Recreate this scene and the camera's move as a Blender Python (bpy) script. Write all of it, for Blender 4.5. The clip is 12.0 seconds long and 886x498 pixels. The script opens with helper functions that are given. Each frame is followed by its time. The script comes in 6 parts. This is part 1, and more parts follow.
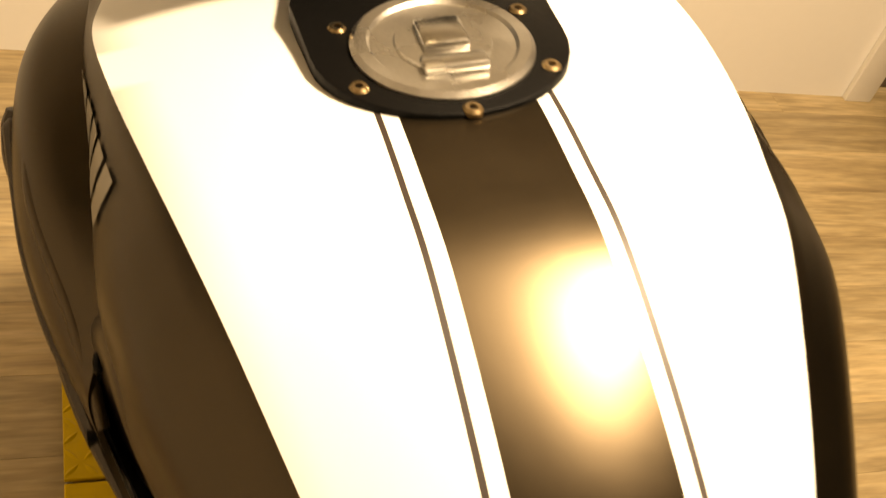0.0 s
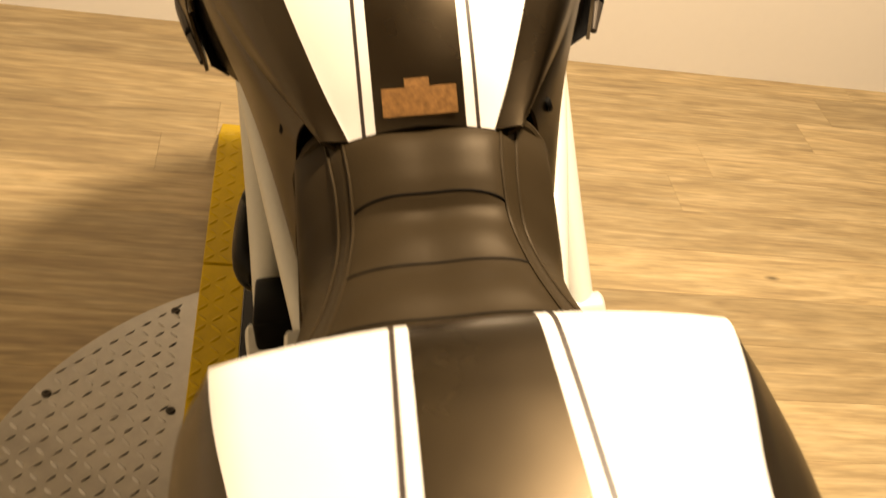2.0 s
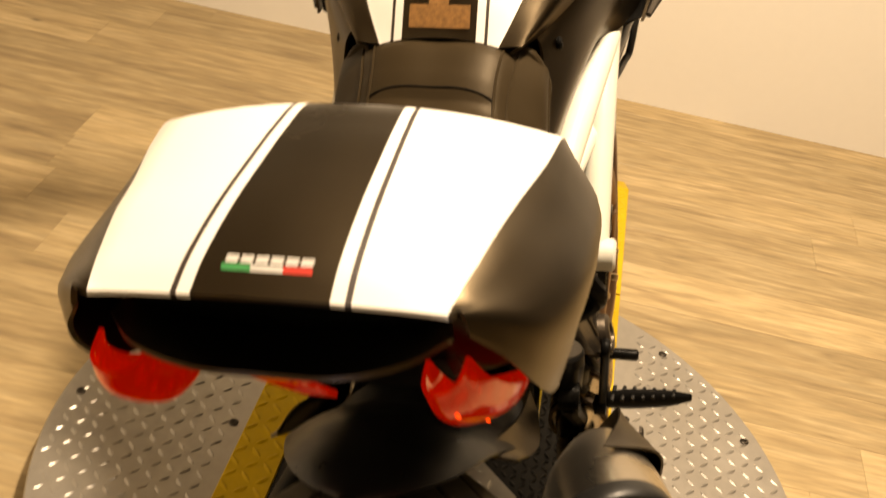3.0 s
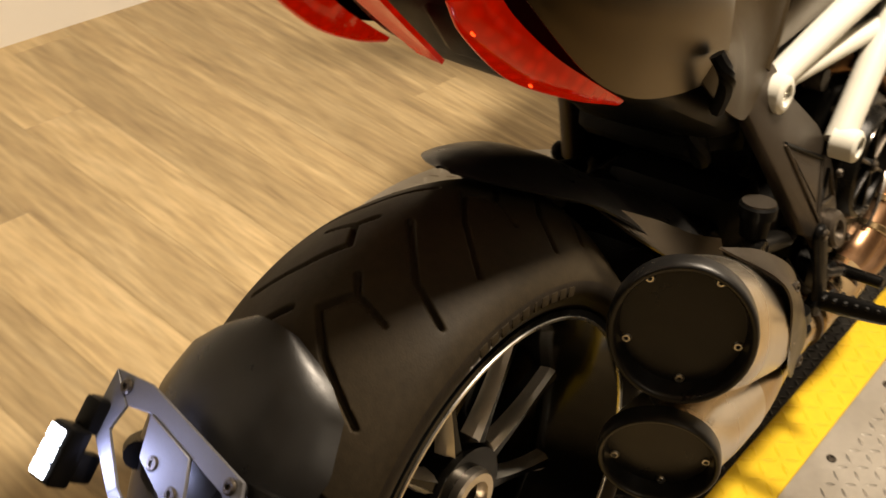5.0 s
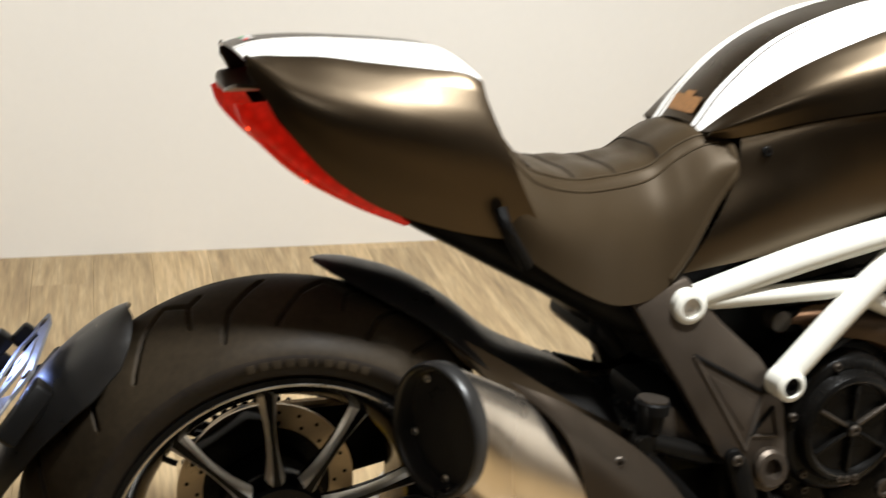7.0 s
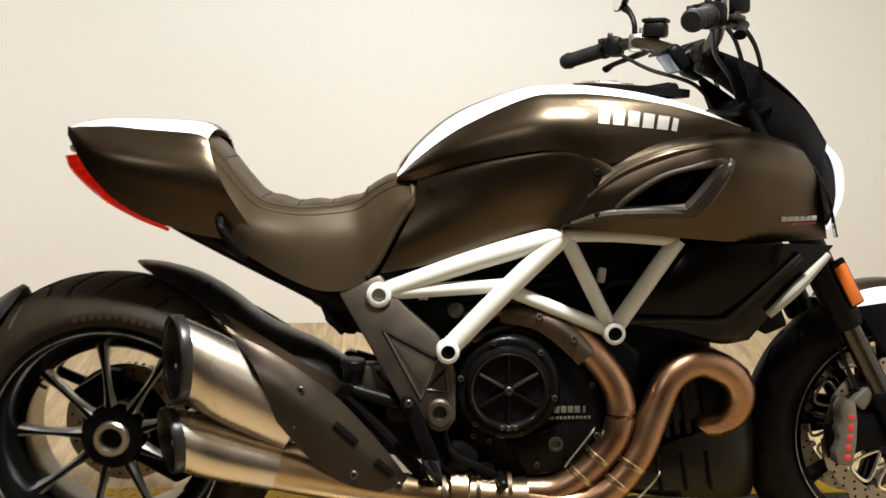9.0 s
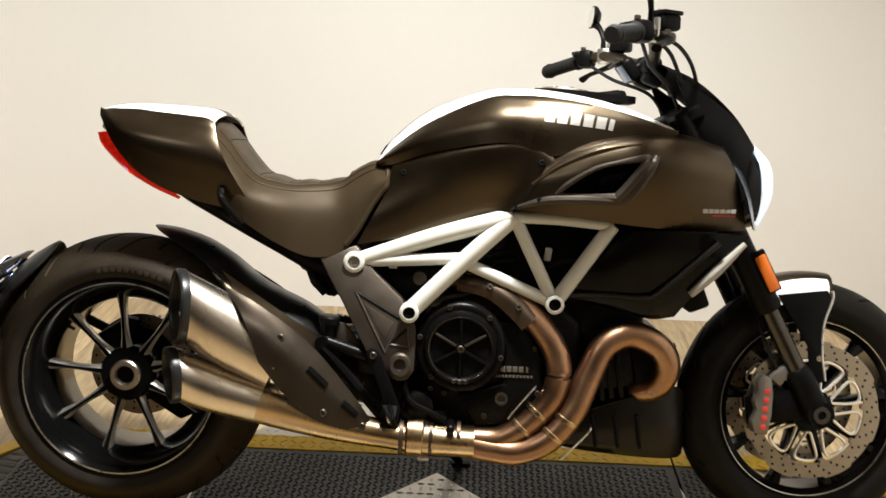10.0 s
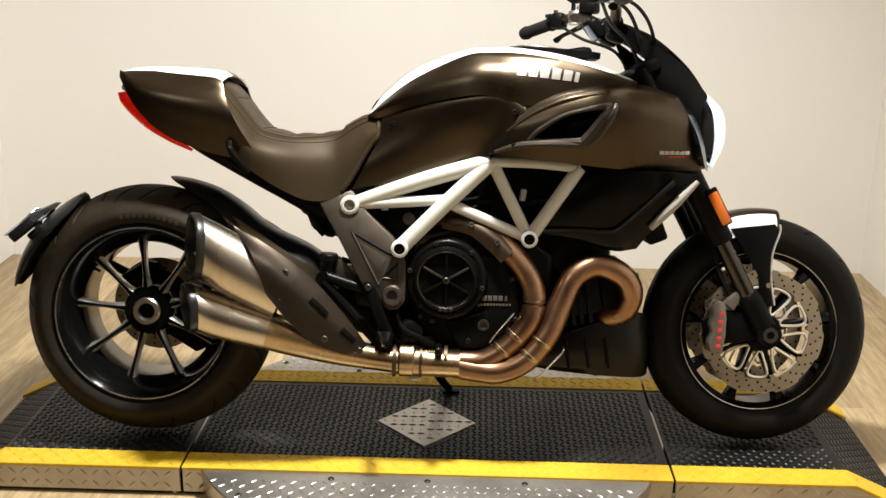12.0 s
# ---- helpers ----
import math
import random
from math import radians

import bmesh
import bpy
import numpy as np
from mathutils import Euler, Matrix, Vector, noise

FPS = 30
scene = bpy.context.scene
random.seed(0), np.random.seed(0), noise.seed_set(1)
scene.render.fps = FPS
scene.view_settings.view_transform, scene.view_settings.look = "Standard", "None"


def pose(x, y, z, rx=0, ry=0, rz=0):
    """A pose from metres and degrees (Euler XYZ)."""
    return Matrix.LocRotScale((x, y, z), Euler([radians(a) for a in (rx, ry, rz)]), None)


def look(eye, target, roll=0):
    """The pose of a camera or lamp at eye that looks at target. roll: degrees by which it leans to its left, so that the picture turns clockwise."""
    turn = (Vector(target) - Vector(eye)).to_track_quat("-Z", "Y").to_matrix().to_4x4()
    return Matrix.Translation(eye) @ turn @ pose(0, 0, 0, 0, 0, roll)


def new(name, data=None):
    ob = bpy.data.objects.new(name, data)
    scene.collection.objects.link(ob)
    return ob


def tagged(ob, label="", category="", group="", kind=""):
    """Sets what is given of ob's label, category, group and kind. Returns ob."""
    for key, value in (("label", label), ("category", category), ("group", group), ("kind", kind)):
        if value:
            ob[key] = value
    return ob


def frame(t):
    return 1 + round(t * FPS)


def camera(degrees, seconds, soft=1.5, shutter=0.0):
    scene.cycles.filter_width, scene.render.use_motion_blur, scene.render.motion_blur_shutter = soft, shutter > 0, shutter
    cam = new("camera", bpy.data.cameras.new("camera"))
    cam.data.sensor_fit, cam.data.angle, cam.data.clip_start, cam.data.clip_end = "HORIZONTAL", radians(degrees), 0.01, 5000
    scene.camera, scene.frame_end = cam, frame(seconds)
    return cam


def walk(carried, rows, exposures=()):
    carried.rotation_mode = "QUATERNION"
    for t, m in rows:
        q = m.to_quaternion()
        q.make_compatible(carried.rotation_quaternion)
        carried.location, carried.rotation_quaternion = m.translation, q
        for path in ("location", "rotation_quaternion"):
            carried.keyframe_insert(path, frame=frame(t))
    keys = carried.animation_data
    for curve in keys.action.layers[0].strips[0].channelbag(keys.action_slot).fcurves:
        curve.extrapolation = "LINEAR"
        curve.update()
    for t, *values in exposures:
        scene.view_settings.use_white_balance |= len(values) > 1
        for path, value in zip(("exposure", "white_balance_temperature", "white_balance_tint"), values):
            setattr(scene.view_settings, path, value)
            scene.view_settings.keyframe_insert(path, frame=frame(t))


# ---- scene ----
cam = camera(44.3, 12.0, shutter=0.4)
PATH = [
    (0, (0.469, 0.328, 1.344), (1.775, -0.373, 0.001), 19.6),
    (0.5, (0.298, 0.293, 1.345), (1.696, -0.332, 0.059), 17.2),
    (1, (0.134, 0.246, 1.339), (1.578, -0.294, 0.065), 15.8),
    (1.5, (-0.061, 0.248, 1.336), (1.47, -0.197, 0.129), 12.8),
    (2, (-0.26, 0.199, 1.34), (1.284, -0.141, 0.114), 11.6),
    (2.5, (-0.405, 0.051, 1.331), (1.203, -0.081, 0.149), 12.3),
    (3, (-0.531, -0.069, 1.319), (1.104, 0.053, 0.174), 10.7),
    (3.5, (-0.658, -0.177, 1.275), (0.917, 0.081, 0.069), 11.3),
    (3.7, (-0.687, -0.207, 1.26), (0.846, 0.081, 0.008), 11.2),
    (5.3, (-0.615, -0.577, 1.217), (0.557, 0.46, -0.028), 10.0),
    (5.5, (-0.593, -0.658, 1.211), (0.478, 0.469, -0.047), 9.8),
    (6, (-0.507, -0.836, 1.226), (0.425, 0.496, 0.061), 8.8),
    (6.5, (-0.336, -1.014, 1.227), (0.368, 0.534, 0.174), 9.8),
    (7, (-0.196, -1.219, 1.264), (0.39, 0.499, 0.426), 5.6),
    (7.5, (-0.027, -1.475, 1.301), (0.573, 0.291, 0.579), 3.9),
    (7.7, (0.051, -1.557, 1.309), (0.634, 0.248, 0.673), 3.5),
    (9.3, (0.651, -2.167, 1.314), (0.639, -0.254, 0.728), 1.6),
    (9.5, (0.701, -2.233, 1.312), (0.656, -0.324, 0.72), 2.6),
    (10, (0.781, -2.408, 1.327), (0.729, -0.487, 0.772), 1.8),
    (10.5, (0.805, -2.573, 1.325), (0.743, -0.652, 0.769), 0.8),
    (11, (0.816, -2.651, 1.33), (0.718, -0.748, 0.722), 0.8),
    (11.5, (0.827, -2.686, 1.33), (0.773, -0.78, 0.728), 1.0),
    (12, (0.827, -2.702, 1.325), (0.774, -0.793, 0.73), 0.8),
]
walk(cam, [(t, look(eye, target, roll)) for t, eye, target, roll in PATH], [(0, -0.09, 11900, 14), (1.0, -0.03, 10000, 14), (3.7, -0.07, 9950, 14), (5.3, 0.0, 7500, 10), (6.5, 0.15, 5850, 6), (9.5, 0.27, 5950, 6), (12, 0.25, 6080, 6)])

# ---- light ----
world = bpy.data.worlds.new("room_world")
scene.world = world
world.use_nodes = True
world.node_tree.nodes["Background"].inputs["Color"].default_value = (1.0, 0.88, 0.74, 1)
world.node_tree.nodes["Background"].inputs["Strength"].default_value = 0.012


def area_lamp(name, eye, target, size, power, colour):
    data = bpy.data.lights.new(name, "AREA")
    data.shape, data.size, data.energy, data.color = "DISK", size, power, colour
    ob = new(name, data)
    ob.matrix_world = look(eye, target)
    return ob


area_lamp("ceiling_lamp", (0.84, -0.34, 2.42), (0.40, -0.85, 0), 0.24, 112, (1.0, 0.935, 0.865))
area_lamp("ceiling_lamp", (-0.75, -1.9, 2.42), (-0.75, -1.8, 0), 0.4, 8.5, (1.0, 0.935, 0.865))
area_lamp("ceiling_lamp", (1.9, -2.2, 2.42), (1.9, -2.1, 0), 0.4, 0.8, (1.0, 0.935, 0.865))

# weak warm fill, added to tint the far floor; no known lamp hangs here
area_lamp("ceiling_lamp", (1.65, 0.45, 2.42), (1.65, 0.45, 0), 0.30, 1.2, (1.0, 0.86, 0.62))

# ---- materials ----


def material(name, base, rough=0.5, metal=0.0, var=0.12, scale=6.0, fine=180.0, bump=0.0, bump_scale=400.0, coat=0.0,
             emit=None, power=0.0, rough_var=0.08, aniso=0.0, stretch=(1, 1, 1), spec=0.5):
    """A surface with blotches at one scale, grain at a finer one, and fine relief."""
    m = bpy.data.materials.new(name)
    m.use_nodes = True
    nt = m.node_tree
    bsdf = nt.nodes["Principled BSDF"]
    tc = nt.nodes.new("ShaderNodeTexCoord")
    mp = nt.nodes.new("ShaderNodeMapping")
    mp.inputs["Scale"].default_value = stretch
    nt.links.new(tc.outputs["Object"], mp.inputs["Vector"])
    big = nt.nodes.new("ShaderNodeTexNoise")
    big.inputs["Scale"].default_value, big.inputs["Detail"].default_value = scale, 5
    small = nt.nodes.new("ShaderNodeTexNoise")
    small.inputs["Scale"].default_value, small.inputs["Detail"].default_value = fine, 3
    for n in (big, small):
        nt.links.new(mp.outputs["Vector"], n.inputs["Vector"])
    mix = nt.nodes.new("ShaderNodeMix")
    mix.data_type, mix.inputs["Factor"].default_value = "FLOAT", 0.35
    nt.links.new(big.outputs["Fac"], mix.inputs[2])
    nt.links.new(small.outputs["Fac"], mix.inputs[3])
    ramp = nt.nodes.new("ShaderNodeMapRange")
    ramp.inputs[1].default_value, ramp.inputs[2].default_value = 0.25, 0.75
    ramp.inputs[3].default_value, ramp.inputs[4].default_value = 1 - var, 1 + var
    nt.links.new(mix.outputs[0], ramp.inputs[0])
    tint = nt.nodes.new("ShaderNodeMix")
    tint.data_type, tint.blend_type, tint.inputs["Factor"].default_value = "RGBA", "MULTIPLY", 1.0
    tint.inputs[6].default_value = (*base, 1)
    nt.links.new(ramp.outputs[0], tint.inputs[7])
    nt.links.new(tint.outputs[2], bsdf.inputs["Base Color"])
    rr = nt.nodes.new("ShaderNodeMapRange")
    rr.inputs[1].default_value, rr.inputs[2].default_value = 0.3, 0.7
    rr.inputs[3].default_value, rr.inputs[4].default_value = max(0.02, rough - rough_var), min(1, rough + rough_var)
    nt.links.new(big.outputs["Fac"], rr.inputs[0])
    nt.links.new(rr.outputs[0], bsdf.inputs["Roughness"])
    bsdf.inputs["Metallic"].default_value = metal
    bsdf.inputs["Specular IOR Level"].default_value = spec
    bsdf.inputs["Coat Weight"].default_value = coat
    bsdf.inputs["Coat Roughness"].default_value = 0.08
    bsdf.inputs["Anisotropic"].default_value = aniso
    if bump:
        bn = nt.nodes.new("ShaderNodeTexNoise")
        bn.inputs["Scale"].default_value, bn.inputs["Detail"].default_value = bump_scale, 4
        nt.links.new(mp.outputs["Vector"], bn.inputs["Vector"])
        b = nt.nodes.new("ShaderNodeBump")
        b.inputs["Strength"].default_value, b.inputs["Distance"].default_value = bump, 0.002
        nt.links.new(bn.outputs["Fac"], b.inputs["Height"])
        nt.links.new(b.outputs["Normal"], bsdf.inputs["Normal"])
    if emit:
        bsdf.inputs["Emission Color"].default_value = (*emit, 1)
        bsdf.inputs["Emission Strength"].default_value = power
    return m


def glass(name, colour, rough=0.05, emit=None, power=0.0):
    m = material(name, colour, rough, var=0.05, rough_var=0.02)
    b = m.node_tree.nodes["Principled BSDF"]
    b.inputs["Transmission Weight"].default_value = 0.35
    if emit:
        b.inputs["Emission Color"].default_value = (*emit, 1)
        b.inputs["Emission Strength"].default_value = power
    return m


M_MATTE = material("matte_grey_paint", (0.069, 0.0525, 0.034), 0.335, 1.0, 0.05, 5, 900, 0.06, 1500, coat=0.06)
M_MATTE.node_tree.nodes["Principled BSDF"].inputs["Coat Roughness"].default_value = 0.28
M_MATTE_DARK = material("matte_black_paint", (0.0085, 0.007, 0.0055), 0.38, 0.6, 0.08, 5, 900, 0.06, 1500)
M_WHITE = material("white_paint", (0.74, 0.73, 0.70), 0.32, 0, 0.02, 3, 300, 0.02, 900)
M_PIN = material("dark_pinstripe", (0.022, 0.013, 0.009), 0.5, 0, 0.05)
M_FRAME = material("white_frame_paint", (0.56, 0.55, 0.49), 0.36, 0, 0.06, 12, 200, 0.05, 300)
M_LEATHER = material("seat_leather", (0.027, 0.0188, 0.0102), 0.43, 0, 0.15, 8, 500, 0.14, 900, spec=0.10)
M_LEATHER.node_tree.nodes["Principled BSDF"].inputs["Specular Tint"].default_value = (1.0, 0.82, 0.60, 1)
M_SEAM = material("seat_stitching", (0.008, 0.006, 0.004), 0.6, 0, 0.2, 30, 700, spec=0.1)
M_TYRE = material("tyre_rubber", (0.0215, 0.0158, 0.0092), 0.58, 0, 0.5, 10, 120, 0.12, 500, spec=0.10)
M_WALLRUB = material("tyre_sidewall", (0.0105, 0.0072, 0.0042), 0.66, 0, 0.7, 22, 160, 0.15, 400, spec=0.18)
M_TYREFRONT = material("clean_tyre_rubber", (0.0062, 0.0054, 0.0044), 0.52, 0, 0.3, 14, 120, 0.12, 500, spec=0.10)
M_BLACK = material("black_plastic", (0.0032, 0.003, 0.0028), 0.42, 0, 0.2, 10, 300, 0.12, 700, spec=0.07)
M_SOFT = material("black_rubber", (0.008, 0.0075, 0.007), 0.6, 0, 0.2, 10, 300, 0.2, 500, spec=0.2)
M_GLOSS = material("gloss_black", (0.003, 0.003, 0.003), 0.14, 0, 0.1, 8, 200, spec=0.14, rough_var=0.03)
M_CAST = material("grey_casting", (0.058, 0.048, 0.038), 0.42, 0.75, 0.12, 14, 400, 0.2, 600)
M_ENGINE = material("engine_black", (0.0035, 0.0032, 0.0028), 0.30, 0.0, 0.25, 12, 300, 0.2, 400, spec=0.10)
M_STEEL = material("brushed_steel", (0.60, 0.54, 0.46), 0.27, 1.0, 0.10, 4, 60, 0.05, 120, stretch=(1, 1, 0.06), rough_var=0.04)
M_COPPER = material("heat_tinted_steel", (0.305, 0.178, 0.104), 0.34, 1.0, 0.28, 9, 120, 0.08, 300)
M_GOLD = material("straw_tinted_steel", (0.45, 0.33, 0.19), 0.28, 1.0, 0.2, 9, 120, 0.06, 300)
M_ALU = material("bare_aluminium", (0.62, 0.60, 0.56), 0.3, 1.0, 0.12, 20, 300, 0.08, 500)
M_MACHINED = material("machined_rim", (0.80, 0.77, 0.71), 0.42, 1.0, 0.1, 20, 300)
M_BARREL = material("rim_barrel", (0.15, 0.13, 0.10), 0.20, 1.0, 0.2, 14, 200)
M_DISC = material("brake_disc_steel", (0.34, 0.285, 0.21), 0.33, 1.0, 0.15, 20, 300, 0.1, 400)
M_CALIPER = material("caliper_grey", (0.17, 0.150, 0.125), 0.4, 0.6, 0.1, 20, 300, 0.1, 500)
M_RED = glass("red_lens", (0.30, 0.003, 0.0015), 0.06, (1.0, 0.020, 0.005), 0.20)
M_RED.node_tree.nodes["Principled BSDF"].inputs["Specular IOR Level"].default_value = 0.22
nt = M_RED.node_tree
facet, shade, coord = nt.nodes.new("ShaderNodeTexVoronoi"), nt.nodes.new("ShaderNodeValToRGB"), nt.nodes.new("ShaderNodeTexCoord")
facet.inputs["Scale"].default_value = 75
shade.color_ramp.elements[0].color, shade.color_ramp.elements[1].color = (0.55, 0.010, 0.004, 1), (0.16, 0.002, 0.001, 1)
shade.color_ramp.elements[1].position = 0.62
relief = nt.nodes.new("ShaderNodeBump")
relief.inputs["Strength"].default_value, relief.inputs["Distance"].default_value = 0.35, 0.002
nt.links.new(coord.outputs["Object"], facet.inputs["Vector"])
nt.links.new(facet.outputs["Distance"], shade.inputs["Fac"])
nt.links.new(facet.outputs["Distance"], relief.inputs["Height"])
nt.links.new(shade.outputs["Color"], nt.nodes["Principled BSDF"].inputs["Base Color"])
nt.links.new(relief.outputs["Normal"], nt.nodes["Principled BSDF"].inputs["Coat Normal"])
M_REDLIT = glass("lit_red_lens", (0.7, 0.03, 0.01), 0.12, (1.0, 0.08, 0.02), 2.2)
M_AMBER = glass("amber_lens", (0.85, 0.2, 0.02), 0.2)
M_CLEAR = glass("milky_lens", (0.46, 0.43, 0.37), 0.25)
M_LAMP = material("headlight_glow", (0.62, 0.65, 0.69), 0.15, emit=(0.86, 0.92, 1.0), power=0.5)
M_LED = material("plate_lamp_glow", (0.9, 0.93, 1.0), 0.2, emit=(0.62, 0.74, 1.0), power=14)
M_BRACKET = material("bracket_grey", (0.10, 0.10, 0.108), 0.5, 0.3, 0.1, 14, 300, 0.1, 500)
M_SHIELD = material("brown_heat_shield", (0.066, 0.046, 0.031), 0.46, 0.8, 0.2, 14, 300, 0.15, 500)
M_HANGER = material("brown_grey_casting", (0.062, 0.049, 0.037), 0.42, 0.75, 0.12, 14, 400, 0.2, 600)
M_GUARD = material("dark_heat_shield", (0.036, 0.027, 0.0185), 0.42, 0.8, 0.15, 14, 300, 0.12, 500)
M_CARBON = material("carbon_fibre", (0.010, 0.0095, 0.009), 0.34, 0, 0.25, 30, 600, 0.06, 900, spec=0.30)
M_SCREEN = material("dash_screen", (0.02, 0.035, 0.06), 0.15, emit=(0.35, 0.55, 0.85), power=0.08)
M_MIRROR = material("mirror_glass", (0.8, 0.8, 0.8), 0.03, 1.0, 0.01, rough_var=0.01)
M_SLIDER = material("dark_chrome", (0.065, 0.058, 0.049), 0.22, 1.0, 0.1, 20, 300)
M_SILVER = material("silver_lettering", (0.36, 0.34, 0.30), 0.35, 0.4, 0.04)
M_PALE = material("pale_lettering", (0.45, 0.435, 0.41), 0.5)
M_REDINK = material("red_lettering", (0.5, 0.03, 0.02), 0.45)
M_GREEN = material("green_badge", (0.02, 0.22, 0.07), 0.4)
M_LABEL = material("amber_label", (0.20, 0.093, 0.027), 0.5, 0, 0.6, 160, 700)
M_YELLOW = material("yellow_paint", (0.62, 0.41, 0.03), 0.5, 0, 0.16, 7, 60, 0.1, 200, spec=0.15)
M_PLATE = material("tread_plate_steel", (0.41, 0.385, 0.35), 0.36, 0.85, 0.16, 5, 60, 0.15, 150)
M_MAT = material("rubber_tread_mat", (0.0068, 0.006, 0.005), 0.38, 0, 0.3, 5, 60, 0.15, 200, spec=0.24)
M_WALL = material("cream_wall_paint", (0.86, 0.835, 0.785), 0.6, 0, 0.02, 1.2, 40, 0.05, 160)
# dark so that the added unseen walls throw little light back
M_UNSEEN_WALL = material("dark_unseen_wall_paint", (0.05, 0.042, 0.035), 0.7, 0, 0.05, 1.2, 40)
M_CEIL = material("ceiling_paint", (0.62, 0.57, 0.49), 0.7, 0, 0.03, 1.5, 40)
M_TRIM = material("white_trim", (0.78, 0.75, 0.69), 0.4, 0, 0.03)
M_DOOR = material("dark_door", (0.10, 0.075, 0.055), 0.5, 0, 0.2, 6, 60, stretch=(6, 6, 0.6))
M_JOINT = material("floor_underlay", (0.10, 0.075, 0.05), 0.7, 0, 0.2)


def wood():
    """Oak-look laminate: long grain, cathedral figure, knots, and a tone of its own for each board."""
    m = bpy.data.materials.new("oak_laminate")
    m.use_nodes = True
    nt = m.node_tree
    nd, ln = nt.nodes, nt.links
    bsdf = nd["Principled BSDF"]
    tc, info = nd.new("ShaderNodeTexCoord"), nd.new("ShaderNodeObjectInfo")
    off = nd.new("ShaderNodeVectorMath")
    off.operation = "MULTIPLY_ADD"
    ln.new(info.outputs["Random"], off.inputs[0])
    off.inputs[1].default_value = (37.0, 91.0, 13.0)
    ln.new(tc.outputs["Object"], off.inputs[2])
    mp = nd.new("ShaderNodeMapping")
    mp.inputs["Scale"].default_value = (1.0, 0.11, 1.0)
    ln.new(off.outputs[0], mp.inputs["Vector"])
    figure = nd.new("ShaderNodeTexNoise")
    figure.inputs["Scale"].default_value, figure.inputs["Detail"].default_value = 21, 8
    figure.inputs["Distortion"].default_value = 1.6
    grain = nd.new("ShaderNodeTexNoise")
    grain.inputs["Scale"].default_value, grain.inputs["Detail"].default_value = 130, 4
    for n in (figure, grain):
        ln.new(mp.outputs["Vector"], n.inputs["Vector"])
    ramp = nd.new("ShaderNodeValToRGB")
    els = ramp.color_ramp.elements
    els[0].position, els[0].color = 0.28, (0.32, 0.226, 0.122, 1)
    els[1].position, els[1].color = 0.72, (0.54, 0.412, 0.238, 1)
    e = els.new(0.47)
    e.color = (0.43, 0.315, 0.168, 1)
    ln.new(figure.outputs["Fac"], ramp.inputs["Fac"])
    sp = nd.new("ShaderNodeMapping")
    sp.inputs["Scale"].default_value = (1.0, 0.06, 1.0)
    ln.new(off.outputs[0], sp.inputs["Vector"])
    streak = nd.new("ShaderNodeTexNoise")
    streak.inputs["Scale"].default_value, streak.inputs["Detail"].default_value, streak.inputs["Distortion"].default_value = 75, 3, 0.4
    ln.new(sp.outputs["Vector"], streak.inputs["Vector"])
    sr = nd.new("ShaderNodeMapRange")
    sr.inputs[1].default_value, sr.inputs[2].default_value, sr.inputs[3].default_value, sr.inputs[4].default_value = 0.30, 0.62, 0.83, 1.05
    ln.new(streak.outputs["Fac"], sr.inputs[0])
    gm = nd.new("ShaderNodeMapRange")
    gm.inputs[1].default_value, gm.inputs[2].default_value, gm.inputs[3].default_value, gm.inputs[4].default_value = 0.3, 0.7, 0.82, 1.12
    ln.new(grain.outputs["Fac"], gm.inputs[0])
    mul = nd.new("ShaderNodeMix")
    mul.data_type, mul.blend_type, mul.inputs["Factor"].default_value = "RGBA", "MULTIPLY", 1.0
    ln.new(ramp.outputs["Color"], mul.inputs[6])
    ln.new(gm.outputs[0], mul.inputs[7])
    mul1 = nd.new("ShaderNodeMix")
    mul1.data_type, mul1.blend_type, mul1.inputs["Factor"].default_value = "RGBA", "MULTIPLY", 1.0
    ln.new(mul.outputs[2], mul1.inputs[6])
    ln.new(sr.outputs[0], mul1.inputs[7])
    kp = nd.new("ShaderNodeMapping")
    kp.inputs["Scale"].default_value = (1.0, 0.45, 1.0)
    ln.new(off.outputs[0], kp.inputs["Vector"])
    knot = nd.new("ShaderNodeTexVoronoi")
    knot.inputs["Scale"].default_value = 5.0
    ln.new(kp.outputs["Vector"], knot.inputs["Vector"])
    kr = nd.new("ShaderNodeMapRange")
    kr.inputs[1].default_value, kr.inputs[2].default_value, kr.inputs[3].default_value, kr.inputs[4].default_value = 0.012, 0.05, 0.34, 1.0
    ln.new(knot.outputs["Distance"], kr.inputs[0])
    mul2 = nd.new("ShaderNodeMix")
    mul2.data_type, mul2.blend_type, mul2.inputs["Factor"].default_value = "RGBA", "MULTIPLY", 1.0
    ln.new(mul1.outputs[2], mul2.inputs[6])
    ln.new(kr.outputs[0], mul2.inputs[7])
    tone = nd.new("ShaderNodeMapRange")
    tone.inputs[3].default_value, tone.inputs[4].default_value = 0.86, 1.16
    ln.new(info.outputs["Random"], tone.inputs[0])
    mul3 = nd.new("ShaderNodeMix")
    mul3.data_type, mul3.blend_type, mul3.inputs["Factor"].default_value = "RGBA", "MULTIPLY", 1.0
    ln.new(mul2.outputs[2], mul3.inputs[6])
    ln.new(tone.outputs[0], mul3.inputs[7])
    ln.new(mul3.outputs[2], bsdf.inputs["Base Color"])
    bsdf.inputs["Roughness"].default_value = 0.42
    b = nd.new("ShaderNodeBump")
    b.inputs["Strength"].default_value, b.inputs["Distance"].default_value = 0.12, 0.001
    ln.new(grain.outputs["Fac"], b.inputs["Height"])
    ln.new(b.outputs["Normal"], bsdf.inputs["Normal"])
    return m


M_WOOD = wood()

# ---- shaping tools ----


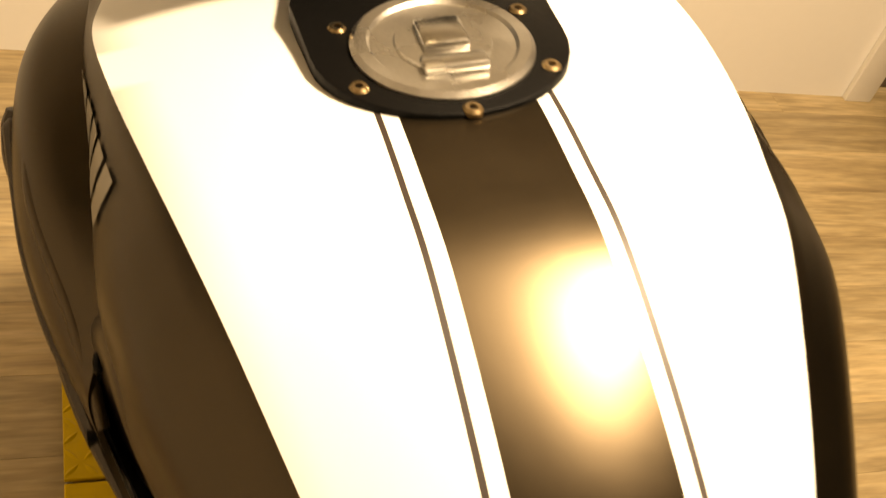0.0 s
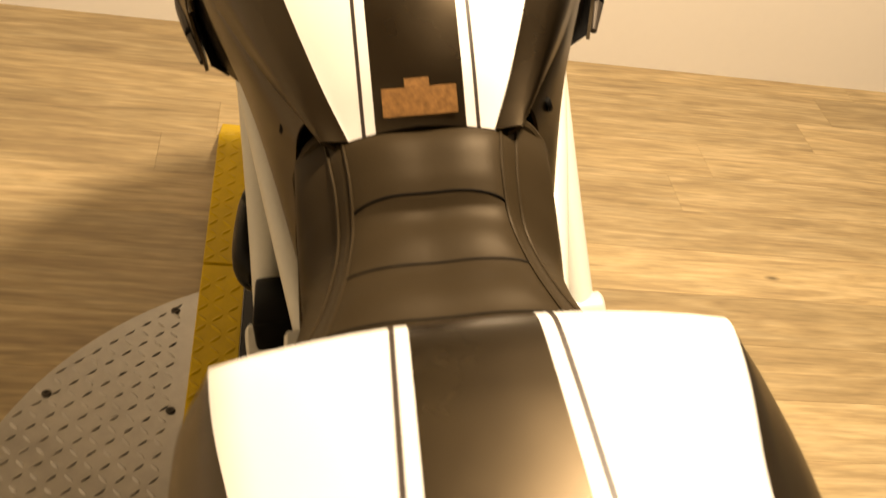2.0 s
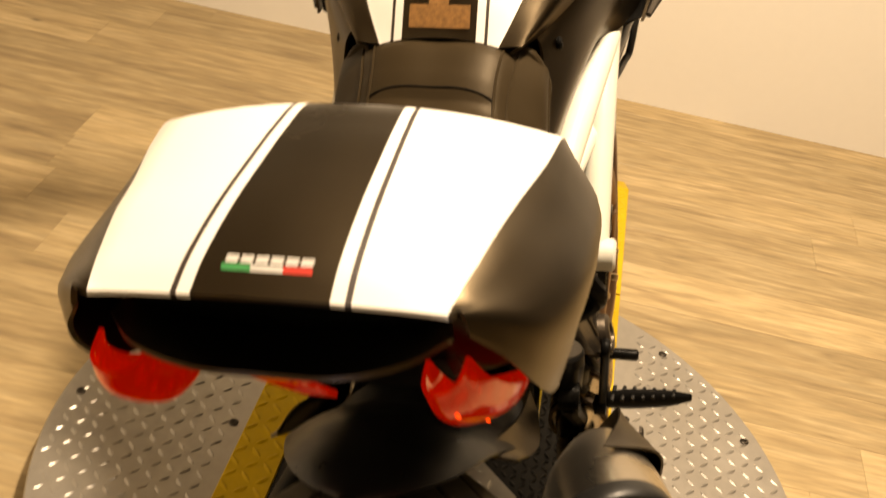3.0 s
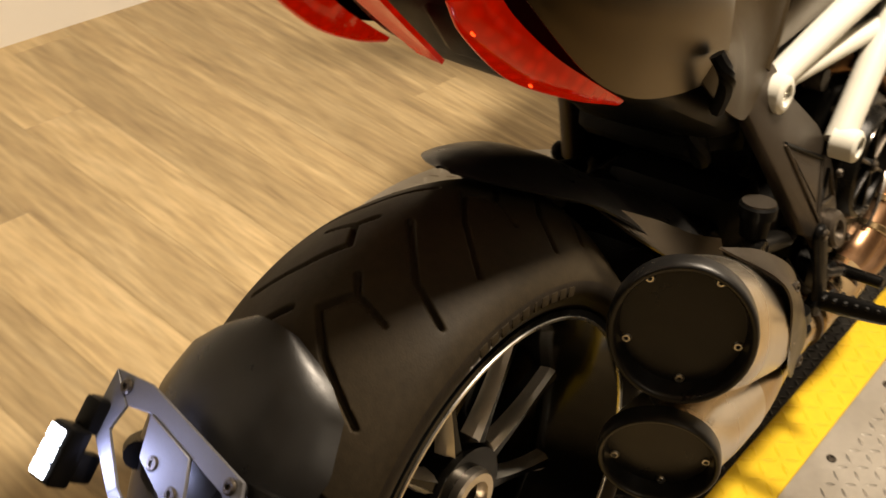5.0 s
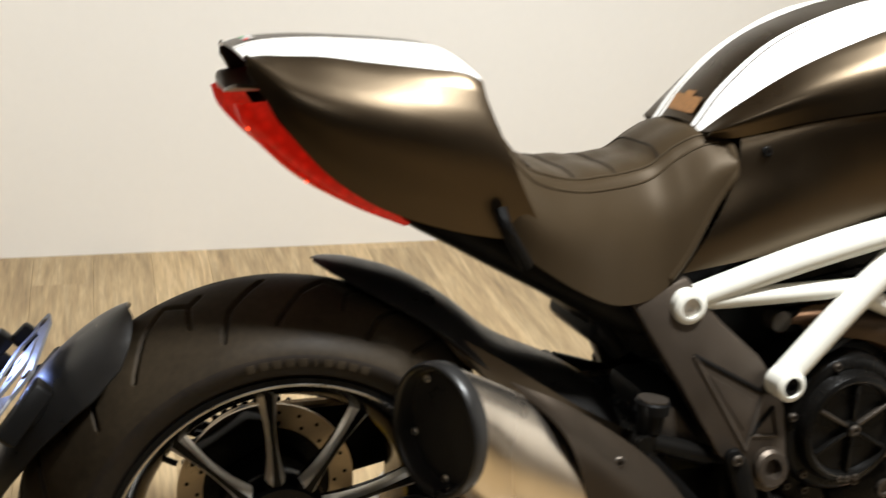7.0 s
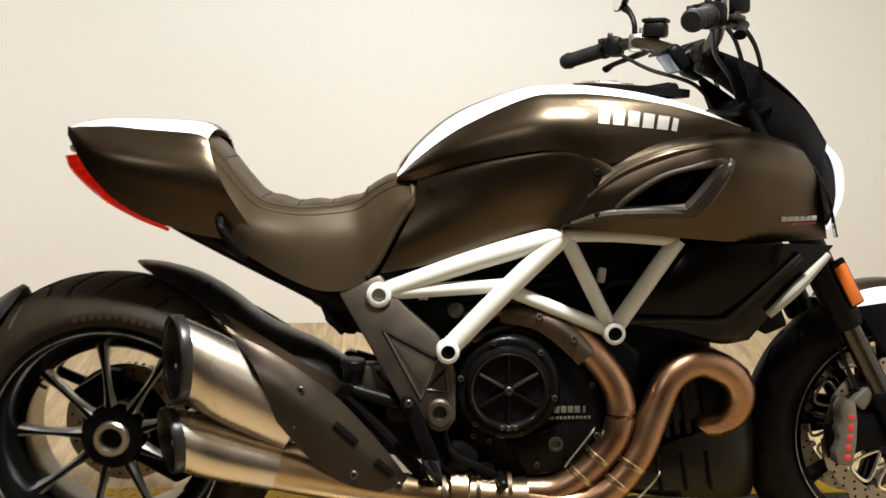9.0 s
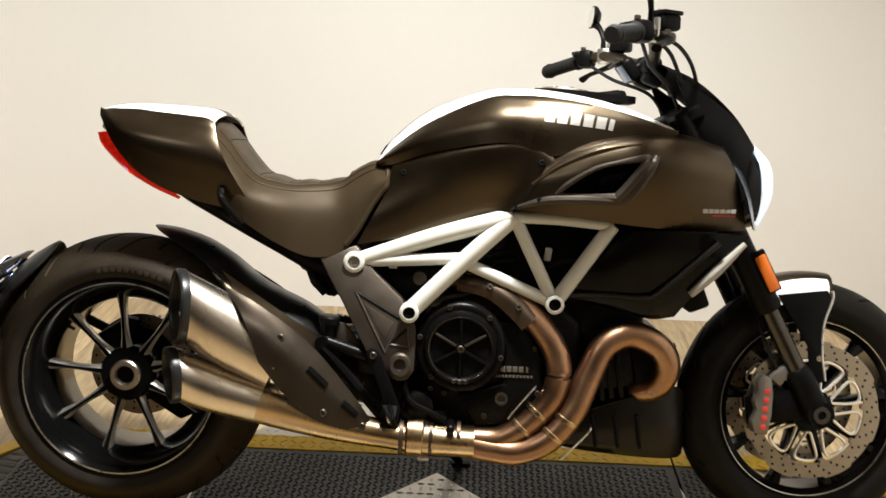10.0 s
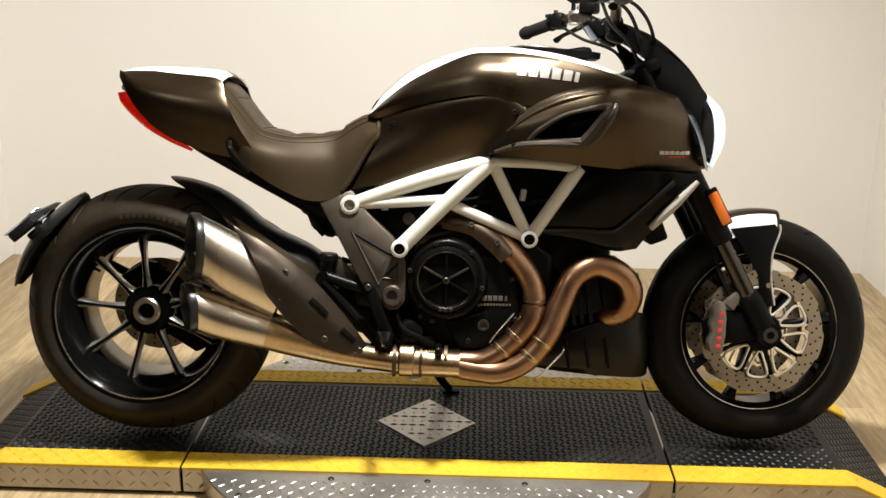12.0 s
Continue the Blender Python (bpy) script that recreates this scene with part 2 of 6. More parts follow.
def mesh_of(bm, name, mats, smooth=True, angle=35):
    bmesh.ops.recalc_face_normals(bm, faces=bm.faces)
    me = bpy.data.meshes.new(name)
    bm.to_mesh(me)
    bm.free()
    for m in mats if isinstance(mats, (list, tuple)) else (mats,):
        me.materials.append(m)
    if smooth:
        me.polygons.foreach_set("use_smooth", [True] * len(me.polygons))
        me.set_sharp_from_angle(angle=radians(angle))
    return me


def part(name, bm, mats, parent=None, label="", smooth=True, angle=35):
    """Links a bmesh as one mesh object under a thing or a part."""
    ob = new(name, mesh_of(bm, name, mats, smooth, angle))
    ob.parent = parent
    return tagged(ob, label)


def crom(points, n):
    """n points on the smooth curve through the given ones."""
    p = np.array(points, float)
    k = len(p)
    if k == 2:
        t = np.linspace(0, 1, n)[:, None]
        return p[0] * (1 - t) + p[1] * t
    e = np.vstack([2 * p[0] - p[1], p, 2 * p[-1] - p[-2]])
    out = []
    for u in np.linspace(0, k - 1, n):
        i = min(int(u), k - 2)
        f = u - i
        a, b, c, d = e[i], e[i + 1], e[i + 2], e[i + 3]
        out.append(0.5 * (2 * b + (c - a) * f + (2 * a - 5 * b + 4 * c - d) * f * f + (3 * b - a - 3 * c + d) * f ** 3))
    return np.array(out)


def sheet(grid, nu, nv):
    """A smooth patch of nu x nv points through a few rows of guide points."""
    rows = np.array([crom(r, nv) for r in grid])
    return np.array([crom(rows[:, j], nu) for j in range(nv)]).transpose(1, 0, 2)


def grid_bm(g, close_u=False, close_v=False, mat_of=None, keep=None):
    bm = bmesh.new()
    nu, nv = g.shape[:2]
    vs = [[bm.verts.new(g[i, j]) for j in range(nv)] for i in range(nu)]
    for i in range(nu if close_u else nu - 1):
        for j in range(nv if close_v else nv - 1):
            i2, j2 = (i + 1) % nu, (j + 1) % nv
            if keep and not keep((g[i, j] + g[i2, j2]) / 2):
                continue
            f = bm.faces.new((vs[i][j], vs[i2][j], vs[i2][j2], vs[i][j2]))
            if mat_of:
                f.material_index = mat_of(i, j)
    return bm


def shell_bm(g, thick, mat_of=None, keep=None):
    """A patch with thickness, laid inwards of its face."""
    bm = grid_bm(g, mat_of=mat_of, keep=keep)
    bmesh.ops.delete(bm, geom=[v for v in bm.verts if not v.link_faces], context="VERTS")
    bm.normal_update()
    bmesh.ops.solidify(bm, geom=bm.faces[:], thickness=thick)
    return bm


def mirrored(g):
    return np.array(g) * np.array((1, -1, 1))


def tube_bm(points, radius, n=24, seg=12, caps=True, flat=1.0):
    """A round bar along a smooth curve; radius may vary along it."""
    c = crom(points, n)
    rad = np.full(n, radius) if np.isscalar(radius) else crom(np.array(radius)[:, None], n)[:, 0]
    bm = bmesh.new()
    up = Vector((0, 0, 1))
    rings = []
    for i in range(n):
        t = Vector(c[min(i + 1, n - 1)] - c[max(i - 1, 0)]).normalized()
        side = t.cross(up)
        if side.length < 0.05:
            side = t.cross(Vector((0, 1, 0)))
        if rings and side.dot(last) < 0:
            side = -side
        side.normalize()
        last = side
        nrm = side.cross(t).normalized()
        rings.append([bm.verts.new(Vector(c[i]) + (side * math.cos(a) * flat + nrm * math.sin(a)) * rad[i])
                      for a in np.linspace(0, 2 * math.pi, seg, endpoint=False)])
    for a, b in zip(rings, rings[1:]):
        for k in range(seg):
            bm.faces.new((a[k], a[(k + 1) % seg], b[(k + 1) % seg], b[k]))
    if caps:
        bm.faces.new(rings[0][::-1])
        bm.faces.new(rings[-1])
    return bm


def lathe_bm(profile, centre, axis=(0, 1, 0), seg=48, closed=False, mat_of=None, squash=1.0):
    """Turns a profile of (along the axis, radius) about an axis through centre."""
    ax = Vector(axis).normalized()
    a = ax.cross(Vector((0, 0, 1)))
    a = a.normalized() if a.length > 0.05 else Vector((1, 0, 0))
    b = a.cross(ax).normalized()
    bm = bmesh.new()
    o = Vector(centre)
    rings = []
    for h, r in profile:
        rings.append([bm.verts.new(o + ax * h + (a * math.cos(t) * squash + b * math.sin(t)) * r)
                      for t in np.linspace(0, 2 * math.pi, seg, endpoint=False)])
    pairs = list(zip(rings, rings[1:] + ([rings[0]] if closed else [])))
    for i, (p, q) in enumerate(pairs[:len(rings) if closed else len(rings) - 1]):
        for k in range(seg):
            f = bm.faces.new((p[k], p[(k + 1) % seg], q[(k + 1) % seg], q[k]))
            if mat_of:
                f.material_index = mat_of(i)
    if not closed:
        for ring in (rings[0], rings[-1]):
            bm.faces.new(ring)
    return bm


def slab_bm(outline, y0, y1, bevel=0.003, place=None, rounds=2):
    """A plate cut to an outline in (x, z), from y0 to y1, with softened edges."""
    bm = bmesh.new()
    lo = [bm.verts.new((x, y0, z)) for x, z in outline]
    hi = [bm.verts.new((x, y1, z)) for x, z in outline]
    bm.faces.new(lo)
    bm.faces.new(hi[::-1])
    n = len(outline)
    for i in range(n):
        bm.faces.new((lo[i], hi[i], hi[(i + 1) % n], lo[(i + 1) % n]))
    bmesh.ops.recalc_face_normals(bm, faces=bm.faces)
    if bevel:
        bmesh.ops.bevel(bm, geom=bm.edges[:], offset=bevel, segments=rounds, affect="EDGES", profile=0.5, clamp_overlap=True)
    if place is not None:
        bm.transform(place)
    return bm


def block_bm(size, place, bevel=0.004, rounds=2):
    bm = bmesh.new()
    bmesh.ops.create_cube(bm, size=1.0, matrix=Matrix.Diagonal((*size, 1)))
    if bevel:
        bmesh.ops.bevel(bm, geom=bm.edges[:], offset=min(bevel, min(size) * 0.45), segments=rounds, affect="EDGES", profile=0.5, clamp_overlap=True)
    bm.transform(place)
    return bm


def merge(*bms):
    out = bmesh.new()
    for b in bms:
        me = bpy.data.meshes.new("tmp")
        b.to_mesh(me)
        b.free()
        out.from_mesh(me)
        bpy.data.meshes.remove(me)
    return out


def flip(bm):
    """The mirror image across the bike's middle plane."""
    bm.transform(Matrix.Diagonal((1, -1, 1, 1)))
    return bm


def screw_bm(place, normal, r=0.006, h=0.003):
    """A button-head screw with a socket."""
    return lathe_bm([(-0.001, r), (h * 0.5, r), (h, r * 0.75), (h, r * 0.42), (h * 0.3, r * 0.38)], place, normal, 14)


def along(table, x):
    """Values of a table of rows (x, ...) at x."""
    t = np.array(table, float)
    xs = np.arange(len(t))
    u = np.interp(x, t[:, 0], xs)
    fine = crom(t, (len(t) - 1) * 24 + 1)
    i = min(int(round(u * 24)), len(fine) - 1)
    # the smooth value at the sample that lies nearest in x
    near = max(0, i - 26), min(len(fine), i + 27)
    k = near[0] + int(np.argmin(abs(fine[near[0]:near[1], 0] - x)))
    k2 = k + 1 if (k + 1 < len(fine) and fine[k, 0] <= x) else max(k - 1, 0)
    d = fine[k2, 0] - fine[k, 0]
    f = 0 if abs(d) < 1e-9 else (x - fine[k, 0]) / d
    return fine[k] + (fine[k2] - fine[k]) * max(0, min(1, f))

# ---- the room ----
FLOOR = -0.081
NORTH, WEST, SOUTH, CEIL = 1.60, -1.10, -4.2, 2.45
UNSEEN_WEST, UNSEEN_SOUTH = -5.2, -7.6


def east(y):
    return 2.426


def box_between(lo, hi):
    size = [b - a for a, b in zip(lo, hi)]
    return block_bm(size, Matrix.Translation([(a + b) / 2 for a, b in zip(lo, hi)]), 0)


floor = tagged(part("floor", box_between((UNSEEN_WEST - 0.12, UNSEEN_SOUTH - 0.12, FLOOR - 0.06), (2.75, NORTH + 0.12, FLOOR - 0.009)), M_JOINT, smooth=False),
               "oak-look laminate floor of narrow boards", "floor", kind="structure")
tagged(part("wall_north", box_between((WEST - 0.12, NORTH, FLOOR - 0.009), (2.75, NORTH + 0.12, CEIL)), M_WALL, smooth=False),
       "plain cream painted wall", "wall", kind="structure")
tagged(part("wall_west", box_between((WEST - 0.12, 0.55, FLOOR - 0.009), (WEST, NORTH, CEIL)), M_WALL, smooth=False),
       "short cream painted return wall", "wall", kind="structure")
# unseen plain dark hall behind the camera, added to keep the bike's reflections dark
tagged(part("wall_hall_north", box_between((UNSEEN_WEST - 0.12, 0.43, FLOOR - 0.009), (WEST - 0.12, 0.55, CEIL)), M_UNSEEN_WALL, smooth=False),
       "plain dark unseen wall, added to darken reflections", "wall", kind="structure")
tagged(part("wall_hall_west", box_between((UNSEEN_WEST - 0.12, UNSEEN_SOUTH, FLOOR - 0.009), (UNSEEN_WEST, 0.43, CEIL)), M_UNSEEN_WALL, smooth=False),
       "plain dark unseen wall, added to darken reflections", "wall", kind="structure")
tagged(part("wall_south", box_between((UNSEEN_WEST - 0.12, UNSEEN_SOUTH - 0.12, FLOOR - 0.009), (2.75, UNSEEN_SOUTH, CEIL)), M_UNSEEN_WALL, smooth=False),
       "plain dark unseen wall, added to darken reflections", "wall", kind="structure")
tagged(part("ceiling", box_between((UNSEEN_WEST - 0.12, UNSEEN_SOUTH - 0.12, CEIL), (2.75, NORTH + 0.12, CEIL + 0.1)), M_CEIL, smooth=False),
       "plain grey-brown ceiling", "ceiling", kind="structure")


def east_wall():
    """The end wall, with a doorway near its far end."""
    bms = []
    for y0, y1, z0, z1 in ((-1.805, NORTH, FLOOR - 0.009, CEIL), (-2.655, -1.805, FLOOR + 2.08, CEIL), (UNSEEN_SOUTH, -2.655, FLOOR - 0.009, CEIL)):
        bm = bmesh.new()
        vs = []
        for z in (z0, z1):
            for y, d in ((y0, 0), (y1, 0), (y1, 0.12), (y0, 0.12)):
                vs.append(bm.verts.new((east(y) + d, y, z)))
        for f in ((0, 1, 2, 3), (4, 5, 6, 7), (0, 1, 5, 4), (1, 2, 6, 5), (2, 3, 7, 6), (3, 0, 4, 7)):
            bm.faces.new([vs[i] for i in f])
        bms.append(bm)
    return merge(*bms)


tagged(part("wall_east", east_wall(), M_WALL, smooth=False), "plain cream painted wall with a doorway", "wall", kind="structure")
casing = merge(*[block_bm((0.02, 0.085, 2.14), Matrix.Translation((east(y) - 0.011, y, FLOOR + 1.07)), 0.004) for y in (-1.762, -2.695)],
               block_bm((0.02, 0.835, 0.085), Matrix.Translation((east(-2.23) - 0.011, -2.23, FLOOR + 2.1)), 0.004))
tagged(part("trim", casing, M_TRIM), "white painted door casing", "trim", kind="structure")
door = tagged(part("door_1", block_bm((0.04, 0.83, 2.06), Matrix.Translation((east(-2.23) + 0.07, -2.23, FLOOR + 1.035)), 0.003), M_DOOR),
              "closed dark brown door", "door", kind="structure")


def planks():
    """Boards laid side to side of the room, each its own piece, with staggered ends."""
    rng = random.Random(4)
    wide, long, gap = 0.152, 1.22, 0.0004
    shared = {}
    x = WEST - 0.05
    while x < 2.62:
        y = SOUTH - rng.uniform(0.05, 1.1)
        while y < NORTH:
            a, b = max(y, SOUTH), min(y + long, NORTH + 0.03)
            y += long
            if b - a < 0.05:
                continue
            key = round(b - a, 3)
            if key not in shared:
                shared[key] = mesh_of(block_bm((wide - gap, b - a - gap, 0.008), Matrix(), 0.0004, 1), "plank", M_WOOD, False)
            ob = new("plank", shared[key])
            ob.location = (x + wide / 2, (a + b) / 2, FLOOR - 0.004)
            ob.parent = floor
        x += wide
    # the boards of the added, unseen hall, joined
    rest = []
    x = WEST - 0.05 - 26 * wide
    while x < 2.62:
        y = UNSEEN_SOUTH
        while y < (0.42 if x < WEST - 0.06 else SOUTH):
            top = 0.42 if x < WEST - 0.06 else SOUTH
            c, d = y, min(y + long * 2, top)
            if d - c > 0.05:
                rest.append(block_bm((wide - gap, d - c - gap, 0.008), Matrix.Translation((x + wide / 2, (c + d) / 2, FLOOR - 0.004)), 0))
            y += long * 2
        x += wide
    tagged(part("plank_field", merge(*rest), M_WOOD, floor, smooth=False), kind="stuff")



# ---- the turntable and the display platform ----
CX, RIM = 0.727, 0.626


def lugs(spots, size):
    """Raised tread lugs, one long low lens each, joined; spots give place, long side, short side and up."""
    l, w, h = size
    verts, faces = [], []
    for o, a, b, n in spots:
        k = len(verts)
        o, a, b, n = (np.array(v, float) for v in (o, a, b, n))
        verts += [o - a * l / 2, o - a * l / 6 - b * w / 2, o + a * l / 6 - b * w / 2, o + a * l / 2, o + a * l / 6 + b * w / 2, o - a * l / 6 + b * w / 2,
                  o - a * l / 5 + n * h, o + a * l / 5 + n * h]
        faces += [(k, k + 1, k + 6), (k + 1, k + 2, k + 7, k + 6), (k + 2, k + 3, k + 7), (k + 3, k + 4, k + 7), (k + 4, k + 5, k + 6, k + 7), (k + 5, k, k + 6)]
    me = bpy.data.meshes.new("tread_lug")
    me.from_pydata([tuple(v) for v in verts], [], faces)
    bm = bmesh.new()
    bm.from_mesh(me)
    bpy.data.meshes.remove(me)
    return bm


def tread(origin, u, v, nu, nv, pitch, inside=None, tilt=45):
    """Spots of a tread pattern in which every second lug lies across its neighbours."""
    o, u, v = (np.array(w, float) for w in (origin, u, v))
    n = np.cross(u, v)
    out = []
    for i in range(nu):
        for j in range(nv):
            p = o + u * pitch * (i + 0.5) + v * pitch * (j + 0.5)
            if inside and not inside(p):
                continue
            t = radians(tilt if (i + j) % 2 else -tilt)
            a = u * math.cos(t) + v * math.sin(t)
            out.append((p, a, np.cross(n, a), n))
    return out


turntable = tagged(new("turntable"), "round tread-plate steel turntable set low on the wooden floor", "turntable")
turntable.location = (CX - 0.0035, -0.021, FLOOR)
DISC = 0.075
part("disc", lathe_bm([(0.0, RIM - 0.012), (0.004, RIM - 0.006), (DISC - 0.004, RIM), (DISC, RIM - 0.003)], (0, 0, 0), (0, 0, 1), 128), M_PLATE, turntable, "tread-plate steel disc")
on_disc = tread((-0.62, -0.62, DISC), (1, 0, 0), (0, 1, 0), 51, 51, 0.0245, lambda p: math.hypot(p[0], p[1]) < RIM - 0.014 and abs(p[1]) > 0.325)
tagged(part("tread_pattern", lugs(on_disc, (0.0225, 0.0062, 0.0018)), M_PLATE, turntable, smooth=False), kind="stuff")
for deg in (36, 63, 90.5, 115, 140, -40, -64, -88, -112, -137):
    a = radians(deg)
    part("bolt", screw_bm((math.cos(a) * (RIM - 0.029), math.sin(a) * (RIM - 0.029), DISC), (0, 0, 1), 0.008, 0.003), M_CAST, turntable)
for x in (-0.228, 0.008, 0.245):
    for y in (-0.318, 0.336):
        part("bolt", screw_bm((x, y, DISC), (0, 0, 1), 0.008, 0.003), M_CAST, turntable)

platform = tagged(new("display_platform"), "black rubber-topped display platform with yellow edges across the turntable", "platform")
platform.location = (CX, -0.0095, FLOOR)
HALF, STRIP, TOP = 0.3025, 0.080, -FLOOR
GAP = 0.006


def prism(outline, y0, y1):
    return slab_bm(outline, y0, y1, 0.0015, rounds=1)


def deck_section(x0, x1, x2=None):
    """One section of the deck: body, yellow strips, skirts, and a slope down to the floor at its outer end."""
    s = 1 if x1 > x0 else -1
    body = [(x0, 0.002), (x0, TOP - 0.003), (x1, TOP - 0.003)] + ([(x2, 0.002)] if x2 else [(x1, 0.002)])
    deck = part("deck", prism(body, -(HALF - STRIP), HALF - STRIP), M_MAT, platform, "black rubber tread deck", False)
    lo, hi = min(x0, x1), max(x0, x1)
    spots = tread((lo + 0.006, -(HALF - STRIP), TOP - 0.003), (1, 0, 0), (0, 1, 0), int((hi - lo - 0.01) / 0.0165), int(2 * (HALF - STRIP) / 0.0165), 0.0165,
                  None if x2 else (lambda p: abs(p[0] + 0.012) / 0.133 + abs(p[1] + 0.017) / 0.143 > 1.05), 40)
    if x2:
        d = Vector((x2 - x1, 0, 0.005 - TOP))
        run = d.length
        u = d.normalized()
        v = Vector((0, 1, 0)) * s
        spots += tread((x1, -(HALF - STRIP) * s, TOP - 0.003), u, v, int(run / 0.0165), int(2 * (HALF - STRIP) / 0.0165), 0.0165, None, 40)
    tagged(part("tread_pattern", lugs(spots, (0.0185, 0.0072, 0.0024)), M_MAT, deck, smooth=False), kind="stuff")
    for side in (-1, 1):
        y0, y1 = side * (HALF - STRIP + 0.001), side * HALF
        out = [(x0, TOP - 0.008), (x0, TOP), (x1, TOP)] + ([(x2, 0.012), (x2, 0.004), (x1, TOP - 0.008)] if x2 else [(x1, TOP - 0.008)])
        strip = part("yellow_strip", prism(out, min(y0, y1), max(y0, y1)), M_YELLOW, platform, "yellow painted tread-plate edge", False)
        sp = tread((lo, min(y0, y1) + 0.002, TOP), (1, 0, 0), (0, 1, 0), int((hi - lo) / 0.027), 3, 0.027)
        if x2:
            o = Vector((x1, (min(y0, y1) if s > 0 else max(y0, y1)), TOP))
            sp += tread(o, u, v, int(run / 0.027), 3, 0.027)
        tagged(part("tread_pattern", lugs(sp, (0.029, 0.0082, 0.0022)), M_YELLOW, strip, smooth=False), kind="stuff")
        ys0, ys1 = side * (HALF - 0.012), side * (HALF - 0.004)
        sk = [(x0, 0.010), (x0, TOP - 0.0085), (x1, TOP - 0.0085)] + ([(x2 - 0.01 * s, 0.010)] if x2 else [(x1, 0.010)])
        skirt = part("skirt", prism(sk, min(ys0, ys1), max(ys0, ys1)), M_PLATE, platform, "tread-plate steel skirt", False)
        start = hi if side > 0 else lo
        sq = tread((start, ys1, 0.012), (-1.0 * side, 0, 0), (0, 0, 1), int((hi - lo) / 0.03), 2, 0.03)
        tagged(part("tread_pattern", lugs(sq, (0.027, 0.007, 0.0014)), M_PLATE, skirt, smooth=False), kind="stuff")


deck_section(-0.610 + GAP / 2, 0.610 - GAP / 2)
deck_section(0.610 + GAP / 2, 1.05, 1.20)
deck_section(-0.610 - GAP / 2, -1.08, -1.225)
rhomb = slab_bm([(-0.133, 0), (0, -0.143), (0.133, 0), (0, 0.143)], -0.0015, 0.0015, 0.0008, Matrix.Translation((-0.012, -0.017, TOP - 0.0015)) @ Matrix.Rotation(radians(-90), 4, "X"), 1)
plate = part("diamond_plate", rhomb, M_PLATE, platform, "bare tread-plate steel diamond set in the deck", False)
inner = tread((-0.162, -0.175, TOP), (1, 0, 0), (0, 1, 0), 12, 13, 0.025, lambda p: abs(p[0] + 0.012) / 0.133 + abs(p[1] + 0.017) / 0.143 < 0.9, 0)
inner = [(o, (a if (i % 2) else np.cross(n, a)), (b if (i % 2) else np.cross(n, b)), n) for i, (o, a, b, n) in enumerate(inner)]
tagged(part("tread_pattern", lugs(inner, (0.023, 0.0075, 0.0026)), M_PLATE, plate, smooth=False), kind="stuff")

# ---- the motorcycle, in its own upright axes: x ahead, y to its left, z up from the ground line ----
bike = tagged(new("motorcycle"), "matte grey and white muscle motorcycle leaning on its side stand", "motorcycle")
bike.matrix_world = pose(0, -0.099, 0.000, -11.0, 0, 0) @ pose(0.64, 0, 0, 0, 0, 0.9) @ pose(-0.64, 0, 0)


def b(name, bm, mats, parent=None, label="", smooth=True, angle=35):
    return part(name, bm, mats, parent or bike, label, smooth, angle)


# -- wheels --
def seg_dist(px, py, ax, ay, bx, by):
    dx, dy = bx - ax, by - ay
    t = np.clip(((px - ax) * dx + (py - ay) * dy) / (dx * dx + dy * dy), 0, 1)
    return np.hypot(px - ax - t * dx, py - ay - t * dy)


def tyre_bm(centre, radius, half, cells, cuts, nth, npr, turn=1, phase=0.0):
    """A tyre with its tread grooves sunk into the rubber."""
    prof = crom(half + [(-y, r) for y, r in half[-2::-1]], npr * 4)
    arc = np.concatenate([[0], np.cumsum(np.hypot(*np.diff(prof, axis=0).T))])
    at = np.linspace(0, arc[-1], npr)
    yy, rr = np.interp(at, arc, prof[:, 0]), np.interp(at, arc, prof[:, 1])
    w = at - arc[-1] / 2
    nrm = np.stack([np.gradient(rr), -np.gradient(yy)], 1)
    nrm /= np.linalg.norm(nrm, axis=1)[:, None]
    nrm *= np.sign((nrm[:, 1] + 1e-6) * 1.0 if abs(nrm[npr // 2, 1]) < 0 else nrm[npr // 2, 1])
    th = np.linspace(0, 2 * math.pi, nth, endpoint=False)
    s = th * radius
    cell = 2 * math.pi * radius / cells
    S, W = np.meshgrid(s, w, indexing="ij")
    depth = np.zeros_like(S)
    for side in (1, -1):
        ss = (S * turn + radians(phase) * radius + (cell * 0.342 if side < 0 else 0)) % cell
        for ax, ay, bx, by in cuts:
            for k in (-1, 0, 1):
                d = seg_dist(ss + k * cell, W * side, ax * cell, ay, bx * cell, by)
                depth = np.maximum(depth, 0.006 * np.clip((0.0036 - d) / 0.0016, 0, 1))
    Y = yy[None, :] - depth * nrm[None, :, 0]
    R = rr[None, :] - depth * nrm[None, :, 1]
    P = np.stack([centre[0] + R * np.cos(th)[:, None], centre[1] + Y, centre[2] + R * np.sin(th)[:, None]], 2).reshape(-1, 3)
    i, j = np.meshgrid(np.arange(nth), np.arange(npr - 1), indexing="ij")
    i2 = (i + 1) % nth
    F = np.stack([i * npr + j, i2 * npr + j, i2 * npr + j + 1, i * npr + j + 1], 2).reshape(-1, 4)
    me = bpy.data.meshes.new("tyre")
    me.from_pydata(P.tolist(), [], F.tolist())
    edge = abs(w[:-1]) > arc[-1] / 2 - 0.040
    me.polygons.foreach_set("material_index", np.tile(edge.astype(int), nth))
    bm = bmesh.new()
    bm.from_mesh(me)
    bpy.data.meshes.remove(me)
    return bm


